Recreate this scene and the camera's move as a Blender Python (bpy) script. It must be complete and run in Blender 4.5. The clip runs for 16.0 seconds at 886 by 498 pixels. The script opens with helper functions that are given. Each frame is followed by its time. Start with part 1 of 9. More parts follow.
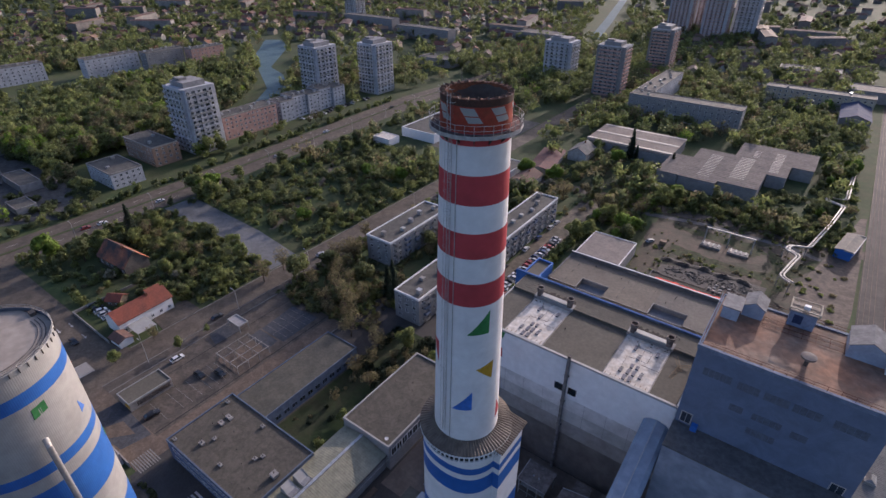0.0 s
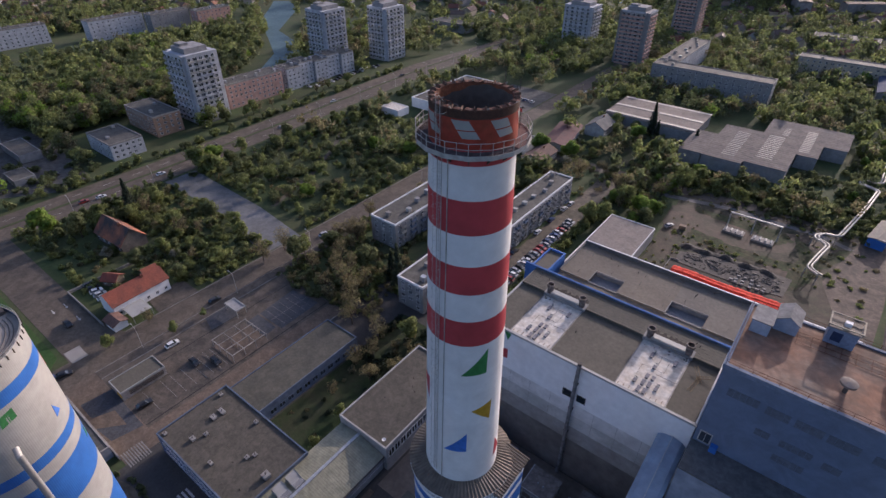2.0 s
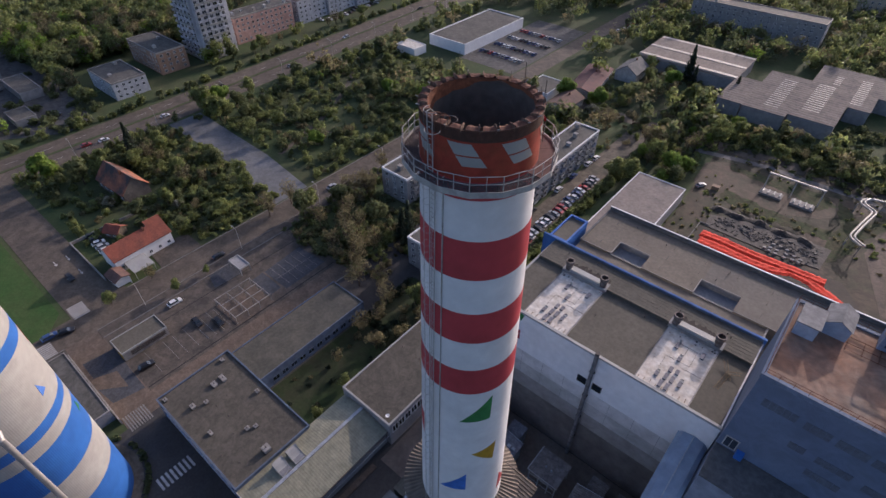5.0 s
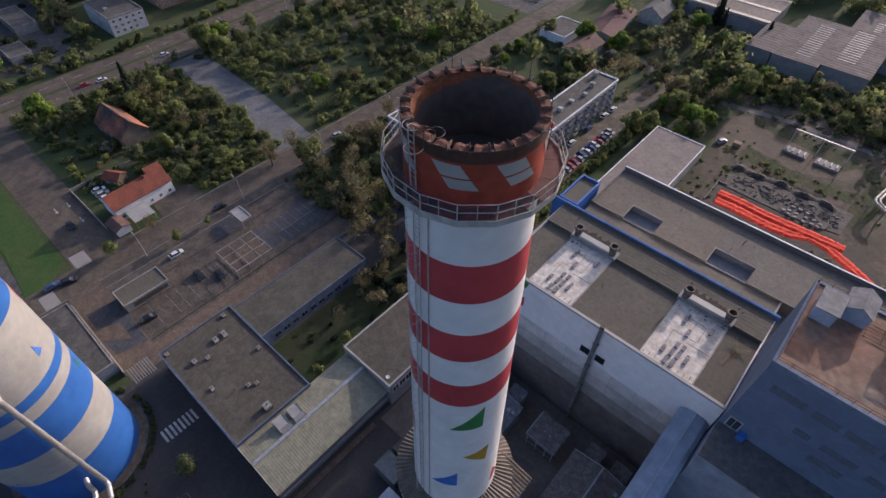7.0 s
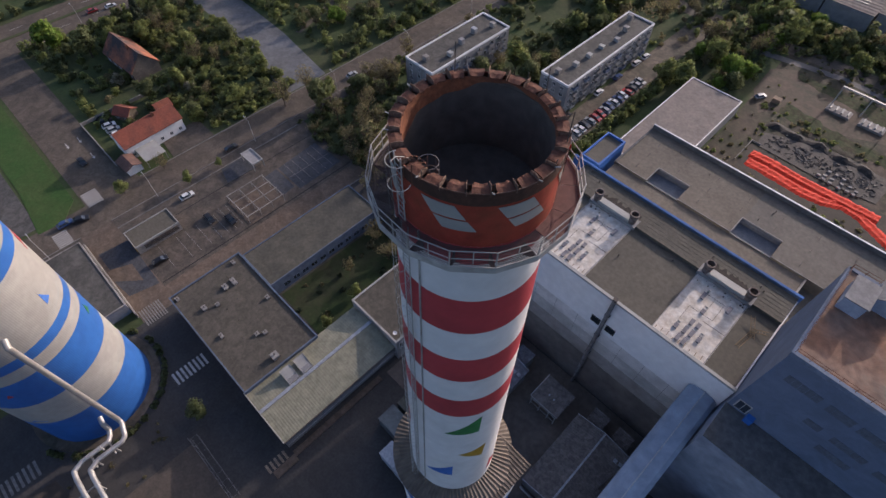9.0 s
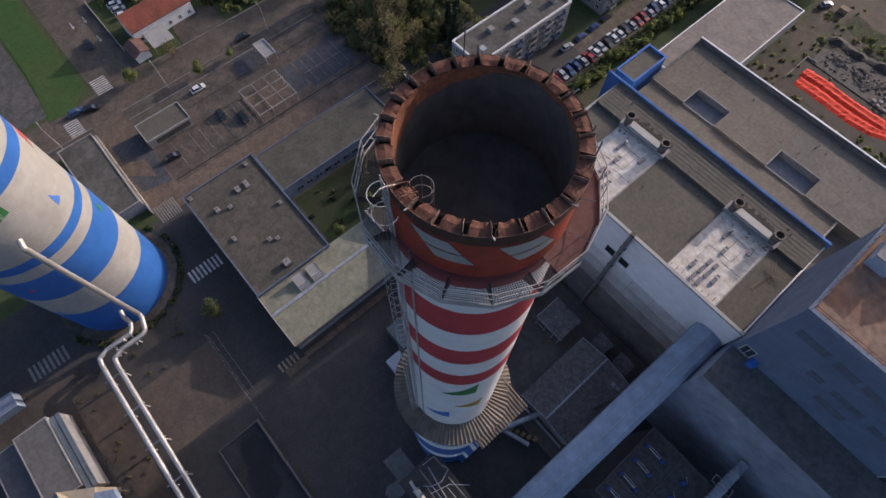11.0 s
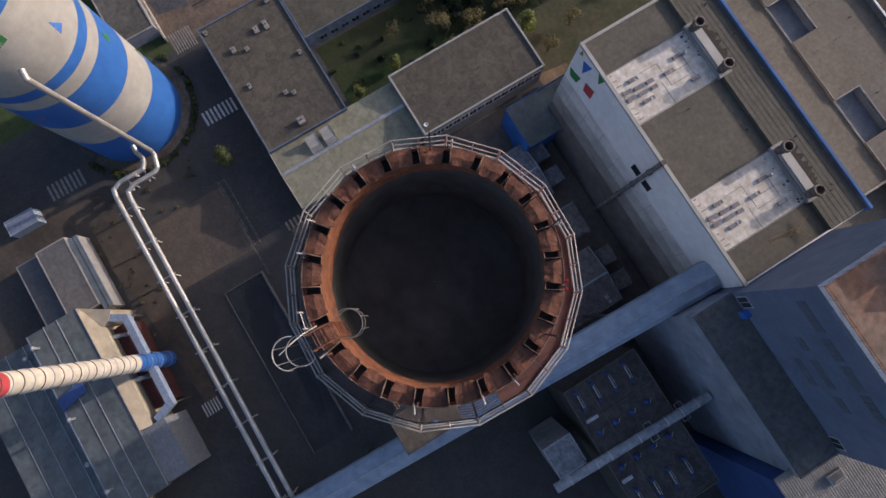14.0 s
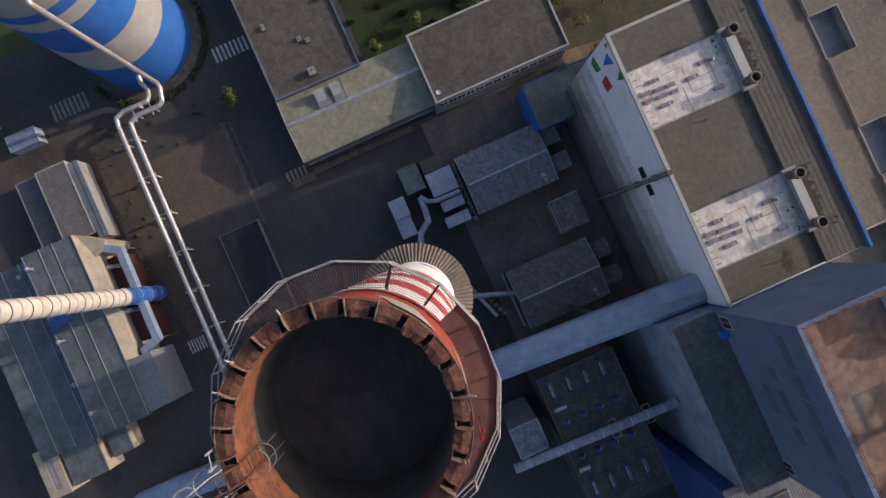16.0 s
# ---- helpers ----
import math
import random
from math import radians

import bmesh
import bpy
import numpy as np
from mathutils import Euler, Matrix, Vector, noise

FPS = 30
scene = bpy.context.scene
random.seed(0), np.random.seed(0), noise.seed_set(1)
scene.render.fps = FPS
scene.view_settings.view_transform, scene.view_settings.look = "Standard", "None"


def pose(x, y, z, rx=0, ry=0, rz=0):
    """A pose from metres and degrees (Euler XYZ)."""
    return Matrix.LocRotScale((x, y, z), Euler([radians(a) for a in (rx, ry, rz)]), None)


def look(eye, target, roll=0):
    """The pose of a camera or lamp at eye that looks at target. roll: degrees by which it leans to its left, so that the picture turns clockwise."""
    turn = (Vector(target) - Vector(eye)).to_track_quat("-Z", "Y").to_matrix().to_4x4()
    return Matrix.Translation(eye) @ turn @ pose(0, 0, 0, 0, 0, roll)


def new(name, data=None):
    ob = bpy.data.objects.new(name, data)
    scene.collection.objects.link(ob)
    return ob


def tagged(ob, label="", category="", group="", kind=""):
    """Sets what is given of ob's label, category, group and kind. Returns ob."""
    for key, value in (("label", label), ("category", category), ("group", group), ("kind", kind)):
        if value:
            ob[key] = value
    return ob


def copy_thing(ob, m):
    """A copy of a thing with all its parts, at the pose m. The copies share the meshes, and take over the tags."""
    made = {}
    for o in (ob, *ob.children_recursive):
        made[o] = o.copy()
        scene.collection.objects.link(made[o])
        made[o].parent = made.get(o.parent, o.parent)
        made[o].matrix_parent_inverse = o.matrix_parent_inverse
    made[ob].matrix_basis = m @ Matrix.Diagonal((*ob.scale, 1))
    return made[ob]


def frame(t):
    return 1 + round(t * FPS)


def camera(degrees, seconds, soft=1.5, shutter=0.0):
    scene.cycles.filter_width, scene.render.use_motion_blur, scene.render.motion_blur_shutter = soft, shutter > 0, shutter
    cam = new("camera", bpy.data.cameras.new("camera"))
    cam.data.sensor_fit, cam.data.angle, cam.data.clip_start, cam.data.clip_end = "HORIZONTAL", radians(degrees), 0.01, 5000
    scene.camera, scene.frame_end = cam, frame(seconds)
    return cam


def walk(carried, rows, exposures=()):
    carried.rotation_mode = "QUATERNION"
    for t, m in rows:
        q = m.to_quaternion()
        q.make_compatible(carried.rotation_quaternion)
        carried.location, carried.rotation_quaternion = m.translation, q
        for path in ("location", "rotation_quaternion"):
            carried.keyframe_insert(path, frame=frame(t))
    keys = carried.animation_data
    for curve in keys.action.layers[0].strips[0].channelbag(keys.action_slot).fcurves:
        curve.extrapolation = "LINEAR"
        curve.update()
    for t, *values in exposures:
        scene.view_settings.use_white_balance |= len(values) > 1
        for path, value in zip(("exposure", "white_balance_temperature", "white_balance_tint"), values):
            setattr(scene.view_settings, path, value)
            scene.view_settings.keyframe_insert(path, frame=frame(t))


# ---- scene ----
cam = camera(79.75, 16.0)
# seconds, eye (metres), yaw, pitch, roll (degrees)
PATH = [
    (0.0, -3.645, 3.627, 120.133, 36.333, -31.217, 0.053),
    (0.5, -4.970, 6.584, 120.307, 36.795, -32.026, 0.039),
    (1.0, -6.293, 9.325, 120.387, 37.151, -32.862, 0.056),
    (1.5, -7.546, 11.787, 120.411, 37.446, -33.702, 0.130),
    (2.0, -8.808, 14.168, 120.334, 37.938, -34.808, 0.163),
    (2.5, -10.054, 16.313, 120.299, 38.356, -35.834, 0.153),
    (3.0, -11.276, 18.350, 120.311, 38.771, -36.774, 0.129),
    (3.5, -12.463, 20.190, 120.279, 39.129, -37.707, 0.146),
    (6.0, -17.351, 28.133, 120.493, 41.052, -44.729, 0.203),
    (6.5, -18.122, 29.485, 120.625, 41.341, -46.339, 0.324),
    (7.0, -18.751, 30.893, 120.757, 41.779, -47.882, 0.434),
    (7.5, -19.612, 32.136, 120.840, 42.299, -49.354, 0.561),
    (8.0, -20.384, 33.471, 120.868, 43.052, -50.977, 0.649),
    (8.5, -21.116, 34.758, 120.910, 43.752, -52.587, 0.681),
    (11.0, -25.553, 40.558, 121.157, 48.128, -66.023, 1.003),
    (11.5, -26.158, 41.844, 121.355, 48.810, -69.143, 1.162),
    (12.0, -26.973, 43.116, 121.467, 49.784, -72.228, 1.513),
    (12.5, -28.045, 44.490, 121.482, 50.894, -74.847, 1.675),
    (13.0, -29.264, 45.671, 121.439, 51.912, -77.605, 2.400),
    (13.5, -30.392, 46.952, 121.381, 53.434, -80.207, 2.861),
    (14.0, -31.515, 48.237, 121.305, 54.687, -82.789, 3.836),
    (14.5, -32.679, 49.464, 121.426, 54.647, -85.053, 5.713),
    (15.0, -33.720, 50.738, 121.591, 53.732, -86.900, 8.342),
    (15.5, -34.810, 51.941, 121.600, 50.764, -88.163, 13.108),
    (16.0, -35.928, 53.212, 121.640, 45.167, -88.814, 20.689),
]
walk(cam, [(t, pose(x, y, z, 90 + pitch, 0, yaw) @ pose(0, 0, 0, 0, 0, roll)) for t, x, y, z, yaw, pitch, roll in PATH],
     exposures=[(0.0, 0.27, 5260, 25), (9.0, 0.22, 5400, 22), (16.0, 0.18, 5480, 18)])

# ---- light ----
SUN_AZ, SUN_EL = radians(2.8), radians(17.5)
TO_SUN = Vector((math.sin(SUN_AZ) * math.cos(SUN_EL), math.cos(SUN_AZ) * math.cos(SUN_EL), math.sin(SUN_EL)))
world = bpy.data.worlds.new("world")
scene.world = world
world.use_nodes = True
_sky = world.node_tree.nodes.new("ShaderNodeTexSky")
_sky.sky_type, _sky.sun_disc = "NISHITA", False
_sky.sun_elevation, _sky.sun_rotation = SUN_EL, SUN_AZ
_sky.dust_density, _sky.air_density, _sky.ozone_density = 4.0, 1.0, 0.4
world.node_tree.links.new(_sky.outputs[0], world.node_tree.nodes["Background"].inputs[0])
world.node_tree.nodes["Background"].inputs[1].default_value = 0.145
_sun = bpy.data.lights.new("sun", "SUN")
_sun.energy, _sun.angle, _sun.color = 3.35, radians(0.8), (1.0, 0.79, 0.55)
sun = new("sun", _sun)
sun.matrix_world = look(TO_SUN * 400, (0, 0, 0))
scene.view_settings.exposure = 0.0

# ---- materials ----
MATS = {}


def mat(name, c1, c2=None, rough=0.85, big=0.12, fine=2.0, bump=0.25, metal=0.0, stain=0.5, spec=0.3, rnd=0.0, island=0.0, grains=0.18, spots=0.10):
    """A weathered surface: two colours mixed by large blotches, darker worn spots and fine grain over them, and fine relief. Scales are per metre."""
    if name in MATS:
        return MATS[name]
    m = bpy.data.materials.new(name)
    m.use_nodes = True
    nt = m.node_tree
    n, l = nt.nodes, nt.links
    b = n["Principled BSDF"]
    c2 = c2 or tuple(v * 0.72 for v in c1)
    geo = n.new("ShaderNodeNewGeometry")
    big_n = n.new("ShaderNodeTexNoise")
    big_n.inputs["Scale"].default_value, big_n.inputs["Detail"].default_value = big, 5
    big_n.inputs["Roughness"].default_value = 0.65
    fine_n = n.new("ShaderNodeTexNoise")
    fine_n.inputs["Scale"].default_value, fine_n.inputs["Detail"].default_value = fine, 4
    for q in (big_n, fine_n):
        l.new(geo.outputs["Position"], q.inputs["Vector"])
    ramp = n.new("ShaderNodeMapRange")
    ramp.inputs[1].default_value, ramp.inputs[2].default_value = 0.5 - 0.22 * stain, 0.5 + 0.3 * stain
    l.new(big_n.outputs[0], ramp.inputs[0])
    mix = n.new("ShaderNodeMix")
    mix.data_type = "RGBA"
    mix.inputs[6].default_value, mix.inputs[7].default_value = (*c1, 1), (*c2, 1)
    l.new(ramp.outputs[0], mix.inputs[0])
    hsv = n.new("ShaderNodeHueSaturation")
    l.new(mix.outputs[2], hsv.inputs["Color"])
    grain = n.new("ShaderNodeMapRange")
    grain.inputs[1].default_value, grain.inputs[2].default_value = 0.25, 0.75
    grain.inputs[3].default_value, grain.inputs[4].default_value = 1 - grains, 1 + grains
    l.new(fine_n.outputs[0], grain.inputs[0])
    value = grain.outputs[0]
    if spots:
        spot_n = n.new("ShaderNodeTexNoise")
        spot_n.inputs["Scale"].default_value, spot_n.inputs["Detail"].default_value, spot_n.inputs["Distortion"].default_value = (big * fine) ** 0.5, 6, 0.6
        spot_n.inputs["Roughness"].default_value = 0.72
        l.new(geo.outputs["Position"], spot_n.inputs["Vector"])
        worn = n.new("ShaderNodeMapRange")
        worn.inputs[1].default_value, worn.inputs[2].default_value = 0.40, 0.62
        worn.inputs[3].default_value, worn.inputs[4].default_value = 1 - spots, 1 + spots * 0.8
        l.new(spot_n.outputs[0], worn.inputs[0])
        both = n.new("ShaderNodeMath")
        both.operation = "MULTIPLY"
        l.new(grain.outputs[0], both.inputs[0])
        l.new(worn.outputs[0], both.inputs[1])
        value = both.outputs[0]
    if rnd or island:
        if rnd:
            src, amount = n.new("ShaderNodeObjectInfo").outputs["Random"], rnd
        else:
            src, amount = geo.outputs["Random Per Island"], island
        r = n.new("ShaderNodeMapRange")
        r.inputs[3].default_value, r.inputs[4].default_value = 1 - amount, 1 + amount
        l.new(src, r.inputs[0])
        mul = n.new("ShaderNodeMath")
        mul.operation = "MULTIPLY"
        l.new(r.outputs[0], mul.inputs[0])
        l.new(value, mul.inputs[1])
        value = mul.outputs[0]
        h = n.new("ShaderNodeMapRange")
        h.inputs[3].default_value, h.inputs[4].default_value = 0.5 - amount * 0.06, 0.5 + amount * 0.06
        l.new(src, h.inputs[0])
        l.new(h.outputs[0], hsv.inputs["Hue"])
    l.new(value, hsv.inputs["Value"])
    l.new(hsv.outputs[0], b.inputs["Base Color"])
    b.inputs["Roughness"].default_value, b.inputs["Metallic"].default_value = rough, metal
    b.inputs["Specular IOR Level"].default_value = spec
    if bump:
        bp = n.new("ShaderNodeBump")
        bp.inputs["Strength"].default_value, bp.inputs["Distance"].default_value = bump, 0.06
        l.new(fine_n.outputs[0], bp.inputs["Height"])
        l.new(bp.outputs[0], b.inputs["Normal"])
    MATS[name] = m
    return m


def glass(name, c=(0.03, 0.04, 0.05), rough=0.12):
    m = mat(name, c, rough=rough, bump=0.0, spec=0.8, rnd=0.5)
    return m


def leaf(name, c1, c2, amount=0.28):
    m = mat(name, c1, c2, rough=0.7, big=0.35, fine=1.2, bump=0.0, island=amount, spec=0.2)
    nt = m.node_tree
    b = nt.nodes["Principled BSDF"]
    t, mix = nt.nodes.new("ShaderNodeBsdfTranslucent"), nt.nodes.new("ShaderNodeMixShader")
    nt.links.new(b.inputs["Base Color"].links[0].from_socket, t.inputs["Color"])
    mix.inputs[0].default_value = 0.55
    nt.links.new(b.outputs[0], mix.inputs[1])
    nt.links.new(t.outputs[0], mix.inputs[2])
    nt.links.new(mix.outputs[0], nt.nodes["Material Output"].inputs["Surface"])
    return m


GRASS = mat("grass", (0.046, 0.068, 0.022), (0.064, 0.070, 0.030), big=0.05, fine=0.9, bump=0.6, rough=0.95)
# darker copy of the lawn: shade is mixed into the green
SHADELAWN = mat("shade_tinted_lawn", (0.024, 0.040, 0.012), (0.036, 0.038, 0.019), big=0.12, fine=1.2, bump=0.5, rough=0.95)
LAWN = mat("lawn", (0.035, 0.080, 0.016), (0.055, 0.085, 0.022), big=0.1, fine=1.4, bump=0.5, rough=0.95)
SOIL = mat("soil", (0.135, 0.108, 0.080), (0.075, 0.068, 0.048), big=0.09, fine=1.1, bump=0.5, spots=0.30)
ASPHALT = mat("asphalt", (0.076, 0.074, 0.070), (0.100, 0.094, 0.085), big=0.07, fine=1.8, bump=0.15, spots=0.30)
STREET = mat("street_asphalt", (0.112, 0.091, 0.069), (0.078, 0.065, 0.052), big=0.06, fine=1.5, bump=0.12, spots=0.24)
PAVING = mat("paving", (0.104, 0.086, 0.068), (0.068, 0.059, 0.050), big=0.12, fine=1.2, bump=0.2, spots=0.26)
BRICKPAVE = mat("brick_paving", (0.140, 0.104, 0.076), (0.100, 0.080, 0.062), big=0.15, fine=1.4, bump=0.2, spots=0.20)
CONCRETE = mat("concrete", (0.30, 0.28, 0.255), (0.20, 0.185, 0.170), big=0.14, fine=1.2, bump=0.2, spots=0.18)
KERB = mat("kerb_stone", (0.20, 0.185, 0.17), (0.13, 0.12, 0.11), big=0.3)
MARK = mat("road_marking", (0.55, 0.53, 0.50), (0.30, 0.28, 0.26), big=0.6, stain=1.0, bump=0.05)
ROOFGRAVEL = mat("gravel_roof", (0.113, 0.102, 0.080), (0.089, 0.080, 0.063), big=0.10, fine=1.6, bump=0.35, stain=0.8, spots=0.10)
REARROOF = mat("beige_felt_roof", (0.146, 0.126, 0.100), (0.116, 0.101, 0.081), big=0.08, fine=1.4, bump=0.15, stain=0.9, spots=0.10)
DULLROOF = mat("dull_gravel_roof", (0.094, 0.084, 0.066), (0.070, 0.063, 0.052), big=0.10, fine=1.6, bump=0.35, stain=0.8, spots=0.22)
ROOFTAR = mat("tar_roof", (0.100, 0.094, 0.082), (0.074, 0.070, 0.062), big=0.12, fine=1.2, bump=0.2, spots=0.22)
ROOFDARK = mat("dark_felt_roof", (0.092, 0.095, 0.098), (0.112, 0.112, 0.112), big=0.15, fine=1.2, bump=0.15, spots=0.20)
WHITEWALL = mat("white_render", (0.78, 0.775, 0.77), (0.67, 0.66, 0.65), big=0.09, fine=0.7, bump=0.06, stain=0.9, grains=0.06, spots=0.04)
WHITEROOF = mat("white_roof_membrane", (0.66, 0.63, 0.57), (0.42, 0.35, 0.26), big=0.7, fine=1.1, bump=0.15, stain=0.9)
GREYWALL = mat("grey_render", (0.30, 0.29, 0.285), (0.20, 0.195, 0.190), big=0.12, fine=0.8, bump=0.08, stain=0.9, grains=0.06, spots=0.16)
BLUEWALL = mat("blue_cladding", (0.050, 0.150, 0.460), (0.035, 0.105, 0.330), big=0.2, fine=0.8, bump=0.05, rough=0.6, grains=0.06)
SLATEBLUE = mat("blue_grey_cladding", (0.145, 0.180, 0.258), (0.110, 0.140, 0.208), big=0.1, fine=0.5, bump=0.06, stain=0.9, rough=0.65, grains=0.06, spots=0.12)
WHITEPAINT = mat("white_paint", (0.74, 0.735, 0.73), (0.65, 0.635, 0.62), big=0.16, fine=0.8, bump=0.05, stain=0.7, rough=0.6, grains=0.06, spots=0.04)
CREAM = mat("cream_paint", (0.38, 0.325, 0.235), (0.30, 0.258, 0.195), big=0.25, fine=0.8, bump=0.08, grains=0.06)
REDPAINT = mat("red_paint", (0.44, 0.060, 0.068), (0.35, 0.050, 0.056), big=0.25, fine=0.9, bump=0.05, rough=0.6, grains=0.06, spots=0.04)
RUSTRED = mat("sooty_red_paint", (0.34, 0.050, 0.030), (0.20, 0.055, 0.028), big=0.5, fine=1.5, bump=0.2, stain=0.8)
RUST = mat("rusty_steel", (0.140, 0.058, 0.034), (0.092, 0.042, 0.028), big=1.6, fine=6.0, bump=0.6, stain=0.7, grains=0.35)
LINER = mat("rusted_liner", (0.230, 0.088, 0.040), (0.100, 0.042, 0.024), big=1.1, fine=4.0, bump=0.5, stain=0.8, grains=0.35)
FLAKED = mat("flaking_rust", (0.220, 0.150, 0.110), (0.085, 0.044, 0.030), big=2.2, fine=7.0, bump=0.6, stain=0.7, grains=0.4)
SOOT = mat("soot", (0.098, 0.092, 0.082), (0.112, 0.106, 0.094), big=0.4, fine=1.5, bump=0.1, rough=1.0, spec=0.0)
SILOBLUE = mat("silo_blue_paint", (0.038, 0.130, 0.41), (0.032, 0.108, 0.345), big=0.2, fine=0.7, bump=0.05, rough=0.5, grains=0.06, spots=0.04)
SILOWHITE = mat("silo_white_paint", (0.350, 0.344, 0.322), (0.292, 0.286, 0.268), big=0.15, fine=0.7, bump=0.05, rough=0.55, grains=0.06, spots=0.04)
GALV = mat("galvanised_steel", (0.44, 0.45, 0.46), (0.32, 0.32, 0.33), big=0.8, fine=2.0, bump=0.05, metal=0.55, rough=0.42, grains=0.06)
STEEL = mat("painted_steel", (0.44, 0.43, 0.40), (0.30, 0.28, 0.26), big=1.0, fine=2.5, bump=0.05, rough=0.55, grains=0.06)
DARKSTEEL = mat("dark_steel", (0.060, 0.058, 0.058), (0.105, 0.080, 0.062), big=1.0, fine=2.5, bump=0.1, rough=0.6)
SHEETROOF = mat("pale_sheet_roof", (0.255, 0.244, 0.172), (0.205, 0.198, 0.138), big=0.2, fine=0.9, bump=0.05, rough=0.42, spots=0.14)
BROWNSHEET = mat("brown_sheet_roof", (0.150, 0.122, 0.094), (0.105, 0.086, 0.068), big=0.3, fine=1.0, bump=0.1, rough=0.7, spots=0.16)
GREENSHEET = mat("grey_green_sheet_roof", (0.122, 0.136, 0.136), (0.090, 0.100, 0.102), big=0.15, fine=0.8, bump=0.08, rough=0.6, spots=0.20)
ORANGEROOF = mat("rust_stained_roof", (0.255, 0.135, 0.080), (0.185, 0.150, 0.120), big=0.13, fine=0.9, bump=0.15, stain=0.7, spots=0.22)
TILE = mat("red_roof_tile", (0.250, 0.085, 0.048), (0.165, 0.064, 0.042), big=0.35, fine=2.0, bump=0.5, rnd=0.12)
FARTILE = mat("weathered_roof_tile", (0.155, 0.088, 0.066), (0.105, 0.072, 0.060), big=0.1, fine=0.5, bump=0.2, island=0.5)
FARWALL = mat("pale_house_wall", (0.25, 0.235, 0.215), (0.18, 0.17, 0.16), big=0.1, fine=0.5, bump=0.0, island=0.35)
DULLTRIM = mat("dull_blue_coping", (0.105, 0.135, 0.190), (0.080, 0.102, 0.145), big=0.3, fine=0.8, bump=0.05)
DARKTAR = mat("dark_tar_roof", (0.082, 0.080, 0.074), (0.062, 0.061, 0.058), big=0.12, fine=1.2, bump=0.2, spots=0.20)
BLUEEDGE = mat("faded_blue_trim", (0.060, 0.140, 0.360), (0.050, 0.105, 0.260), big=0.3, fine=0.8, bump=0.05, grains=0.06)
DECK = mat("gallery_deck", (0.150, 0.118, 0.118), (0.105, 0.080, 0.078), big=0.7, fine=2.0, bump=0.2)
# the sky's reflection is put into the pale base colour, with almost no gloss
WATER = mat("sky_tinted_water", (0.110, 0.165, 0.185), (0.090, 0.140, 0.160), big=0.03, fine=0.4, bump=0.08, rough=0.5, spec=0.02)
GLASS = glass("window_glass")
SKYGLASS = glass("skylight_glass", (0.26, 0.25, 0.24), 0.25)
PLASTIC = mat("orange_barrier_mesh", (0.70, 0.042, 0.012), (0.50, 0.036, 0.012), big=0.6, fine=2.0, bump=0.3)
GREENP, YELLOWP, BLUEP = (mat(n, c, bump=0.03, rough=0.6) for n, c in (
    ("green_paint", (0.050, 0.200, 0.060)), ("yellow_paint", (0.44, 0.27, 0.020)), ("blue_paint", (0.070, 0.180, 0.56))))
BARK = mat("bark", (0.090, 0.068, 0.050), big=1.0, fine=3.0, bump=0.5)
LEAF_A = leaf("spring_leaves", (0.235, 0.268, 0.092), (0.172, 0.198, 0.072))
LEAF_B = leaf("dark_leaves", (0.165, 0.188, 0.082), (0.120, 0.140, 0.064))
LEAF_C = leaf("budding_twigs", (0.240, 0.212, 0.112), (0.172, 0.156, 0.085))
LEAF_D = leaf("bright_leaves", (0.205, 0.290, 0.050), (0.145, 0.215, 0.040))
NEEDLE = leaf("conifer_needles", (0.046, 0.062, 0.040), (0.030, 0.044, 0.028), 0.3)
BLOSSOM = leaf("white_blossom", (0.36, 0.35, 0.28), (0.16, 0.17, 0.09), 0.3)

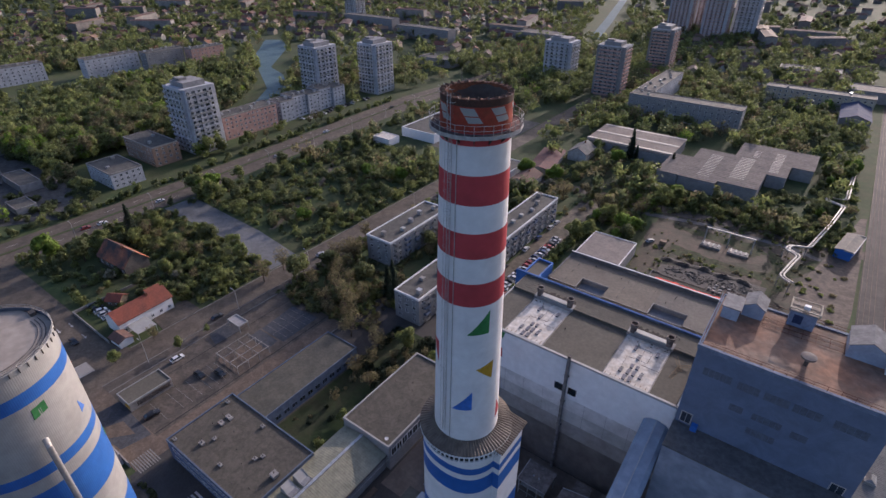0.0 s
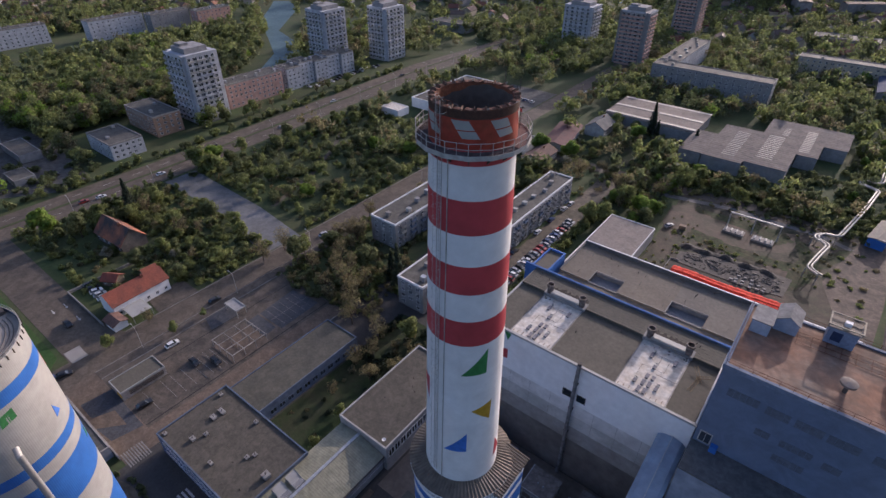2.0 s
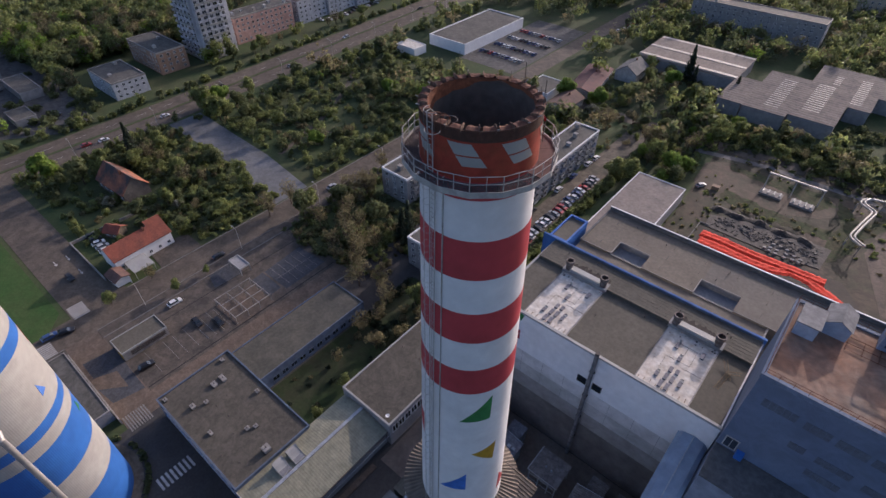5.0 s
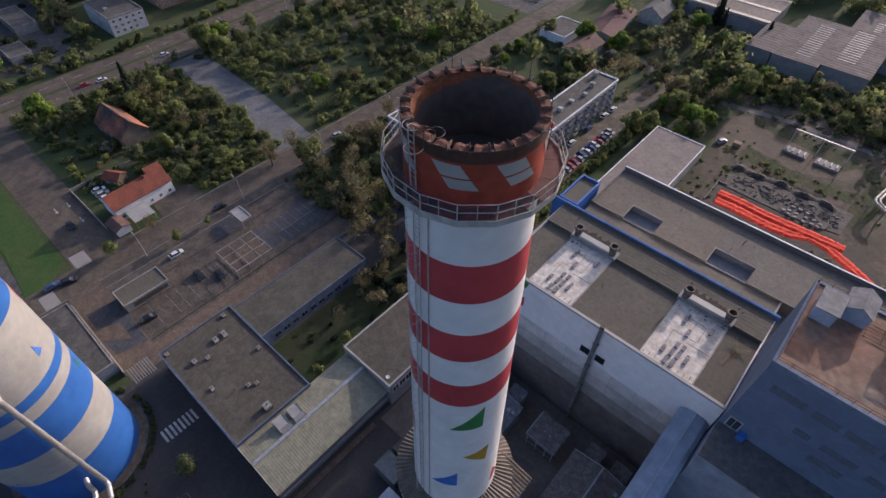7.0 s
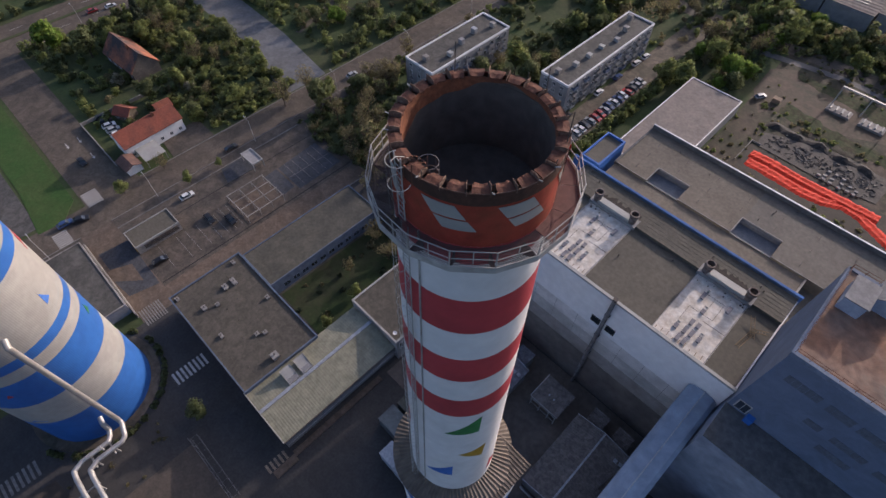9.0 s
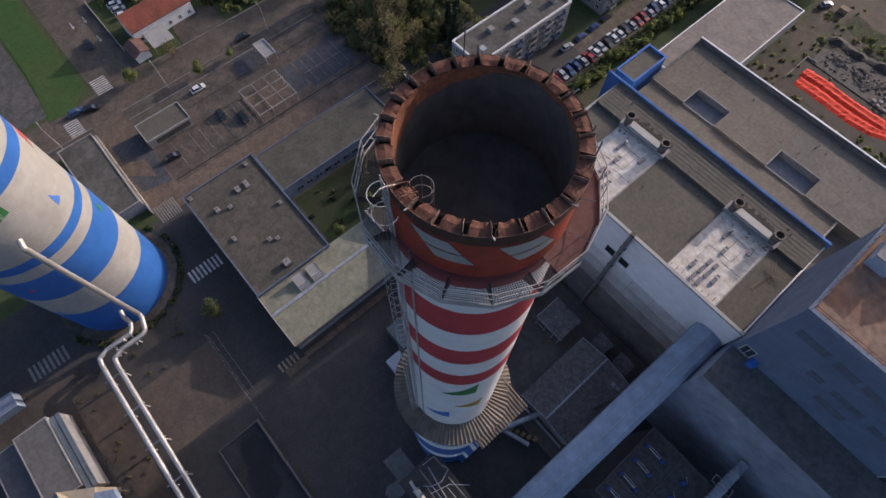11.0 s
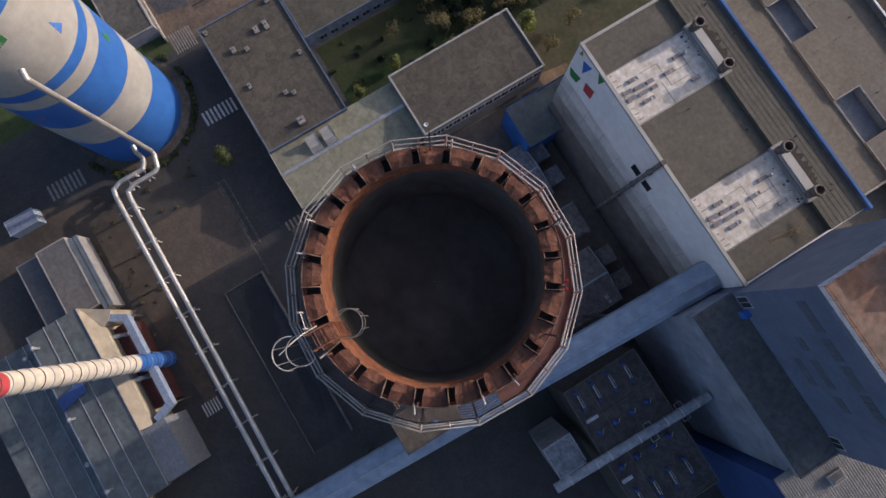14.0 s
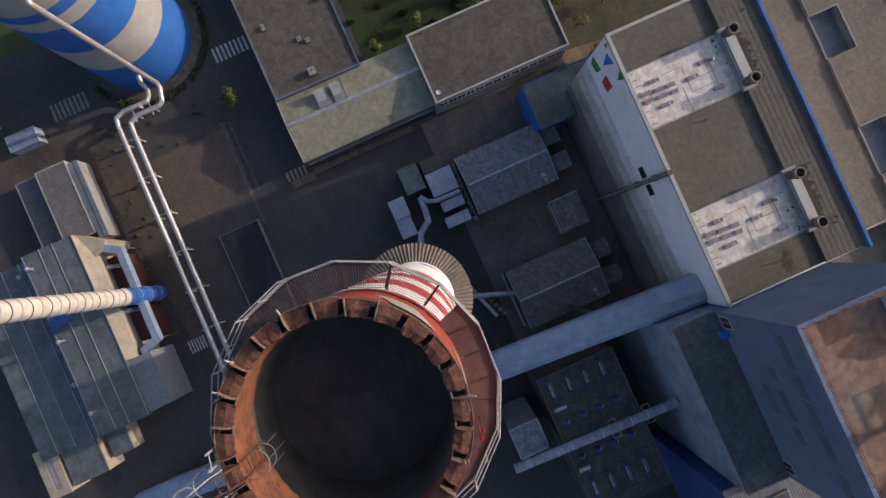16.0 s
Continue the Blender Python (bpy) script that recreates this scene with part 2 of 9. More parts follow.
# ---- building blocks ----
class Shape:
    """Vertices, faces and a material number for each face."""

    def __init__(self):
        self.v, self.f, self.m = [], [], []

    def add(self, verts, faces, mi=0):
        k = len(self.v)
        self.v += [tuple(p) for p in verts]
        self.f += [tuple(i + k for i in q) for q in faces]
        self.m += [mi] * len(faces)
        return self

    def box(self, x0, y0, z0, x1, y1, z1, mi=0, m=None):
        p = [(x, y, z) for z in (z0, z1) for x, y in ((x0, y0), (x1, y0), (x1, y1), (x0, y1))]
        if m is not None:
            p = [tuple(m @ Vector(q)) for q in p]
        return self.add(p, ((3, 2, 1, 0), (4, 5, 6, 7), (0, 1, 5, 4), (1, 2, 6, 5), (2, 3, 7, 6), (3, 0, 4, 7)), mi)

    def prism(self, poly, z0, z1, mi=0):
        n = len(poly)
        p = [(x, y, z0) for x, y in poly] + [(x, y, z1) for x, y in poly]
        f = [tuple(range(n))[::-1], tuple(range(n, 2 * n))] + [(i, (i + 1) % n, n + (i + 1) % n, n + i) for i in range(n)]
        return self.add(p, f, mi)

    def tube(self, a, b, r, seg=8, mi=0, r2=None):
        a, b = Vector(a), Vector(b)
        d = b - a
        q = d.to_track_quat("Z", "Y")
        r2 = r if r2 is None else r2
        p = []
        for c, rr in ((a, r), (b, r2)):
            for i in range(seg):
                t = 2 * math.pi * i / seg
                p.append(c + q @ Vector((rr * math.cos(t), rr * math.sin(t), 0)))
        f = [(i, (i + 1) % seg, seg + (i + 1) % seg, seg + i) for i in range(seg)]
        return self.add(p, f + [tuple(range(seg))[::-1], tuple(range(seg, 2 * seg))], mi)

    def path(self, pts, r, seg=6, mi=0, closed=False):
        pts = list(pts)
        pts = [Vector(q) for q in pts]
        n, p = len(pts), []
        for i, c in enumerate(pts):
            d = pts[(i + 1) % n] - pts[i - 1] if closed else pts[min(i + 1, n - 1)] - pts[max(i - 1, 0)]
            d.normalize()
            u = d.cross(Vector((0, 0, 1)) if abs(d.z) < 0.95 else Vector((1, 0, 0))).normalized()
            w = d.cross(u)
            p += [c + u * (r * math.cos(2 * math.pi * k / seg)) + w * (r * math.sin(2 * math.pi * k / seg)) for k in range(seg)]
        f = []
        for i in range(n if closed else n - 1):
            j = (i + 1) % n
            f += [(i * seg + k, i * seg + (k + 1) % seg, j * seg + (k + 1) % seg, j * seg + k) for k in range(seg)]
        if not closed:
            f += [tuple(range(seg))[::-1], tuple(range((n - 1) * seg, n * seg))]
        return self.add(p, f, mi)

    def rings(self, cx, cy, prof, seg=64, mi=0, caps=True, a0=0.0, a1=2 * math.pi):
        full = abs(a1 - a0 - 2 * math.pi) < 1e-6
        n = seg if full else seg + 1
        p = [(cx + r * math.cos(a0 + (a1 - a0) * i / seg), cy + r * math.sin(a0 + (a1 - a0) * i / seg), z) for r, z in prof for i in range(n)]
        f = []
        for k in range(len(prof) - 1):
            for i in range(seg):
                j = (i + 1) % n
                f.append((k * n + i, k * n + j, (k + 1) * n + j, (k + 1) * n + i))
        if caps and full:
            f += [tuple(range(n))[::-1], tuple(range((len(prof) - 1) * n, len(prof) * n))]
        return self.add(p, f, mi)

    def mesh(self, name, mats, smooth=False):
        me = bpy.data.meshes.new(name)
        me.from_pydata(self.v, [], self.f)
        mats = mats if isinstance(mats, (list, tuple)) else [mats]
        for q in mats:
            me.materials.append(q)
        if len(mats) > 1:
            me.polygons.foreach_set("material_index", self.m)
        if smooth:
            me.polygons.foreach_set("use_smooth", [True] * len(self.f))
            me.set_sharp_from_angle(angle=radians(40))
        me.update()
        return me


def part(name, shape, mats, parent, label="", smooth=False, at=None):
    """One mesh object under a thing or a part."""
    ob = new(name, shape if isinstance(shape, bpy.types.Mesh) else shape.mesh(name, mats, smooth))
    ob.parent = parent
    if at is not None:
        ob.matrix_basis = at if isinstance(at, Matrix) else Matrix.Translation(at)
    return tagged(ob, label)


def thing(name, at, label, category, group=""):
    ob = new(name)
    ob.location = at
    ob.empty_display_size = 0.5
    return tagged(ob, label, category, group)


def solid(name, shape, mats, label, category, group="", kind="", smooth=False):
    return tagged(new(name, shape.mesh(name, mats, smooth)), label, category, group, kind)


def slab(name, poly, z0, z1, m, label, category):
    return solid(name, Shape().prism(poly, z0, z1), m, label, category, kind="structure")


def rect(x0, y0, x1, y1):
    return [(x0, y0), (x1, y0), (x1, y1), (x0, y1)]


def win_mesh(w, h, depth=0.14, bars=1, frame=None, pane=None, key={}):
    """A window in the plane y = 0, facing -y, its foot at z = 0: a frame that stands proud and a set-back pane."""
    k = (w, h, bars, frame, pane)
    if k in key:
        return key[k]
    s, t = Shape(), min(0.09, w * 0.08)
    xs = [-w / 2, -w / 2 + t]
    for i in range(1, bars + 1):
        x = -w / 2 + w * i / (bars + 1)
        xs += [x - t / 2, x + t / 2]
    xs += [w / 2 - t, w / 2]
    n = len(xs)
    s.v = [(x, -0.06, z) for z in (0, t, h - t, h) for x in xs]
    for j in range(3):
        for i in range(n - 1):
            q = (j * n + i, j * n + i + 1, j * n + n + i + 1, j * n + n + i)
            if j == 1 and i % 2:
                k0 = len(s.v)
                s.v += [(s.v[e][0], -0.012, s.v[e][2]) for e in q]
                s.f += [(k0, k0 + 1, k0 + 2, k0 + 3)] + [(q[e], q[(e + 1) % 4], k0 + (e + 1) % 4, k0 + e) for e in range(4)]
                s.m += [1, 0, 0, 0, 0]
            else:
                s.f.append(q)
                s.m.append(0)
    k0 = len(s.v)
    c = (0, n - 1, 4 * n - 1, 3 * n)
    s.v += [(s.v[e][0], depth, s.v[e][2]) for e in c]
    s.f += [(c[(e + 1) % 4], c[e], k0 + e, k0 + (e + 1) % 4) for e in range(4)]
    s.m += [0] * 4
    key[k] = s.mesh("window", [frame or WHITEPAINT, pane or GLASS])
    return key[k]


FACE = {"-y": 0, "+x": 90, "+y": 180, "-x": 270}


def windows(root, face, u0, u1, at, z0, dz, floors, n, w, h, bars=1, skip=0.0, frame=None, pane=None, rng=random.Random(3)):
    """Rows of windows on one face of a box: u0..u1 along the face, at its place across, in the world's axes."""
    me = win_mesh(w, h, bars=bars, frame=frame, pane=pane)
    o = root.location
    for fl in range(floors):
        for i in range(n):
            if rng.random() < skip:
                continue
            u = u0 + (u1 - u0) * (i + 0.5) / n
            x, y = (u, at) if face[1] == "y" else (at, u)
            part("window", me, None, root, at=pose(x - o.x, y - o.y, z0 + fl * dz - o.z, 0, 0, FACE[face]))


def flat_building(name, label, x0, y0, x1, y1, h, wall, roof, rim=0.35, rim_mat=None, rim_w=0.35, category="building", base=0.0, group=""):
    """Walls up to h, a sunk flat roof and a parapet with its coping."""
    cx, cy = (x0 + x1) / 2, (y0 + y1) / 2
    r = thing(name, (cx, cy, base), label, category, group)
    a, b = (x1 - x0) / 2, (y1 - y0) / 2
    part("wall", Shape().box(-a, -b, -0.3 if base == 0 else 0, a, b, h - rim - 0.004 - base), wall, r)
    part("roof", Shape().box(-a + rim_w, -b + rim_w, h - rim - 0.3 - base, a - rim_w, b - rim_w, h - rim - base + 0.02), roof, r)
    s, w = Shape(), rim_w
    z0, z1 = h - rim - 0.25 - base, h - base
    e = 0.06
    s.box(-a - e, -b - e, z0, a + e, -b + w, z1).box(-a - e, b - w, z0, a + e, b + e, z1)
    s.box(-a - e, -b + w, z0, -a + w, b - w, z1).box(a - w, -b + w, z0, a + e, b - w, z1)
    part("parapet", s, rim_mat or wall, r)
    return r


def ribbed(x0, y0, z0, x1, y1, z1, pitch=0.5, depth=0.07, along="x", thick=0.08):
    """A corrugated sheet over the rectangle; it rises from z0 to z1 along the given axis, its ribs run up the slope."""
    s = Shape()
    u0, u1 = (y0, y1) if along == "x" else (x0, x1)
    n = max(2, int(round((u1 - u0) / pitch)))
    p, f = [], []
    for i in range(n + 1):
        for k, dz in ((0.0, 0.0), (0.35, 0.0), (0.5, depth), (0.85, depth)):
            u = u0 + (u1 - u0) * min(1.0, (i + k) / n)
            for e in (0, 1):
                if along == "x":
                    p.append(((x0, x1)[e], u, (z0, z1)[e] + dz))
                else:
                    p.append((u, (y0, y1)[e], (z0, z1)[e] + dz))
            if i == n:
                break
    for i in range(len(p) // 2 - 1):
        q = (2 * i, 2 * i + 1, 2 * i + 3, 2 * i + 2)
        f.append(q[::-1] if along == "x" else q)
    s.add(p, f)
    q = [(x0, y0), (x1, y0), (x1, y1), (x0, y1)]
    zz = [z0, z1, z1, z0] if along == "x" else [z0, z0, z1, z1]
    b = [(x, y, z - thick) for (x, y), z in zip(q, zz)] + [(x, y, z - 0.004) for (x, y), z in zip(q, zz)]
    s.add(b, ((3, 2, 1, 0), (4, 5, 6, 7), (0, 1, 5, 4), (1, 2, 6, 5), (2, 3, 7, 6), (3, 0, 4, 7)))
    return s

# ---- ground, roads and yards ----
slab("ground", rect(-2300, -900, 1500, 2600), -0.5, 0.0, GRASS, "wide sheet of rough grass and soil", "ground")
slab("yard", rect(-119, -120, 60, 150), -0.2, 0.05, mat("yard_asphalt", (0.048, 0.046, 0.045), (0.064, 0.059, 0.054), big=0.07, fine=1.8, bump=0.15, stain=0.6), "dark asphalt yard between the plant buildings", "yard")
slab("coal_yard", rect(-66, 62, -9, 92.5), -0.1, 0.07, mat("dusty_coal_yard", (0.175, 0.145, 0.120), (0.095, 0.080, 0.068), big=0.12, fine=0.9, bump=0.2, stain=0.8), "dusty brown yard between the precipitators", "yard")
slab("street", [(-167, -300), (-156.5, -300), (-156.5, 420), (-150, 700), (-160, 700), (-167, 420)], -0.2, 0.06, STREET, "straight street of worn pale asphalt", "road")
slab("cross_street", [(-330, 33), (-167, 33), (-167, 50), (-180, 47), (-330, 47)], -0.2, 0.056, STREET, "side street with faded lane arrows", "road")
slab("main_road", [(-281, -400), (-258, -400), (-258, 120), (-267, 340), (-262, 460), (-280, 460), (-292, 340), (-281, 120)], -0.2, 0.07, STREET, "wide main road with two carriageways", "road")
slab("median", [(-271, -400), (-269.4, -400), (-269.4, 120), (-279, 340), (-272, 455), (-273.5, 455), (-280.6, 340), (-271, 120)], 0.0, 0.2, GRASS, "narrow grass strip between the carriageways", "median")
slab("car_park", rect(-152.5, 36, -125.5, 101), -0.2, 0.065, PAVING, "paved car park with faded bay lines", "car park")
slab("brick_path", rect(-125.5, 36, -119, 101), -0.2, 0.075, BRICKPAVE, "reddish brick path beside the car park", "path")
slab("entrance_drive", rect(-156.5, 27, -119, 36), -0.2, 0.06, BRICKPAVE, "paved entrance drive at the gate", "road")
slab("verge_pavement", rect(-156.5, -100, -152.5, 27), -0.2, 0.1, PAVING, "narrow pavement along the street", "pavement")
slab("street_pavement", rect(-156.5, 36, -152.5, 240), -0.2, 0.12, PAVING, "narrow pavement along the street", "pavement")
slab("old_road", [(-256, 112), (-205, 112), (-168, 104), (-168, 122), (-200, 126), (-256, 128)], -0.2, 0.04, mat("old_concrete", (0.155, 0.158, 0.165), (0.100, 0.100, 0.096), big=0.08, fine=0.8, bump=0.2, stain=0.9), "broken grey concrete of an abandoned lane", "path")
slab("lawn_triangle", [(-330, 31.5), (-172, 31.5), (-165.5, 26), (-166, 19), (-186, 21), (-330, 21)], -0.2, 0.09, LAWN, "mown green corner lawn beside the street", "lawn")
slab("left_car_park", rect(-250, -30, -168.5, 20), -0.2, 0.05, ASPHALT, "dark asphalt lot across the street", "yard")
slab("courtyard_lawn", rect(-101.5, 56.5, -83, 112), 0.0, 0.12, SHADELAWN, "courtyard lawn in a green darkened for shade", "lawn")
slab("sandy_strip", [(-68.2, 98.4), (-58.3, 98.4), (-58.3, 117.0), (-66.0, 117.0)], -0.1, 0.075, mat("sandy_soil", (0.230, 0.160, 0.090), (0.150, 0.108, 0.066), big=0.2, fine=1.0, bump=0.4), "sunlit strip of sandy soil beside the hall", "soil")
slab("rear_soil", [(-82.6, 98.2), (-68.4, 98.2), (-66.2, 117.2), (-58.4, 117.2), (-58.4, 152.0), (-82.0, 152.0)], -0.1, 0.066, mat("mossy_soil", (0.075, 0.066, 0.036), (0.044, 0.052, 0.022), big=0.12, fine=1.0, bump=0.5), "mossy brown ground behind the hall", "ground")
slab("block_drive", [(-92, 108), (-82, 108), (-82, 250), (-92, 250)], -0.2, 0.045, SOIL, "dusty gravel drive beside the housing block", "road")
slab("works_yard", [(-58, 146), (22, 146), (22, 200), (22, 262), (-55, 262), (-51.3, 200), (-51.3, 146)], -0.2, 0.03, mat("weedy_earth", (0.074, 0.054, 0.038), (0.036, 0.040, 0.019), big=0.09, fine=1.0, bump=0.6, stain=0.6, spots=0.35), "bare brown earth of a works yard", "yard")
slab("works_road", [(-135, 250), (30, 262), (30, 270), (-135, 257)], -0.2, 0.036, STREET, "narrow service road past the works yard", "road")
# grass runs and a dusty track across the yard
YARDGRASS = mat("yard_grass", (0.040, 0.054, 0.018), (0.060, 0.052, 0.026), big=0.25, fine=1.6, bump=0.7, rough=0.95, spots=0.35)
GR = random.Random(8)
for pts, z in (([(-42, 219.7), (-27, 218), (-14, 218), (-4.3, 219.3), (-3.2, 226), (-14, 224), (-28, 225), (-42, 228)], 0.05), ([(-46, 247), (-13, 249), (-6, 243), (-11, 236), (-20, 240.5), (-32, 241), (-46, 243)], 0.05), ([(-7, 247), (-2, 244), (3, 237), (9, 246), (14, 252), (11.6, 241), (6, 229), (3.9, 217.7), (-1.5, 206.4), (-5, 214), (-3, 230)], 0.055)):
    rag = [(x0 + (x1 - x0) * k / 6 + GR.uniform(-0.8, 0.8), y0 + (y1 - y0) * k / 6 + GR.uniform(-0.8, 0.8)) for (x0, y0), (x1, y1) in zip(pts, pts[1:] + pts[:1]) for k in range(6)]
    slab("yard_grass", rag, 0.0, z, YARDGRASS, "ragged run of grass and weeds on the yard", "grass")
slab("dust_track", [(6.7, 219.8), (10, 236), (15.5, 258.7), (24.5, 305.4), (27.1, 307.3), (26.5, 262), (25.6, 215.4), (24, 190), (16, 190)], -0.1, 0.058, mat("dusty_track", (0.120, 0.090, 0.068), (0.080, 0.062, 0.048), big=0.12, fine=1.2, bump=0.3, spots=0.3), "dusty brown track beside the railway", "track")
slab("rail_bed", [(26, 120), (40, 120), (44, 700), (32, 700)], -0.2, 0.1, mat("ballast", (0.066, 0.056, 0.050), (0.046, 0.040, 0.037), fine=2.5, bump=0.6, spots=0.2), "brown ballast bed of railway tracks", "railway")
slab("river", [(-470, 345), (-430, 330), (-385, 302), (-352, 250), (-338, 225), (-348, 215), (-368, 245), (-405, 290), (-450, 318), (-520, 360), (-560, 400), (-600, 438), (-584, 450), (-540, 425)], -0.2, 0.02, WATER, "calm narrow river, sky reflection put into its colour", "river")
slab("far_river", [(-265, 690), (-278, 690), (-322, 850), (-407, 1150), (-505, 1500), (-487, 1500), (-393, 1150), (-308, 850)], -0.2, 0.02, WATER, "far stretch of river, sky reflection put into its colour", "river")

for i, x in enumerate((26.8, 28.3, 29.9, 31.4, 34.6, 36.1)):
    solid("rail", Shape().prism([(x, 122), (x + 0.12, 122), (x + 4.12, 690), (x + 4.0, 690)], 0.1, 0.3), mat("worn_rail", (0.16, 0.12, 0.095), (0.10, 0.075, 0.06), rough=0.75), "rusty steel rail on brown ballast", "rail", "railway rails", "structure")


def stripes(name, x0, y0, x1, y1, n, along, label, z=0.085, t=0.5, m=None):
    """Painted bars side by side inside a rectangle."""
    s = Shape()
    for i in range(n):
        if along == "x":
            y = y0 + (y1 - y0) * i / n
            s.box(x0, y, z - 0.03, x1, y + (y1 - y0) / n * t, z)
        else:
            x = x0 + (x1 - x0) * i / n
            s.box(x, y0, z - 0.03, x + (x1 - x0) / n * t, y1, z)
    return solid(name, s, m or MARK, label, "road marking", kind="structure")


stripes("zebra_crossing", -123, 27.4, -117.5, 33.2, 9, "x", "worn white zebra crossing at the gate", m=mat("faded_marking", (0.25, 0.24, 0.22), (0.13, 0.12, 0.11), big=0.7, stain=1.0))
stripes("zebra_crossing", -101.5, 25.0, -98.0, 33.6, 8, "x", "white zebra crossing on the plant road")
stripes("zebra_crossing", -104.5, -14, -100.5, -5, 8, "x", "worn white zebra crossing on the plant road", m=mat("faded_marking", (0.25, 0.24, 0.22)))
stripes("zebra_crossing", -162.5, 21.3, -155.5, 25.3, 9, "y", "white zebra crossing over the street")
stripes("zebra_crossing", -172, 33.5, -165.5, 38, 8, "y", "worn white zebra crossing over the side street")
stripes("zebra_crossing", -42.2, -6.8, -39.2, -2.6, 6, "x", "worn white zebra crossing on the plant road", z=0.1)
stripes("step_marks", -68.4, 29.0, -66.2, 34.4, 5, "x", "worn tan steps at the shed corner", z=0.09, m=mat("tan_step", (0.30, 0.23, 0.16), (0.19, 0.15, 0.11), big=0.8))
BAYBLUE = mat("blue_black_asphalt", (0.056, 0.060, 0.070), (0.074, 0.074, 0.078), big=0.2, fine=1.6, bump=0.15, spots=0.2)
FADED = mat("faded_marking", (0.25, 0.24, 0.22), (0.13, 0.12, 0.11), big=0.7, stain=1.0)
for pts in ([(-140.2, 82.2), (-128.6, 82.2), (-129.1, 98.2), (-141.6, 97.2)], [(-153.0, 69.6), (-146.0, 67.8), (-145.1, 77.6), (-152.6, 78.4)], [(-140.0, 76.9), (-129.9, 76.7), (-130.5, 81.4), (-140.4, 81.6)]):
    slab("dark_asphalt_patch", pts, 0.0, 0.088, BAYBLUE, "newer blue-black asphalt patch on the car park", "asphalt")
lot_rng = random.Random(5)
for y in (41.0, 46.2, 49.0, 52.3, 55.4, 57.8, 60.2, 62.3):
    solid("bay_line", Shape().box(-139.2 + lot_rng.uniform(0, 1.2), y, 0.07, -129.0, y + 0.12, 0.082), FADED, "faded white parking bay line", "road marking", "bay lines", "structure")
for y in (84.4, 87.2, 90.0, 92.8, 95.4):
    solid("bay_line", Shape().box(-140.2, y, 0.07, -129.6, y + 0.1, 0.096), FADED, "faded white parking bay line", "road marking", "bay lines", "structure")
solid("bay_line", Shape().box(-134.6, 82.6, 0.07, -134.5, 97.2, 0.1), FADED, "faded white parking bay line", "road marking", "bay lines", "structure")
solid("drain_channel", Shape().box(-126.9, 36.2, 0.0, -126.55, 100, 0.092), mat("dark_grate", (0.035, 0.032, 0.030)), "long dark drain channel beside the car park", "drain", kind="structure")
solid("drain_channel", Shape().box(-145.6, 50, 0.0, -145.35, 98, 0.092), mat("dark_grate", (0.035, 0.032, 0.030)), "long dark drain channel beside the car park", "drain", kind="structure")
slab("drive_asphalt", [(-147.5, 28), (-146.5, 36.2), (-127.3, 35.6), (-129, 28), (-136, 27.2), (-131, 33.0), (-138.2, 33.2), (-140.5, 28)], 0.0, 0.084, BAYBLUE, "dark asphalt of the gate drive", "asphalt")
slab("house_forecourt", [(-178, 62.5), (-167.6, 61.5), (-167.6, 76), (-178, 76)], 0.0, 0.1, PAVING, "dusty paved forecourt beside the house", "paving")
_s = Shape()
for k in range(60):
    for x in (-275.6, -264.0):
        _s.box(x - max(0, (k * 14 - 420) * 0.025), -300 + k * 14, 0.05, x + 0.12 - max(0, (k * 14 - 420) * 0.025), -295 + k * 14, 0.085)
solid("lane_marks", _s, MARK, "dashed white lane marks", "road marking", kind="structure")
_s = Shape()
for x, y in ((-186, 43.5), (-196, 43.5), (-186, 39.5), (-196, 39.5)):
    _s.box(x - 1.6, y - 0.12, 0.04, x + 0.6, y + 0.12, 0.075)
    _s.prism([(x + 0.6, y - 0.5), (x + 1.8, y), (x + 0.6, y + 0.5)], 0.04, 0.075)
solid("lane_arrows", _s, MARK, "faded white lane arrows", "road marking", kind="structure")
_s = Shape()
_s.box(-152.7, 36, 0.0, -152.3, 101, 0.2).box(-119.2, 36, 0, -118.8, 101, 0.2)
_s.box(-156.7, -100, 0, -156.4, 27, 0.18).box(-156.7, 36, 0, -156.4, 240, 0.2).box(-167.3, 50, 0, -166.9, 240, 0.18)
solid("kerb", _s, KERB, "pale concrete kerb stones", "kerb", kind="structure")

# ---- plant buildings round the chimney ----
lr = flat_building("workshop", "low flat-roofed workshop with a blue fascia and grey roof", -115.3, 35, -81.6, 54.8, 7.4, SLATEBLUE, DULLROOF, 0.4, DULLTRIM, 0.3)
windows(lr, "-y", -113.5, -84, 35, 1.2, 3.1, 2, 12, 1.8, 1.5)
roof2 = flat_building("workshop_wing", "lower flat-roofed wing with a dusty grey roof", -115.3, 55.2, -102.2, 91, 5.4, DULLTRIM, mat("olive_felt_roof", (0.088, 0.082, 0.064), (0.066, 0.064, 0.054), big=0.09, fine=1.2, bump=0.2, spots=0.16), 0.3, DULLTRIM, 0.22)
windows(roof2, "+x", 58, 90, -102.2, 1.2, 3, 1, 11, 2.0, 1.6, frame=SLATEBLUE)
longb = flat_building("office_hall", "flat-roofed hall with white coping and dark window band", -82.6, 66.3, -66.6, 97.6, 8.9, GREYWALL, DULLROOF, 0.4, SILOWHITE, 0.35)
for k in range(14):
    y = 67.5 + k * 2.15
    part("window", win_mesh(1.9, 2.6, bars=1, frame=WHITEPAINT), None, longb, at=pose(-66.6 + 74.6, y + 0.6 - 81.95, 4.6, 0, 0, 90))
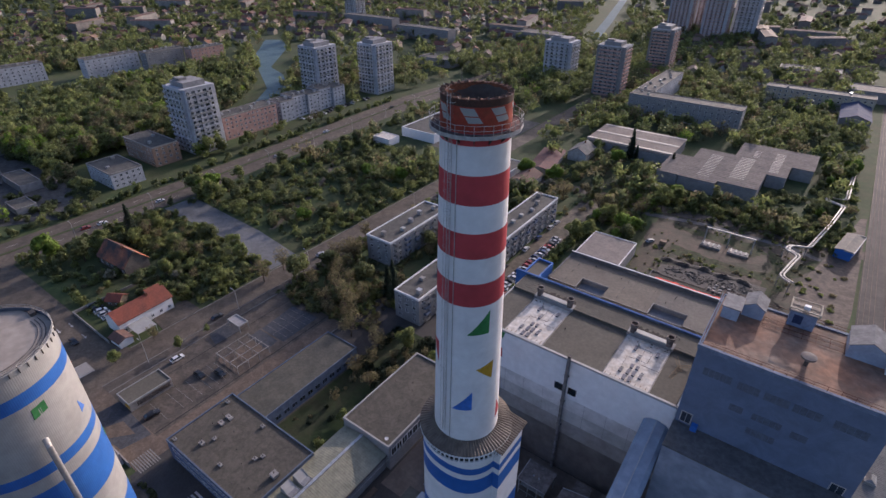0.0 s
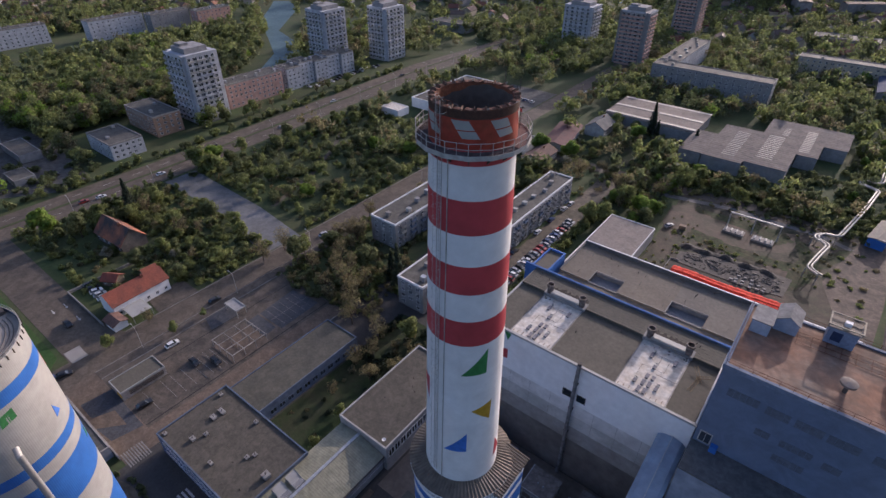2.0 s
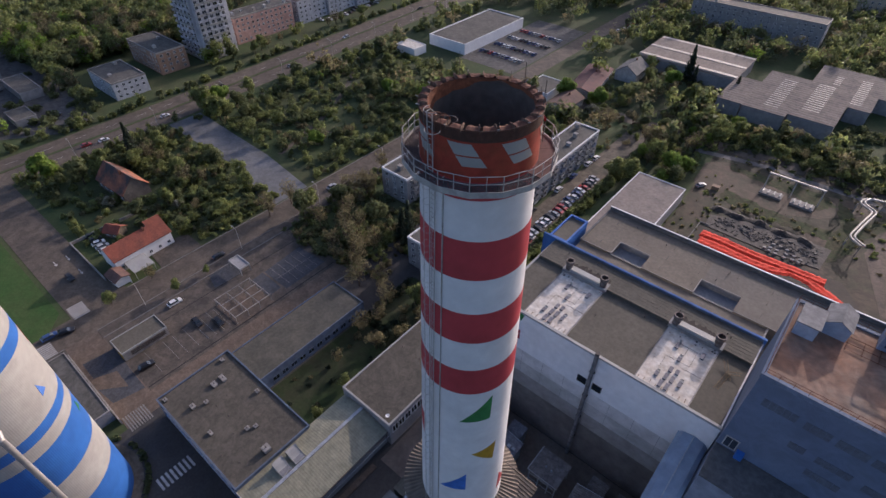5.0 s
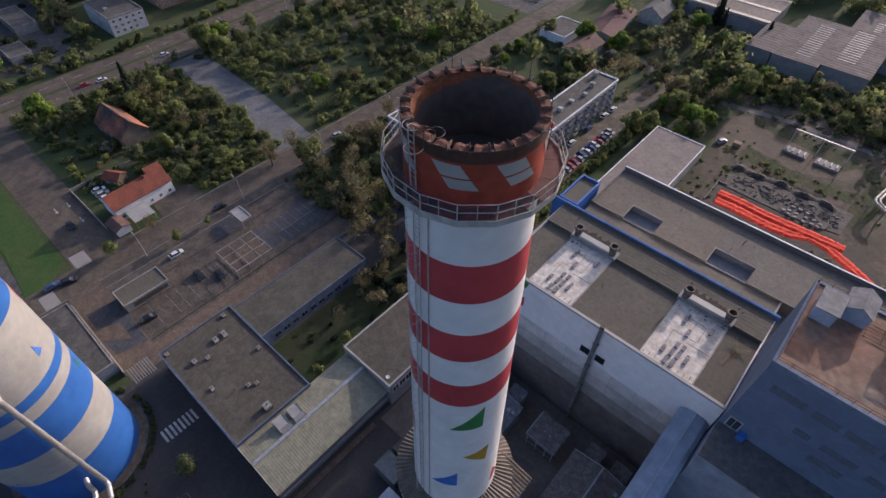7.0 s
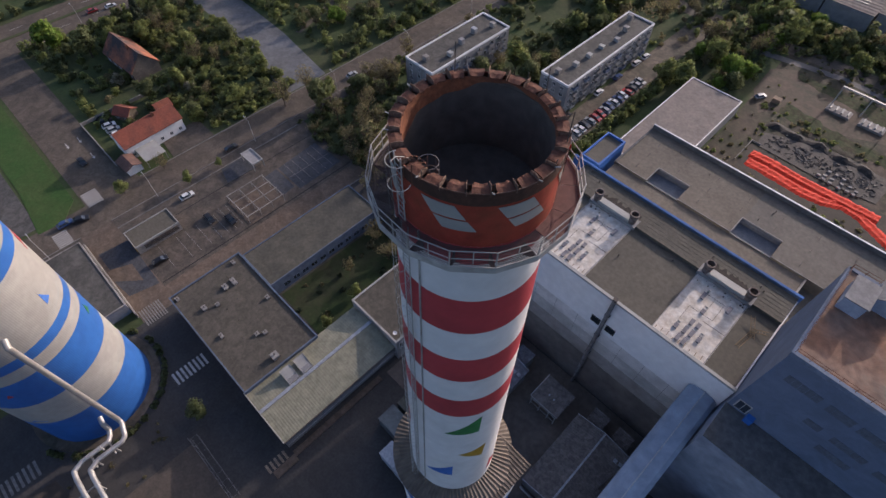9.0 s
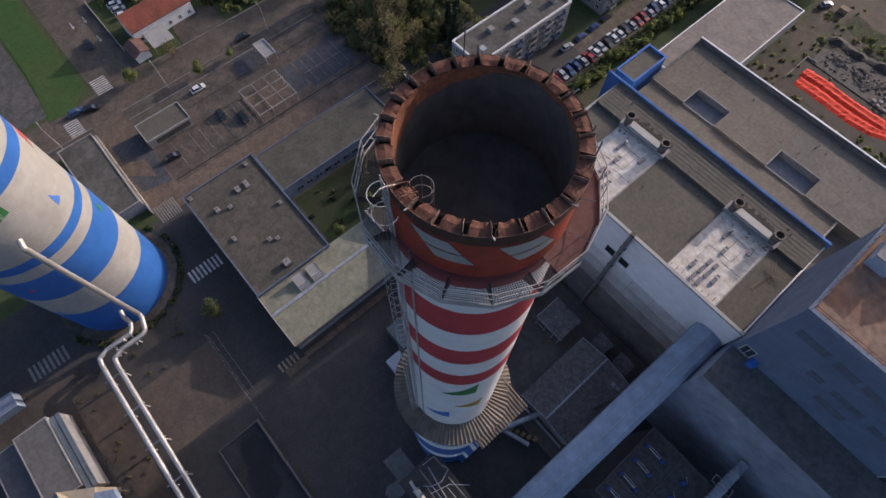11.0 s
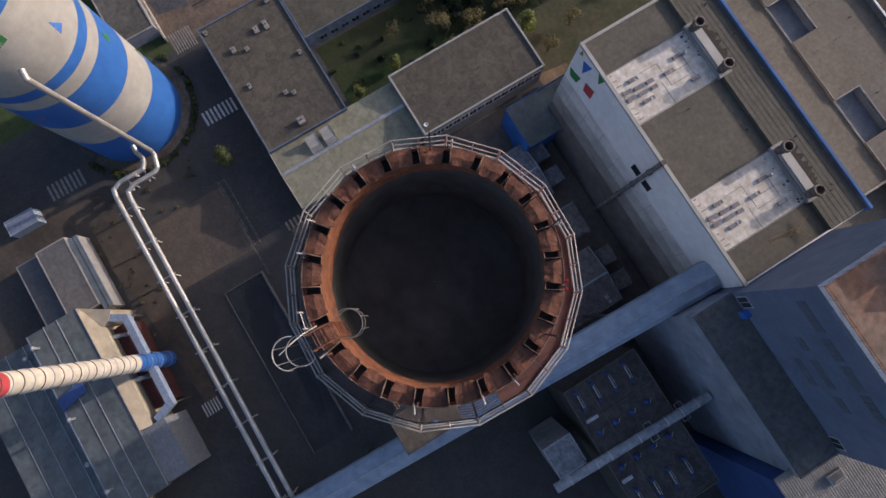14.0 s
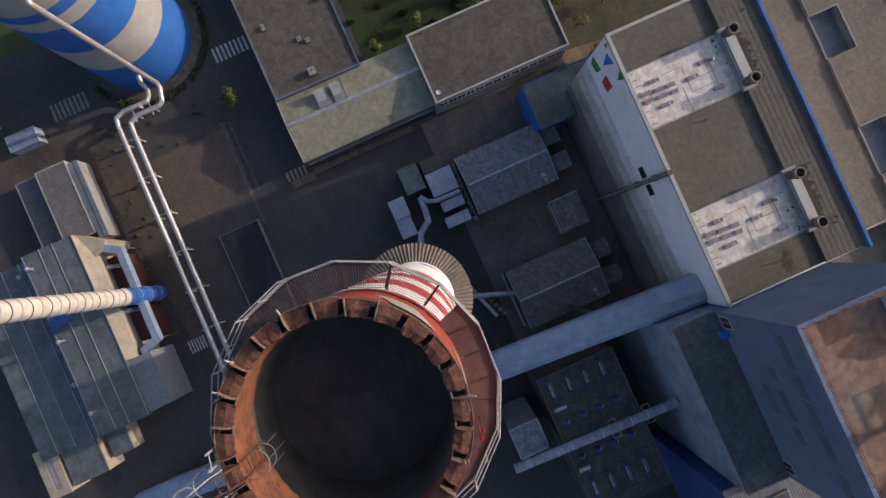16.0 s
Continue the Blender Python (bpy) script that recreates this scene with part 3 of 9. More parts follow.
# metal-roofed shed
shed = thing("metal_shed", (-75, 50.6, 0), "long shed with pale ribbed metal roof and skylights", "building")
part("wall", Shape().box(-6.9, -15.5, -0.2, 7.1, 15.5, 5.0), GREYWALL, shed)
part("roof", ribbed(-7.3, -15.7, 6.1, -0.6, 15.6, 7.3, 0.6, 0.015), SHEETROOF, shed)
part("roof", ribbed(-0.6, -15.7, 7.3, 7.6, 15.6, 5.4, 0.6, 0.015), SHEETROOF, shed)
part("ridge", Shape().box(-1.0, -15.7, 7.27, -0.2, 15.6, 7.45), GALV, shed)
part("gable", Shape().add([(-7.2, -15.5, 4.9), (7.5, -15.5, 4.9), (7.5, -15.5, 5.3), (-0.6, -15.5, 7.2), (-7.2, -15.5, 6.0), (-7.2, -15.3, 4.9), (7.5, -15.3, 4.9), (7.5, -15.3, 5.3), (-0.6, -15.3, 7.2), (-7.2, -15.3, 6.0)], ((0, 1, 2, 3, 4), (9, 8, 7, 6, 5), (0, 5, 6, 1), (1, 6, 7, 2), (2, 7, 8, 3), (3, 8, 9, 4), (4, 9, 5, 0))), GREYWALL, shed)
part("gutter", Shape().box(7.6, -15.7, 5.15, 7.85, 15.6, 5.4), DARKSTEEL, shed)
for y in (44.5, 48.2):
    yy, prof = y - 50.6, [(-1.15, 7.0), (-1.2, 7.5), (-2.6, 7.55), (-3.0, 7.75), (-3.6, 8.15), (-4.3, 8.45), (-4.9, 8.5), (-5.0, 6.3)]
    n = len(prof)
    sk = part("skylight", Shape().add([(px, yy + q, pz) for q in (-1.3, 1.3) for px, pz in prof], [tuple(range(n)), tuple(range(2 * n - 1, n - 1, -1))] + [(i, n + i, n + (i + 1) % n, (i + 1) % n) for i in range(n)]), SILOWHITE, shed, "white cowl-shaped skylight")
    for q in (-1.36, 1.3):
        m = len(prof) - 1
        p = [(px, yy + q + g, pz + dz) for g in (0, 0.06) for dz in (0, 0.14) for px, pz in prof[1:]]
        f = [(i, i + 1, m + i + 1, m + i) for i in range(m - 1)] + [(3 * m + i, 3 * m + i + 1, 2 * m + i + 1, 2 * m + i) for i in range(m - 1)] + [(m + i, m + i + 1, 3 * m + i + 1, 3 * m + i) for i in range(m - 1)]
        part("cheek", Shape().add(p, f), SILOWHITE, sk)
    part("glazing", Shape().box(-2.5, yy - 1.1, 7.56, -1.3, yy + 1.1, 7.6), SKYGLASS, sk)
for (xa, za), (xb, zb) in (((-7.3, 6.2), (-0.6, 7.4)), ((-0.6, 7.4), (7.6, 5.5))):
    part("verge_trim", Shape().tube((xa, -15.75, za), (xb, -15.75, zb), 0.11, 6), SILOWHITE, shed)
part("eaves_rail", Shape().tube((8.3, -15.2, 4.6), (8.3, 15.4, 4.6), 0.06, 6), GALV, shed)
# blue link
LINKROOF = mat("grey_green_link_roof", (0.128, 0.136, 0.128), (0.098, 0.104, 0.100), big=0.2, fine=0.9, bump=0.08)
link = thing("blue_link_building", (-57.4, 92.2, 0), "bright blue clad link building with a grey-green sheet roof", "building")
part("wall", Shape().prism([(-5.0, -7.6), (4.9, -8.2), (4.9, 0.3), (-0.7, 0.3), (-0.7, 9.0), (-4.2, 9.0)], -0.2, 9.2), BLUEWALL, link)
part("roof", ribbed(-4.9, -7.9, 9.35, 5.3, 0.35, 9.75, 0.55, 0.05), LINKROOF, link)
part("side_roof", ribbed(-4.6, 0.36, 9.3, -0.5, 8.9, 9.45, 0.55, 0.05), LINKROOF, link)
part("fascia", Shape().box(-5.1, -8.0, 8.9, -4.9, 8.9, 9.5), BLUEEDGE, link)

# ---- white boiler hall ----
WX0, WX1, WY = -58.0, -9.9, 92.6
hall = thing("boiler_hall", (-34, 118, 0), "long white boiler hall with flat grey roof and blue trim", "building")


def wpart(name, s, mats, root, label="", smooth=False):
    """A part whose shape is given in the world's axes."""
    o = root.location
    s.v = [(x - o.x, y - o.y, z - o.z) for x, y, z in s.v]
    return part(name, s, mats, root, label, smooth)


wpart("wall", Shape().box(WX0, WY, 25.2, WX1, 117.6, 36.6), WHITEWALL, hall)
# panel rows get darker step by step down to the plinth
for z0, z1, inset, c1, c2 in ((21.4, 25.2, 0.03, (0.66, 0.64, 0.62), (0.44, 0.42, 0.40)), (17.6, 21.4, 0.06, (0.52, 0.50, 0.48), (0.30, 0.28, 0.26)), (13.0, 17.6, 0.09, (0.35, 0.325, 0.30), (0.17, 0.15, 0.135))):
    wpart("lower_wall", Shape().box(WX0 + inset, WY + inset, z0, WX1 - inset, 117.6, z1), mat("stepped_panel_%d" % z0, c1, c2, big=0.16, fine=0.6, bump=0.08, stain=1.2, grains=0.1), hall, "grey row of wall panels, darker in each lower row")
wpart("plinth", Shape().box(WX0 + 0.12, WY + 0.12, -0.3, WX1 - 0.12, 117.6, 13.0), mat("dark_plinth_wall", (0.190, 0.165, 0.150), (0.095, 0.082, 0.074), big=0.1, fine=0.5, bump=0.15, stain=0.9), hall, "dark foot of the wall")
for k in range(9):
    wpart("panel_joint", Shape().box(WX0 + 5.3 * (k + 0.6), WY + 0.02, 17.0, WX0 + 5.3 * (k + 0.6) + 0.07, WY + 0.06, 25.2), GREYWALL, hall)
wpart("roof", Shape().box(WX0 + 0.4, WY + 0.5, 36.3, WX1 - 0.3, 109.6, 36.64), ROOFGRAVEL, hall)
wpart("parapet", Shape().box(WX0 - 0.1, WY - 0.1, 36.4, WX1 + 0.1, WY + 0.5, 36.9).box(WX0 - 0.1, WY + 0.5, 36.4, WX0 + 0.4, 116.9, 36.9), SILOWHITE, hall)
wpart("upper_roof", Shape().box(WX0 + 0.3, 109.6, 36.4, WX1 - 0.3, 116.6, 37.35), ROOFGRAVEL, hall)
for k in range(24):
    wpart("roof_batten", Shape().box(WX0 + 1.2 + k * 1.95, 110.2 if not (-52 < WX0 + 1.2 + k * 1.95 < -40 or -27 < WX0 + 1.2 + k * 1.95 < -15) else 111.8, 37.3, WX0 + 1.25 + k * 1.95, 116.4, 37.40), ROOFTAR, hall)
for y in (110.4, 111.3, 112.2, 113.1, 114.0, 114.9, 115.8):
    for xa, xb in ((WX0 + 0.4, -51.6), (-40.2, -26.8), (-15.3, WX1 - 0.4)) if y < 112.7 else ((WX0 + 0.4, WX1 - 0.4),):
        wpart("roof_seam", Shape().box(xa, y, 37.3, xb, y + 0.05, 37.375), ROOFTAR, hall)
wpart("blue_edge", Shape().box(WX0 - 3, 116.6, 28.0, WX1 + 0.2, 117.1, 37.95), BLUEEDGE, hall, "blue painted roof edge")
RZ, RY0, RY1 = 29.2, 130.3, 147.0
WELLS = ((-48.3, -40.1), (-27.0, -17.7))
wpart("edge_upstand", Shape().box(WX0 + 0.3, 116.48, 37.3, WX1 - 0.3, 116.6, 37.8), DULLTRIM, hall, "faded blue-grey upstand before the roof edge")
wpart("rear_wall", Shape().box(WX0 + 1, 117.1, -0.3, WX1, RY1, 27.6).box(WX1, 117.1, -0.3, 14.0, RY1, 25.0), GREYWALL, hall)
wpart("rear_strip_roof", Shape().box(WX0 + 1.2, 117.1, 27.5, WX1 - 0.3, RY0, RZ - 0.5).box(WX1 + 0.1, 117.1, 24.9, 14.0, RY0, RZ - 2.8), REARROOF, hall)
wpart("strip_end_wall", Shape().box(WX1 - 0.3, 117.1, 24.9, WX1 + 0.1, RY0, RZ - 0.2), CONCRETE, hall)
rr = Shape().box(WX0 + 1.4, RY0 + 5.6, 25.0, 14.0, RY1, RZ)
for x0, x1 in ((WX0 + 1.4, WELLS[0][0]), (WELLS[0][1], WELLS[1][0]), (WELLS[1][1], 14.0)):
    rr.box(x0, RY0, 25.0, x1, RY0 + 5.6, RZ)
wpart("rear_roof", rr, REARROOF, hall)
wpart("roof_felt", Shape().box(-26.8, RY0 + 5.9, RZ - 0.01, 14.0, RY1 - 0.1, RZ + 0.006).box(-17.5, RY0 + 0.3, RZ - 0.01, 14.0, RY0 + 5.9, RZ + 0.006), mat("grey_roof_felt", (0.140, 0.126, 0.106), (0.108, 0.098, 0.085), big=0.1, fine=1.2, bump=0.2, stain=0.9), hall, "greyer newer roof felt")
for x0, x1 in ((WX0 + 1.4, WELLS[0][0]), (WELLS[0][1], WELLS[1][0]), (WELLS[1][1], 14.0)):
    wpart("roof_seam", Shape().box(x0, RY0, RZ - 0.02, x1, RY0 + 0.12, RZ + 0.1), GREYWALL, hall)
for x in (-52.4, -44.4, -36.4, -28.3, -20.4, -12.4, -4.4):
    for y in (133.0, 138.0, 142.5):
        if y > 136 or not any(a - 0.4 < x < b + 0.4 for a, b in WELLS):
            wpart("roof_slot", Shape().box(x - 0.08, y - 0.65, RZ - 0.05, x + 0.08, y + 0.65, RZ + 0.18), DARKSTEEL, hall)
wpart("rear_parapet", Shape().box(WX0 + 1, RY1, 24.9, 14.0, RY1 + 0.5, RZ + 1.0).box(WX0 + 0.9, RY0, 27.4, WX0 + 1.4, RY1, RZ + 0.25), ROOFDARK, hall)
wpart("rear_coping", Shape().box(WX0 + 0.9, RY1 + 0.22, RZ + 0.95, 14.0, RY1 + 0.6, RZ + 1.1), WHITEPAINT, hall)
for x0, x1 in WELLS:
    wpart("roof_light", Shape().box(x0, RY0 + 0.02, 27.6, x1, RY0 + 0.2, RZ - 0.2).box(x0 - 0.05, RY0 + 5.45, RZ - 0.1, x1 + 0.05, RY0 + 5.7, RZ + 0.14).box(x0 - 0.1, RY0 + 0.2, RZ - 0.1, x0 + 0.12, RY0 + 5.45, RZ + 0.14), GREYWALL, hall, "long sunken roof light")
    q = Shape().box(x0, RY0 + 0.2, 27.3, x1, RY0 + 5.5, 27.75).box(x0 + 0.1, RY0 + 5.3, 27.75, x1 - 0.1, RY0 + 5.58, RZ - 0.2)
    wpart("roof_light_glass", q, mat("dusty_wired_glass", (0.16, 0.172, 0.19), (0.12, 0.13, 0.145), rough=0.6), hall)
RNG = random.Random(11)
HATCHES = ((3.0, 3.0, 0.62, 1.0), (4.6, 3.4, 0.6, 1.5), (5.8, 3.5, 0.6, 1.5), (4.4, 1.3, 0.6, 1.5), (5.6, 1.3, 0.6, 1.5), (4.7, 5.6, 0.6, 1.3), (5.9, 5.7, 0.6, 1.1), (7.3, 3.2, 0.6, 1.0), (5.0, 8.9, 0.6, 0.9), (3.4, 12.0, 0.6, 1.6), (8.2, 12.5, 0.6, 1.6))
HATCHGREY = mat("grey_hatch_felt", (0.21, 0.20, 0.215), (0.15, 0.145, 0.155), big=0.8)
for x0, x1 in ((-51.0, -40.8), (-26.2, -15.9)):
    wpart("white_roof_panel", Shape().box(x0, 93.2, 36.5, x1, 109.5, 36.70), WHITEROOF, hall, "stained white roof membrane")
    for e in (x0, x1 - 0.2):
        wpart("panel_edge", Shape().box(e, 93.2, 36.6, e + 0.14, 109.5, 36.92), GREYWALL, hall)
    for u, v, fw, fd in HATCHES:
        u, v = x0 + u, 93.2 + v
        wpart("roof_hatch", Shape().box(u - fw / 2, v - fd / 2, 36.68, u + fw / 2, v + fd / 2, 36.96).box(u - fw / 2 - 0.06, v - fd / 2 - 0.06, 36.96, u + fw / 2 + 0.06, v + fd / 2 + 0.06, 37.02), HATCHGREY, hall, "low grey roof hatch")
    for u, v in ((7.3, 4.5), (5.0, 10.0), (3.0, 3.9)):
        u, v = x0 + u, 93.2 + v
        s = Shape().box(u - 0.35, v - 0.4, 36.69, u + 0.35, v - 0.33, 36.84).box(u - 0.35, v + 0.33, 36.69, u + 0.35, v + 0.4, 36.84)
        s.box(u - 0.35, v - 0.33, 36.69, u - 0.28, v + 0.33, 36.84).box(u + 0.28, v - 0.33, 36.69, u + 0.35, v + 0.33, 36.84)
        wpart("roof_kerb", s, SILOWHITE, hall, "open white upstand frame")
    for ua, va, ub, vb in ((5.9, 7.3, 10.2, 7.36), (3.4, 12.9, 8.3, 12.96), (7.1, 8.5, 7.16, 12.8), (5.3, 9.0, 5.36, 12.8), (5.3, 8.5, 7.2, 8.56), (2.6, 5.0, 2.66, 8.4), (2.6, 8.4, 4.4, 8.46)):
        wpart("membrane_seam", Shape().box(x0 + ua, 93.2 + va, 36.68, x0 + ub, 93.2 + vb, 36.725), DARKSTEEL, hall)
    s = Shape()
    for k in range(9):
        v = 93.45
        s.box(x0 + 0.5 + k * 1.1, v, 36.69, x0 + 0.62 + k * 1.1, v + 0.5 + 0.25 * (k % 3), 36.76)
    wpart("edge_cleats", s, mat("rusty_cleat", (0.24, 0.17, 0.10), (0.14, 0.09, 0.06)), hall, "rust-stained cleats along the roof edge")
    wpart("vent_pot", Shape().rings(x0 + 3.6, 93.2 + 13.3, ((0.24, 36.68), (0.24, 37.3), (0.34, 37.34), (0.05, 37.6)), 12), SILOWHITE, hall, "small white vent pot", True)
    # steam drum between two cowls
    cx = (x0 + x1) / 2
    drum = thing("air_duct", (cx, 110.2, 37.4), "white boxed air duct between two dark cowls on the hall roof", "air duct", "roof ducts")
    wpart("duct_body", Shape().box(cx - 3.7, 109.2, 37.3, cx + 3.7, 111.0, 37.85).box(cx - 3.6, 109.4, 37.85, cx + 3.6, 110.8, 38.0), SILOWHITE, drum)
    for e in (-4.2, 4.2):
        wpart("cowl", Shape().rings(cx + e, 110.0, ((0.75, 37.0), (0.75, 39.0), (0.95, 39.1), (0.95, 39.9), (0.7, 39.9), (0.7, 38.6)), 20), mat("stained_cowl_steel", (0.20, 0.17, 0.15), (0.085, 0.062, 0.050), big=1.0, fine=3.0), drum, "stained rusty steel cowl", True)
    wpart("base_frame", Shape().box(cx - 5.4, 109.0, 36.6, cx + 5.4, 111.4, 37.4), GREYWALL, drum)
    n = 26
    edge = [(cx - 4.9 + 9.9 * k / n, 111.4) for k in range(n + 1)] + [(cx + 5.0 - 9.9 * k / n, 112.5 + RNG.uniform(-0.5, 0.7)) for k in range(n + 1)]
    wpart("soot_deposit", Shape().prism(edge, 37.3, 37.39), mat("roof_soot", (0.040, 0.032, 0.026), (0.026, 0.022, 0.019), big=1.2, fine=4.0, bump=0.6), drum, "dark soot lying beside the cowls")
    s = Shape()
    for k in range(16):
        r = RNG.uniform(0.06, 0.2)
        s.box(-r, -r, 0, r, r * 0.7, r * 0.5, m=pose(cx + RNG.uniform(-5.4, 5.4), RNG.uniform(107.5, 109.3), 36.7, 0, 0, RNG.uniform(0, 90)))
    wpart("roof_debris", s, mat("roof_debris", (0.20, 0.15, 0.11), (0.09, 0.07, 0.06), island=0.5), drum, "rusty debris below the cowls")
LADDERS = mat("rusty_yellow_steel", (0.30, 0.225, 0.12), (0.16, 0.11, 0.07), big=1.2, fine=4.0)


def roof_ladder(at, length):
    r = thing("ladder", at.to_translation(), "bent rusty ladder lying on the hall roof", "ladder", "ladders on the hall roof")
    r.matrix_basis = at
    for u in (-0.35, 0.35):
        part("ladder_rail", Shape().tube((0, u, 0.06), (length, u, 0.06), 0.045, 6), LADDERS, r)
    for k in range(int(length / 0.45)):
        part("rung", Shape().tube((0.3 + k * 0.45, -0.35, 0.06), (0.3 + k * 0.45, 0.35, 0.06), 0.028, 5), LADDERS, r)


for at, length in ((pose(-13.6, 100.2, 36.66, 0, 0, 82), 5.2), (pose(-12.4, 103.5, 36.66, 0, -9, 118), 4.4), (pose(-13.2, 105.0, 36.66, 0, -14, 20), 2.6)):
    roof_ladder(at, length)
# wall pipe with window pair
vp = thing("vent_stack", (-33.5, 92.0, 0), "slim dark steel vent stack on the white wall", "vent pipe")
part("pipe", Shape().tube((0, 0, 0), (0, 0, 38.4), 0.42, 14), mat("grimy_pipe", (0.20, 0.19, 0.185), (0.10, 0.092, 0.088), big=0.6), vp, smooth=True)
part("collar", Shape().rings(0, 0, ((0.32, 37.8), (0.45, 37.9), (0.45, 38.5), (0.32, 38.5)), 14), DARKSTEEL, vp)
for z in (8, 16, 24, 32):
    part("bracket", Shape().box(-0.55, -0.1, z, 0.55, 0.6, z + 0.18), DARKSTEEL, vp)
for x in (-35.2, -31.8):
    wpart("window", Shape().box(x - 1.05, WY - 0.06, 26.6, x + 1.05, WY + 0.1, 28.7).box(x - 0.9, WY - 0.075, 26.75, x + 0.9, WY + 0.1, 28.55, 1), [DARKSTEEL, GLASS], hall)
for k, (x, z, m, pts) in enumerate(((-55.8, 34.4, BLUEP, ((0, 0), (1.0, -3.1), (2.3, 0.9))), (-51.0, 33.9, GREENP, ((0, 0), (0.7, 2.3), (-1.1, 2.5))), (-52.9, 28.0, REDPAINT, ((0, 0), (2.2, 0.3), (2.1, 3.2), (-0.3, 2.6))), (-57.5, 29.0, GREENP, ((0, 0), (0.6, -2.0), (2.6, -1.6), (3.0, 0.8))), (-57.2, 34.6, YELLOWP, ((0, 0), (0.9, 0.4), (0.3, 1.8))))):
    p = [(x + a, WY - 0.03, z + b) for a, b in pts] + [(x + a, WY + 0.02, z + b) for a, b in pts]
    n = len(pts)
    wpart("painted_shape", Shape().add(p, [tuple(range(n)), tuple(range(n, 2 * n))[::-1]] + [(i, n + i, n + (i + 1) % n, (i + 1) % n) for i in range(n)]), m, hall)
# blue corner tower behind the hall
flat_building("blue_stair_tower", "blue clad stair tower with a grey roof", -63.2, 124.6, -58.2, 135.6, 31.2, BLUEWALL, ROOFGRAVEL, 0.6, BLUEWALL, 0.35)
# hall end annex seen as pale flat roof
pink = flat_building("flat_store", "low store with a pale pinkish felt roof", -70.3, 158.5, -52.0, 207.8, 6.0, GREYWALL, mat("pink_felt_roof", (0.235, 0.198, 0.170), (0.150, 0.130, 0.116), big=0.15, fine=1.0, bump=0.2, stain=0.9), 0.25, WHITEPAINT, 0.25)

# ---- tall blue bunker building ----
bl = thing("bunker_building", (15, 102, 0), "tall blue-grey clad bunker building with a rust-stained roof", "building")
BX0, BX1, BY0, BY1, BZ = -9.7, 20.0, 90.9, 110.5, 55.4
wpart("wall", Shape().box(BX0, BY0, -0.3, BX1, BY1, BZ - 0.9), SLATEBLUE, bl)
wpart("roof", Shape().box(BX0 + 0.5, BY0 + 0.5, BZ - 1.0, BX1 - 0.5, BY1 - 0.5, BZ - 0.55), ORANGEROOF, bl)
wpart("parapet", Shape().box(BX0 - 0.15, BY0 - 0.15, BZ - 1.2, BX1 + 0.1, BY0 + 0.45, BZ - 0.3).box(BX0 - 0.15, BY0 + 0.45, BZ - 1.2, BX0 + 0.45, BY1, BZ - 0.3).box(BX0, BY1 - 0.45, BZ - 1.2, BX1, BY1 + 0.1, BZ - 0.3), mat("pale_blue_trim", (0.165, 0.205, 0.275), (0.125, 0.150, 0.205)), bl)
s = Shape()
for (ax, ay), (bx, by) in (((BX0 + 0.2, BY0 + 0.2), (BX1, BY0 + 0.2)), ((BX0 + 0.2, BY0 + 0.2), (BX0 + 0.2, BY1 - 0.2)), ((BX0 + 0.2, BY1 - 0.2), (BX1, BY1 - 0.2))):
    n = int(max(abs(bx - ax), abs(by - ay)) / 1.9)
    for k in range(n + 1):
        x, y = ax + (bx - ax) * k / n, ay + (by - ay) * k / n
        s.tube((x, y, BZ - 0.4), (x, y, BZ + 0.75), 0.035, 5)
    for z in (0.2, 0.75):
        s.tube((ax, ay, BZ + z), (bx, by, BZ + z), 0.035, 5)
wpart("roof_railing", s, RUST, bl, "rusty tube railing round the roof")


CABINROOF = mat("grey_cabin_roof", (0.225, 0.220, 0.215), (0.165, 0.160, 0.158), big=0.5, fine=1.5)


def penthouse(x0, y0, x1, y1, h, m, ridge=0.0):
    r = thing("roof_cabin", ((x0 + x1) / 2, (y0 + y1) / 2, BZ - 0.56), "pale blue roof cabin on the bunker roof", "roof cabin", "bunker roof cabins")
    z = BZ - 0.55
    wpart("wall", Shape().box(x0, y0, z, x1, y1, z + h), m, r)
    if ridge:
        cx = (x0 + x1) / 2
        s = Shape()
        for a, b in ((x0 - 0.2, cx), (x1 + 0.2, cx)):
            s.add([(a, y0 - 0.2, z + h - 0.1), (a, y1 + 0.2, z + h - 0.1), (b, y1 + 0.2, z + h + ridge), (b, y0 - 0.2, z + h + ridge), (a, y0 - 0.2, z + h + 0.02), (a, y1 + 0.2, z + h + 0.02), (b, y1 + 0.2, z + h + ridge + 0.12), (b, y0 - 0.2, z + h + ridge + 0.12)], ((0, 1, 2, 3), (7, 6, 5, 4), (0, 4, 5, 1), (1, 5, 6, 2), (2, 6, 7, 3), (3, 7, 4, 0)))
        wpart("roof", s, CABINROOF, r)
        wpart("gable", Shape().add([(x0, y0, z + h - 0.01), (x1, y0, z + h - 0.01), (cx, y0, z + h + ridge), (x0, y1, z + h - 0.01), (x1, y1, z + h - 0.01), (cx, y1, z + h + ridge)], ((0, 1, 2), (5, 4, 3))), m, r)
    else:
        wpart("roof", Shape().box(x0 - 0.2, y0 - 0.2, z + h, x1 + 0.2, y1 + 0.2, z + h + 0.18), CABINROOF, r)
    return r


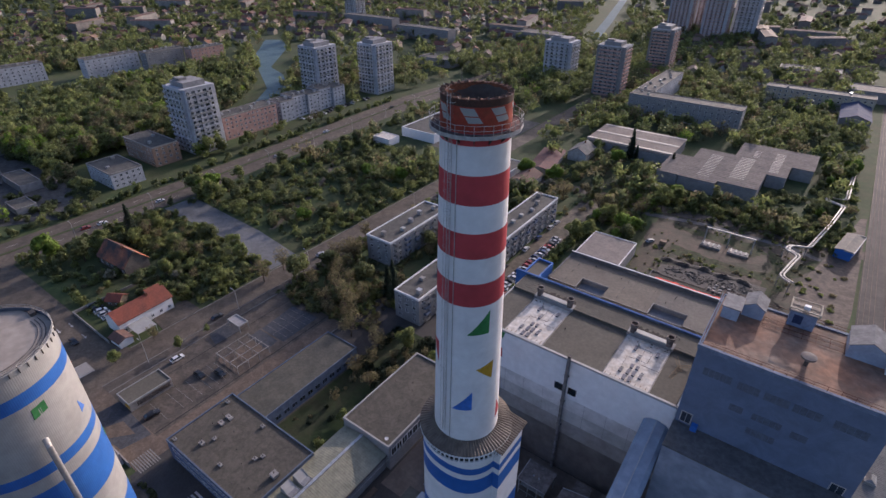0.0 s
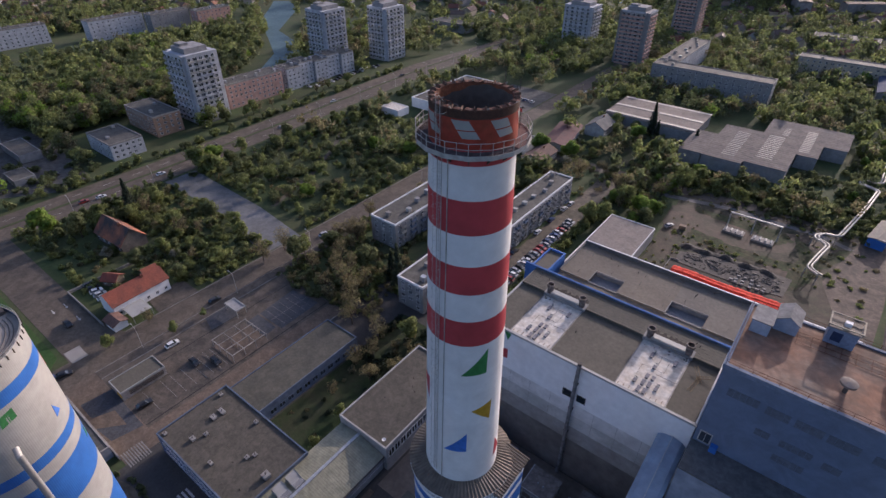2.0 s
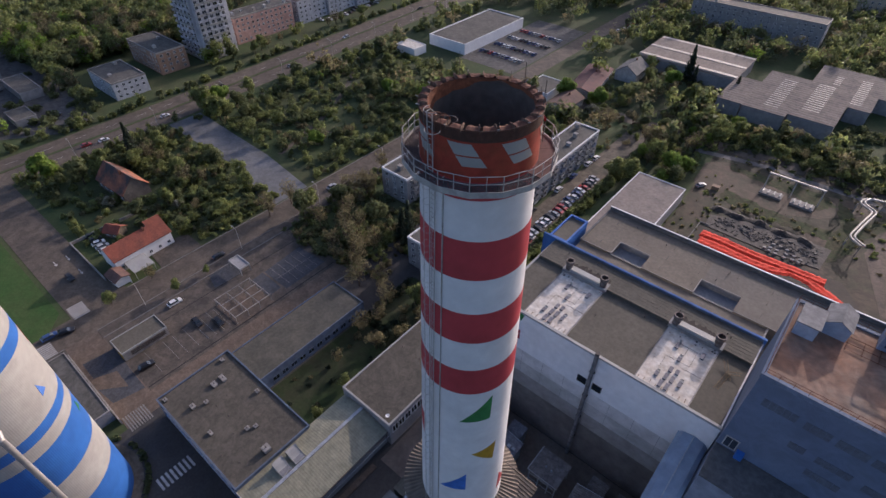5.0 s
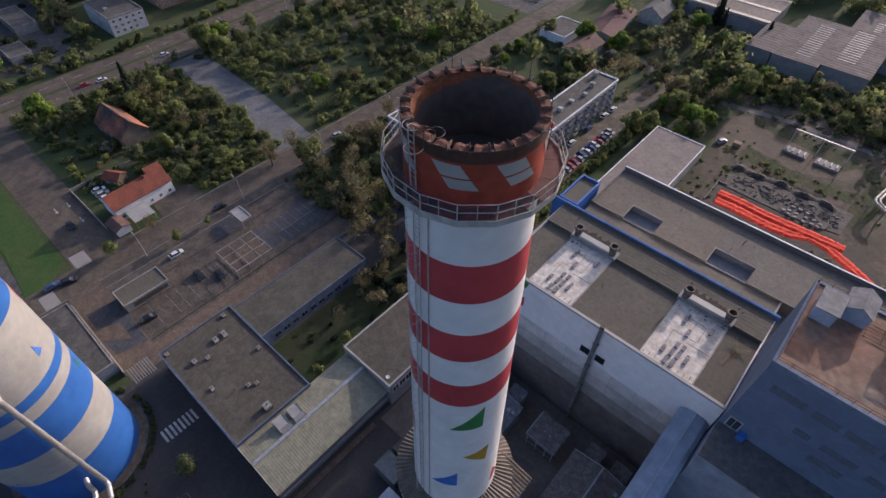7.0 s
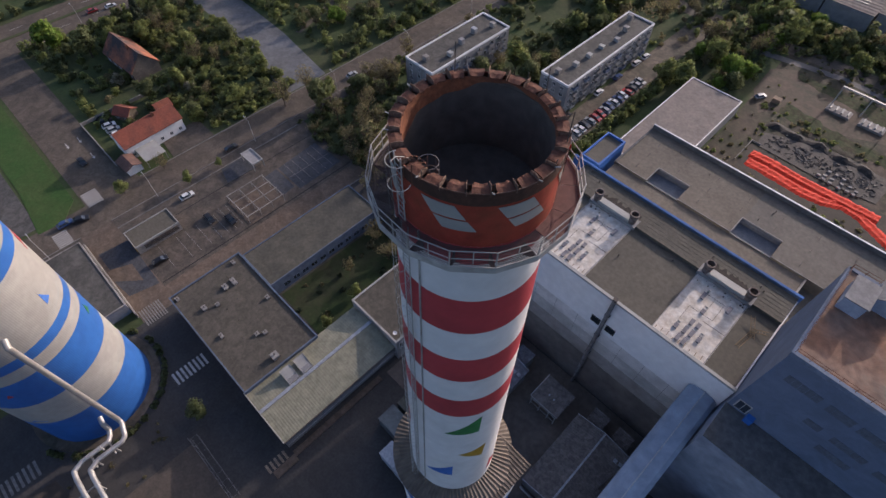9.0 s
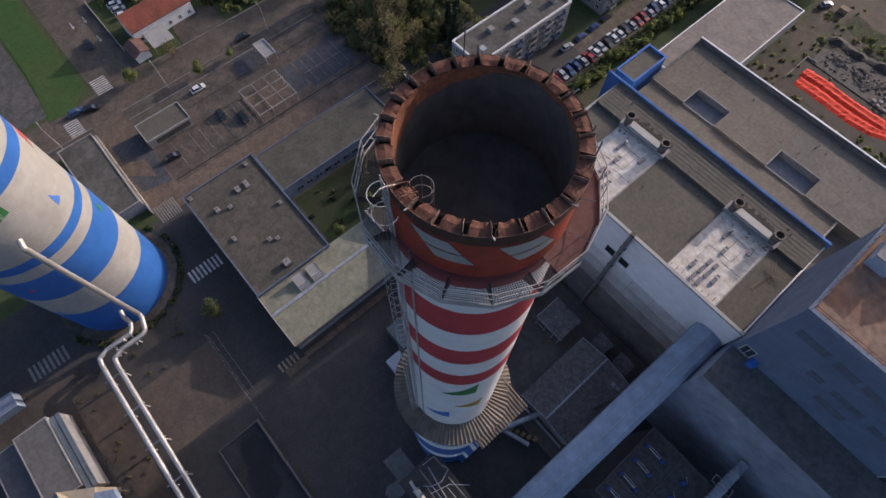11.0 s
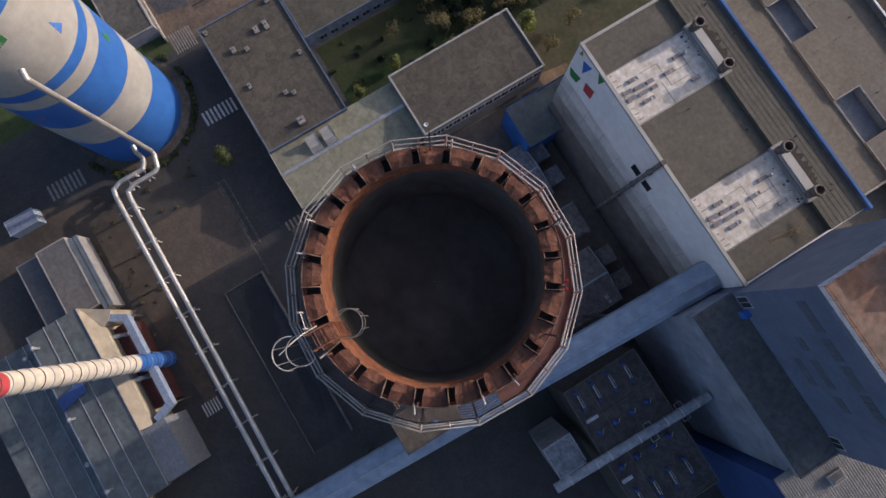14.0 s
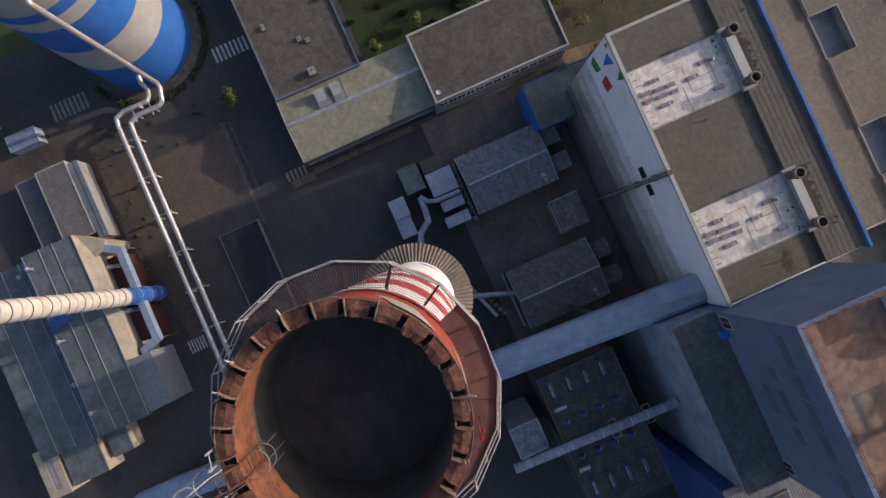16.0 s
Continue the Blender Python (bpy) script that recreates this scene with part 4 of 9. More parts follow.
CABIN = mat("pale_cabin_paint", (0.33, 0.37, 0.45), (0.26, 0.29, 0.36), grains=0.06)
penthouse(-8.6, 102.2, -5.6, 107.0, 2.6, CABIN)
penthouse(-5.4, 105.3, -1.7, 110.0, 2.3, CABIN, 1.2)
cab = penthouse(2.2, 107.2, 6.5, 110.4, 3.4, mat("cabin_blue", (0.26, 0.31, 0.41), (0.19, 0.23, 0.32)))
# the opening's dark inside is painted as a flat blue panel
wpart("opening", Shape().box(2.9, 107.12, BZ + 0.3, 4.4, 107.25, BZ + 2.2), mat("dark_opening_blue", (0.035, 0.055, 0.13)), cab, "dark blue panel painting the dark inside of an opening")
wpart("roof_felt", Shape().box(2.1, 107.1, BZ + 3.04, 6.6, 110.5, BZ + 3.06), BROWNSHEET, cab, "brown felt on the cabin roof")
RIMWOOD = mat("cream_steel_rim", (0.42, 0.36, 0.27))
for x0, y0, x1, y1 in ((1.8, 106.8, 6.9, 107.05), (1.8, 110.6, 6.9, 110.85), (1.8, 107.05, 2.05, 110.6), (6.65, 107.05, 6.9, 110.6)):
    wpart("rim_rail", Shape().box(x0, y0, BZ + 3.5, x1, y1, BZ + 3.7), RIMWOOD, cab)
    wpart("rim_post", Shape().box(x0, y0, BZ + 2.9, x0 + 0.2, y0 + 0.2, BZ + 3.5), RIMWOOD, cab)
wpart("roof_box", Shape().box(4.0, 108.4, BZ + 3.0, 5.0, 109.2, BZ + 3.8), WHITEPAINT, cab)
penthouse(12.0, 103.4, 17.8, 109.6, 2.6, CABIN, 1.6)
unit = thing("cooling_unit", (18.7, 103.0, BZ - 0.56), "white cooling unit on the bunker roof", "cooling unit")
part("casing", Shape().box(-0.9, -1.2, 0.0, 1.0, 1.2, 2.2), WHITEPAINT, unit)
part("grille", Shape().box(-0.6, -1.26, 0.5, 0.7, -1.19, 1.8), DARKSTEEL, unit)
grid = thing("roof_pipe_frame", (2.0, 104.5, BZ - 0.56), "low rusty pipe frame lying on the roof", "pipe frame")
for k in range(7):
    part("frame_pipe", Shape().tube((-3.4 + k * 2.2, -0.8, 0.12), (-3.4 + k * 2.2, 2.6, 0.12), 0.05, 5), RUST, grid)
for y in (-0.6, 0.9, 2.4):
    part("frame_rail", Shape().tube((-3.6, y, 0.2), (10.0, y, 0.2), 0.05, 5), RUST, grid)
fan = thing("roof_fan", (6.6, 96.4, BZ - 0.56), "round grey roof fan on a short stand", "roof fan")
part("stand", Shape().tube((0, 0, 0), (0, 0, 1.2), 0.35, 10), DARKSTEEL, fan)
part("bowl", Shape().rings(0, 0, ((0.4, 1.1), (1.2, 1.7), (1.25, 2.1), (0.3, 2.35)), 20), mat("weathered_bowl", (0.21, 0.185, 0.165), (0.13, 0.105, 0.09), big=1.0), fan, smooth=True)
# faded patches and openings on the blue wall
for x, z, w, h in ((-7.7, 48.9, 4.9, 1.7), (-1.8, 48.7, 3.6, 1.7), (2.5, 48.7, 4.0, 1.7), (7.0, 48.7, 4.3, 1.7), (13.0, 48.7, 4.8, 1.7), (-1.8, 43.4, 2.3, 1.5), (2.0, 43.3, 4.8, 1.5), (8.3, 42.9, 2.6, 1.5), (2.0, 39.6, 4.7, 1.5)):
    s = Shape()
    n = max(2, int(w / 0.9))
    for k in range(n):
        s.box(x + w * k / n + 0.03, BY0 - 0.05, z, x + w * (k + 1) / n - 0.03, BY0 + 0.05, z + h)
    wpart("bricked_window", s, mat("grimy_glass_brick", (0.112, 0.132, 0.168), (0.086, 0.104, 0.138), rough=0.6, stain=0.9), bl, "row of grimy glass-brick windows")
wpart("window", Shape().box(-9.0, BY0 - 0.06, 35.6, -6.8, BY0 + 0.1, 38.4).box(-8.8, BY0 - 0.08, 35.8, -7.95, BY0, 38.2, 1).box(-7.85, BY0 - 0.08, 35.8, -7.0, BY0, 38.2, 1), [STEEL, GLASS], bl)
wpart("window", Shape().box(16.6, BY0 - 0.06, 34.8, 18.9, BY0 + 0.1, 37.2).box(16.8, BY0 - 0.08, 35.0, 17.7, BY0, 37.0, 1).box(17.8, BY0 - 0.08, 35.0, 18.7, BY0, 37.0, 1), [STEEL, GLASS], bl)
ac = thing("wall_cabinet", (-6.0, BY0 - 0.55, 35.1), "small bright blue cabinet on the dark roof", "cabinet")
part("cabinet_body", Shape().box(-0.6, -0.5, 0, 0.6, 0.5, 1.5), BLUEWALL, ac)
front = flat_building("bunker_annex", "grey-blue annex with a dark felt roof", -9.8, 83.4, 19.6, 90.8, 35.2, mat("annex_cladding", (0.26, 0.285, 0.34), (0.185, 0.20, 0.245), big=0.1, fine=0.5, stain=0.9), ROOFDARK, 0.12, ROOFDARK, 0.3)
# inclined conveyor gallery
cv = thing("conveyor_gallery", (-12.8, 55, 0), "long inclined conveyor gallery clad in blue-grey sheet", "conveyor")


def cz(y):
    return 31.0 - 0.245 * (92.5 - y)


ya, yb = 92.5, -32.0
prof = [(-2.7, 0.0), (2.7, 0.0), (2.7, 2.3), (1.9, 3.0), (0, 3.4), (-1.9, 3.0), (-2.7, 2.3)]
n = len(prof)
p = [(-12.8 + u, y, cz(y) - 3.2 + v) for y in (ya, yb) for u, v in prof]
wpart("gallery_body", Shape().add(p, [(i, (i + 1) % n, n + (i + 1) % n, n + i)[::-1] for i in range(n)] + [tuple(range(n)), tuple(range(n, 2 * n))[::-1]]), mat("gallery_cladding", (0.270, 0.320, 0.395), (0.215, 0.260, 0.330), big=0.1, fine=0.5, bump=0.05, rough=0.6), cv)
wpart("ridge_seam", Shape().add([(-12.9, ya, cz(ya) + 0.2), (-12.7, ya, cz(ya) + 0.2), (-12.7, yb, cz(yb) + 0.2), (-12.9, yb, cz(yb) + 0.2), (-12.9, ya, cz(ya) + 0.3), (-12.7, ya, cz(ya) + 0.3), (-12.7, yb, cz(yb) + 0.3), (-12.9, yb, cz(yb) + 0.3)], ((0, 1, 2, 3), (7, 6, 5, 4), (0, 4, 5, 1), (1, 5, 6, 2), (2, 6, 7, 3), (3, 7, 4, 0))), GALV, cv)
for y in (75, 57, 39, 21, 3):
    for e in (-2.3, 2.3):
        wpart("trestle_leg", Shape().box(-12.8 + e - 0.25, y - 0.3, -0.1, -12.8 + e + 0.25, y + 0.3, cz(y) - 3.2), DARKSTEEL, cv)

# ---- paths of the works yard and the plots behind the drive ----
slab("bare_earth", [(-54, 226), (-47, 215), (-41, 222), (-28, 221.5), (-10, 230), (4, 244), (2, 252), (-12, 247.5), (-32, 243), (-48, 248), (-55, 242)], -0.1, 0.045, mat("brown_bare_earth", (0.100, 0.072, 0.050), (0.062, 0.054, 0.034), big=0.12, fine=0.9, bump=0.5), "bare brown earth of the works yard", "yard")
slab("gravel_path", [(-62, 247.5), (-48, 250.5), (-33, 253.5), (-18, 253), (2, 253), (14, 248), (14, 251), (2, 256), (-18, 256), (-34, 256.5), (-49, 253.8), (-62, 251)], -0.1, 0.05, mat("grey_path", (0.140, 0.132, 0.125), (0.10, 0.095, 0.09)), "grey gravel path past the pipe rack", "path")
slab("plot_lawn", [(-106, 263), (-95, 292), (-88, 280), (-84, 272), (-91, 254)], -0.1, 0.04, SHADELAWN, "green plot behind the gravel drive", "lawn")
slab("plot_path", [(-100, 252), (-92, 252.5), (-80, 254), (-76, 268), (-75, 284), (-77.5, 284), (-79, 270), (-83, 258), (-100, 254.6)], -0.1, 0.05, SOIL, "trodden brown path between plots", "path")
slab("roadside_lot", [(-410, 60), (-300, 56), (-284, 78), (-288, 92), (-330, 96), (-365, 97), (-410, 92)], -0.1, 0.04, ASPHALT, "grey asphalt lot beyond the main road", "yard")
slab("wood_path", [(-450, 103), (-396, 112), (-372, 108), (-372, 111), (-396, 116), (-450, 107)], -0.1, 0.04, SOIL, "pale path through the wood", "path")

# ---- chimney ----
FENCEWIRE = mat("weathered_wire", (0.20, 0.195, 0.19), (0.13, 0.125, 0.12), rough=0.6)
CX, CY = -32.63, 48.74
chim = thing("chimney", (CX, CY, 0), "tall chimney banded red and white with a rusty crown", "chimney")


def crad(z):
    return 4.58 - (z - 59.0) * 0.0195


def cpt(a, r, z):
    return (r * math.cos(radians(a)), r * math.sin(radians(a)), z)


BANDS = ((58.6, 82.2, WHITEPAINT), (82.2, 85.4, REDPAINT), (85.4, 88.7, WHITEPAINT), (88.7, 91.9, REDPAINT), (91.9, 95.2, WHITEPAINT), (95.2, 98.57, REDPAINT), (98.57, 101.7, WHITEPAINT), (101.7, 103.0, REDPAINT))
for z0, z1, m in BANDS:
    n = max(1, int((z1 - z0) / 4))
    part("shaft_band", Shape().rings(0, 0, [(crad(z0 + (z1 - z0) * k / n), z0 + (z1 - z0) * k / n) for k in range(n + 1)], 72, caps=False), m, chim, "band of red paint" if m is REDPAINT else "band of white paint", True)
part("crown", Shape().rings(0, 0, ((3.72, 103.0), (3.70, 104.2), (3.67, 105.6), (3.66, 106.02), (3.69, 106.1), (3.69, 106.2), (3.62, 106.2)), 72, caps=False), RUSTRED, chim, "sooty red painted crown", True)
part("soot_collar", Shape().rings(0, 0, ((3.69, 105.55), (3.69, 105.8), (3.70, 106.03), (3.715, 106.12), (3.715, 106.22), (3.65, 106.22), (3.65, 105.9)), 72, caps=False), mat("sooty_rust", (0.085, 0.042, 0.030), (0.055, 0.034, 0.026), big=0.9, fine=4.0, bump=0.4), chim, "", True)
# shelf ring added below the plates to make their gaps read dark
part("rim_shelf", Shape().rings(0, 0, ((3.68, 105.96), (3.5, 105.93), (3.21, 105.93)), 72, caps=False), SOOT, chim, "sooty shelf added to darken the gaps between rim plates", True)
part("rim_hoop", Shape().path([cpt(i * 5, 3.72, 106.3) for i in range(72)], 0.016, 5, closed=True), FLAKED, chim, "thin pale hoop round the rim plates")
# orange rust lining, deepest on the south to paint its sunlit side; soot below
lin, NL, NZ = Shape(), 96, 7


def sunlit_depth(a):
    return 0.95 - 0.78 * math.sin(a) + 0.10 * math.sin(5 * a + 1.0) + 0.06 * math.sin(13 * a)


lin.add([cpt(360 * i / NL, 3.21 - 0.03 * j / NZ + 0.012 * math.sin(i * 1.7 + j * 2.3), 106.27 - sunlit_depth(2 * math.pi * i / NL) * j / NZ) for i in range(NL) for j in range(NZ + 1)],
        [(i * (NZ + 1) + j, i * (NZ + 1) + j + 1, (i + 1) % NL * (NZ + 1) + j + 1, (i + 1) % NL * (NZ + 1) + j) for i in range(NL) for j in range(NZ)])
part("liner", lin, LINER, chim, "orange rusted inner lining, deepest where sunlight is painted", True)
part("liner_lip", Shape().rings(0, 0, ((3.21, 106.27), (3.24, 106.25), (3.25, 105.93)), 72, caps=False), FLAKED, chim, "flaking edge of the lining", True)
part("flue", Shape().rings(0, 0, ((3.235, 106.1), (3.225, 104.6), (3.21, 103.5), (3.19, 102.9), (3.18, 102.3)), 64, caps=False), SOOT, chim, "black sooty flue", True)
# floor added high in the flue so the opening is not pure black
part("flue_floor", Shape().rings(0, 0, ((3.19, 102.3), (1.8, 102.28), (0.01, 102.27)), 48, caps=False), SOOT, chim, "sooty floor added to brighten the deep flue")
CR = random.Random(41)
for k in range(24):
    # a buckled plate with a ragged inner edge, and the upright stiffener at its joint
    s, p = Shape(), []
    n = 6
    for i in range(n + 1):
        a, b = (-1 + 2 * i / n) * 5.6, (-1 + 2 * i / n) * 4.7
        jag = CR.uniform(-0.035, 0.03)
        sag = 0.02 * math.sin(i * 1.1 + k)
        p += [cpt(b, 3.17 + jag, 106.29 + sag + CR.uniform(-0.012, 0.012)), cpt(a, 3.42, 106.34 + sag), cpt(a, 3.70 + CR.uniform(-0.012, 0.012), 106.30 + sag * 0.5), cpt(a, 3.70, 106.16)]
    p = p + [(x, y, z - 0.05) for x, y, z in p]
    s.add(p, [(4 * i + j, 4 * i + 4 + j, 4 * i + 5 + j, 4 * i + 1 + j)[::-1] for i in range(n) for j in range(3)])
    m0 = 4 * (n + 1)
    s.f += [(4 * i + j, 4 * i + 1 + j, m0 + 4 * i + 1 + j, m0 + 4 * i + j)[::(1 if i == 0 else -1)] for i in (0, n) for j in range(2)] + [(4 * i, m0 + 4 * i, m0 + 4 * i + 4, 4 * i + 4) for i in range(n)]
    s.m = [0] * len(s.f)
    part("rim_plate", s, RUST, chim, "rusted buckled plate on the crown's rim", at=pose(0, 0, CR.uniform(-0.02, 0.015), 0, 0, k * 15 + 5.4 + 8.9))
    h = CR.uniform(0.13, 0.20)
    t0, t1 = CR.uniform(-0.03, 0.03), CR.uniform(-0.04, 0.04)
    s = Shape().add([(r, y + d, z) for d in (-0.013, 0.013) for r, y, z in ((3.2, t0, 106.2), (3.72, t1, 106.1), (3.72, t1, 106.33 + h), (3.45, 0, 106.35 + h), (3.2, t0, 106.3 + h * 0.8))],
                    ((0, 1, 2, 3, 4), (9, 8, 7, 6, 5), (1, 6, 7, 2), (2, 7, 8, 3), (3, 8, 9, 4), (4, 9, 5, 0)))
    part("rim_fin", s, FLAKED, chim, "flaking pale-edged stiffener", at=pose(0, 0, 0, 0, 0, k * 15 + 5.4))
    if CR.random() < 0.45:
        part("rim_peg", Shape().tube(cpt(k * 15 + 5.4, 3.66, 106.32), cpt(k * 15 + 5.4 + CR.uniform(-1, 1), 3.90, 106.36 + CR.random() * 0.12), 0.028, 6), STEEL, chim, "pale bent steel peg")
    if k % 3 == 0:
        part("rim_bolt", Shape().tube(cpt(k * 15 + 7, 3.60, 106.2), cpt(k * 15 + 7, 3.66, 106.62 + CR.random() * 0.25), 0.02, 5), DARKSTEEL, chim)


def wrapped(name, corners, r_of, m, label="", off=0.02, n=8):
    """A painted patch that lies on the curved shaft: the corners (degrees, height) are joined by a grid."""
    s = Shape()
    a, b, c, d = corners if len(corners) == 4 else (*corners, corners[2])
    p, f = [], []
    for i in range(n + 1):
        for j in range(n + 1):
            u, v = i / n, j / n
            ang = (a[0] * (1 - u) + b[0] * u) * (1 - v) + (d[0] * (1 - u) + c[0] * u) * v
            z = (a[1] * (1 - u) + b[1] * u) * (1 - v) + (d[1] * (1 - u) + c[1] * u) * v
            p.append(cpt(ang, r_of(z) + off, z))
    k = len(p)
    p += [(x * 0.996, y * 0.996, z) for x, y, z in p]
    for i in range(n):
        for j in range(n):
            q = (i * (n + 1) + j, (i + 1) * (n + 1) + j, (i + 1) * (n + 1) + j + 1, i * (n + 1) + j + 1)
            f += [q, tuple(x + k for x in q[::-1])]
    s.add(p, f)
    return part(name, s, m, chim, label, True)


for nm, cs, m in (("green", ((-60, 78.0), (-22, 78.0), (-21, 81.4)), GREENP), ("yellow", ((-43, 72.4), (-12, 70.2), (-9, 73.2)), YELLOWP), ("blue", ((-83, 65.2), (-48, 65.4), (-48, 68.6)), BLUEP),
                  ("red", ((-143, 74.8), (-118, 71.8), (-118, 75.2)), REDPAINT), ("red", ((4, 61.8), (26, 62.2), (8, 65.0)), REDPAINT), ("green", ((60, 76), (96, 76.4), (92, 79.6)), GREENP), ("yellow", ((30, 66), (58, 66), (40, 69.4)), YELLOWP), ("blue", ((110, 64), (150, 65), (140, 68)), BLUEP)):
    wrapped("painted_triangle", cs, crad, m, nm + " painted triangle")
for a0, a1, sh in ((-83, -60.7, 14.6), (-34.6, -10.8, 13.4), (-132, -112, 14), (14, 37, 13), (62, 85, 13), (111, 134, 13), (160, 183, 13)):
    for z0, z1 in ((104.0, 104.60), (104.70, 105.44)):
        d0, d1 = sh * (105.44 - z0) / 1.44, sh * (105.44 - z1) / 1.44
        wrapped("white_panel", ((a0 + d0, z0), (a1 + d0, z0), (a1 + d1, z1), (a0 + d1, z1)), lambda z: 3.69, SILOWHITE, "slanted white painted panel", 0.03)
# gallery
NG, GR, GZ = 16, 4.84, 102.95
GA = 8.6
g = Shape()
for k in range(13):
    r = 3.76 + k * 0.082
    g.rings(0, 0, ((r, GZ), (r + 0.012, GZ), (r + 0.012, GZ - 0.04), (r, GZ - 0.04), (r, GZ)), NG, caps=False)
for k in range(NG * 18):
    a = k * 360.0 / (NG * 18)
    g.add([cpt(a - e, r, GZ - d) for d in (0.004, 0.04) for r in (3.74, GR * math.cos(math.pi / NG)) for e in (-0.07, 0.07)], ((0, 1, 3, 2), (6, 7, 5, 4), (0, 4, 5, 1), (1, 5, 7, 3), (3, 7, 6, 2), (2, 6, 4, 0)))
part("gallery_deck", g, DECK, chim, "rusty open grating of the gallery", at=pose(0, 0, 0, 0, 0, GA))
# one run of the deck is closed with rusty sheet
for k in range(5):
    a = GA + (k - 0.5) * 360 / NG
    e1, e2 = a + 180 / NG, a + 360 / NG
    gm = GR * math.cos(math.pi / NG)
    part("deck_sheet", Shape().add([cpt(x, r, GZ + z) for z in (0.02, 0.008) for x, r in ((a + 0.2, 3.73), (e1, 3.73), (e2 - 0.2, 3.73), (e2 - 0.2, gm - 0.03), (e1, GR - 0.04), (a + 0.2, gm - 0.03))], ((0, 5, 4, 1), (1, 4, 3, 2), (6, 7, 10, 11), (7, 8, 9, 10), (5, 11, 10, 4), (4, 10, 9, 3), (0, 6, 11, 5), (2, 3, 9, 8))), mat("rusty_deck_sheet", (0.150, 0.078, 0.062), (0.105, 0.050, 0.042), big=0.8, fine=2.5, bump=0.2, stain=0.9), chim, "rusty red-brown deck sheet")
part("gallery_edge", Shape().rings(0, 0, ((GR + 0.02, GZ - 0.28), (GR + 0.05, GZ - 0.28), (GR + 0.05, GZ + 0.12), (GR, GZ + 0.12)), NG, caps=False), STEEL, chim, at=pose(0, 0, 0, 0, 0, GA))
for k in range(NG):
    a = GA + k * 360 / NG
    post = part("railing_post", Shape().tube(cpt(a, GR, GZ), cpt(a, GR, GZ + 1.15), 0.035, 6), STEEL, chim)
    part("deck_bracket", Shape().add([cpt(a - 0.6, 3.9, GZ - 0.13), cpt(a + 0.6, 3.9, GZ - 0.13), cpt(a + 0.5, GR, GZ - 0.13), cpt(a - 0.5, GR, GZ - 0.13), cpt(a - 0.6, 3.78, GZ - 1.1), cpt(a + 0.6, 3.78, GZ - 1.1)], ((0, 1, 2, 3), (0, 4, 5, 1), (3, 2, 5, 4), (0, 3, 4), (1, 5, 2))), DARKSTEEL, chim)
    for z in (0.62, 1.13):
        part("rail", Shape().tube(cpt(a, GR, GZ + z), cpt(a + 360 / NG, GR, GZ + z), 0.024, 6), STEEL, chim)
    part("railing_post", Shape().tube(cpt(a + 180 / NG, GR * math.cos(math.pi / NG), GZ), cpt(a + 180 / NG, GR * math.cos(math.pi / NG), GZ + 1.15), 0.024, 5), STEEL, chim)
for a in (53.5, 57, 146, 149.5):
    part("lamp_post", Shape().tube(cpt(a, 4.2, GZ), cpt(a, 4.2, GZ + 1.5), 0.025, 6), DARKSTEEL, chim)
    part("warning_lamp", Shape().rings(*cpt(a, 4.2, 0)[:2], ((0.055, GZ + 1.50), (0.06, GZ + 1.66), (0.035, GZ + 1.74)), 10), mat("red_lamp_glass", (0.30, 0.012, 0.015), rough=0.4), chim, "small red warning lamp")


def ladder(a, r, z0, z1, cage=True, name="ladder"):
    """A rung ladder with a hooped cage, on the outside of the shaft."""
    s = Shape()
    t = (-math.sin(radians(a)), math.cos(radians(a)))
    o = (math.cos(radians(a)), math.sin(radians(a)))
    rr = (lambda z: crad(z) + r) if z1 < 104 else (lambda z: 3.7 + r)

    def q(u, v, z):
        d = rr(z) + v
        return (o[0] * d + t[0] * u, o[1] * d + t[1] * u, z)
    for u in (-0.24, 0.24):
        s.tube(q(u, 0, z0), q(u, 0, z1), 0.035, 5)
    z = z0
    while z < z1:
        s.tube(q(-0.24, 0, z), q(0.24, 0, z), 0.018, 4)
        z += 0.35
    lad = part(name, s, STEEL, chim)
    if cage:
        s = Shape()
        z = z0 + 1.0
        while z < z1:
            s.path([q(0.36 * math.sin(x), 0.36 - 0.36 * math.cos(x), z) for x in [(-2.4 + k * 0.6) + math.pi for k in range(9)]], 0.014, 4)
            z += 1.1
        for x in (-0.36, 0.0, 0.36):
            s.tube(q(x, 0.36 if x else 0.72, z0 + 1.0), q(x, 0.36 if x else 0.72, z1), 0.014, 4)
        part("ladder_cage", s, STEEL, lad)
    return lad


ladder(-97, 0.18, 60.5, 102.9)
ladder(-101, 0.14, 103.0, 106.7, cage=False)
part("cable_tray", Shape().add([(cpt(-86, crad(z) + d, z)) for z in (59.5, 103.0) for d in (0.0, 0.12)] + [(cpt(-85.4, crad(z) + d, z)) for z in (59.5, 103.0) for d in (0.0, 0.12)], ((0, 1, 3, 2), (4, 6, 7, 5), (1, 5, 7, 3), (0, 2, 6, 4))), STEEL, chim, "grey cable run")
# hoop and rungs of the ladder that stands over the rim, and the bent bar beside it
o = Vector((math.cos(radians(-91)), math.sin(radians(-91)), 0))
t = Vector((-o.y, o.x, 0))


def over_rim(r, u, z):
    return o * r + t * u + Vector((0, 0, z))


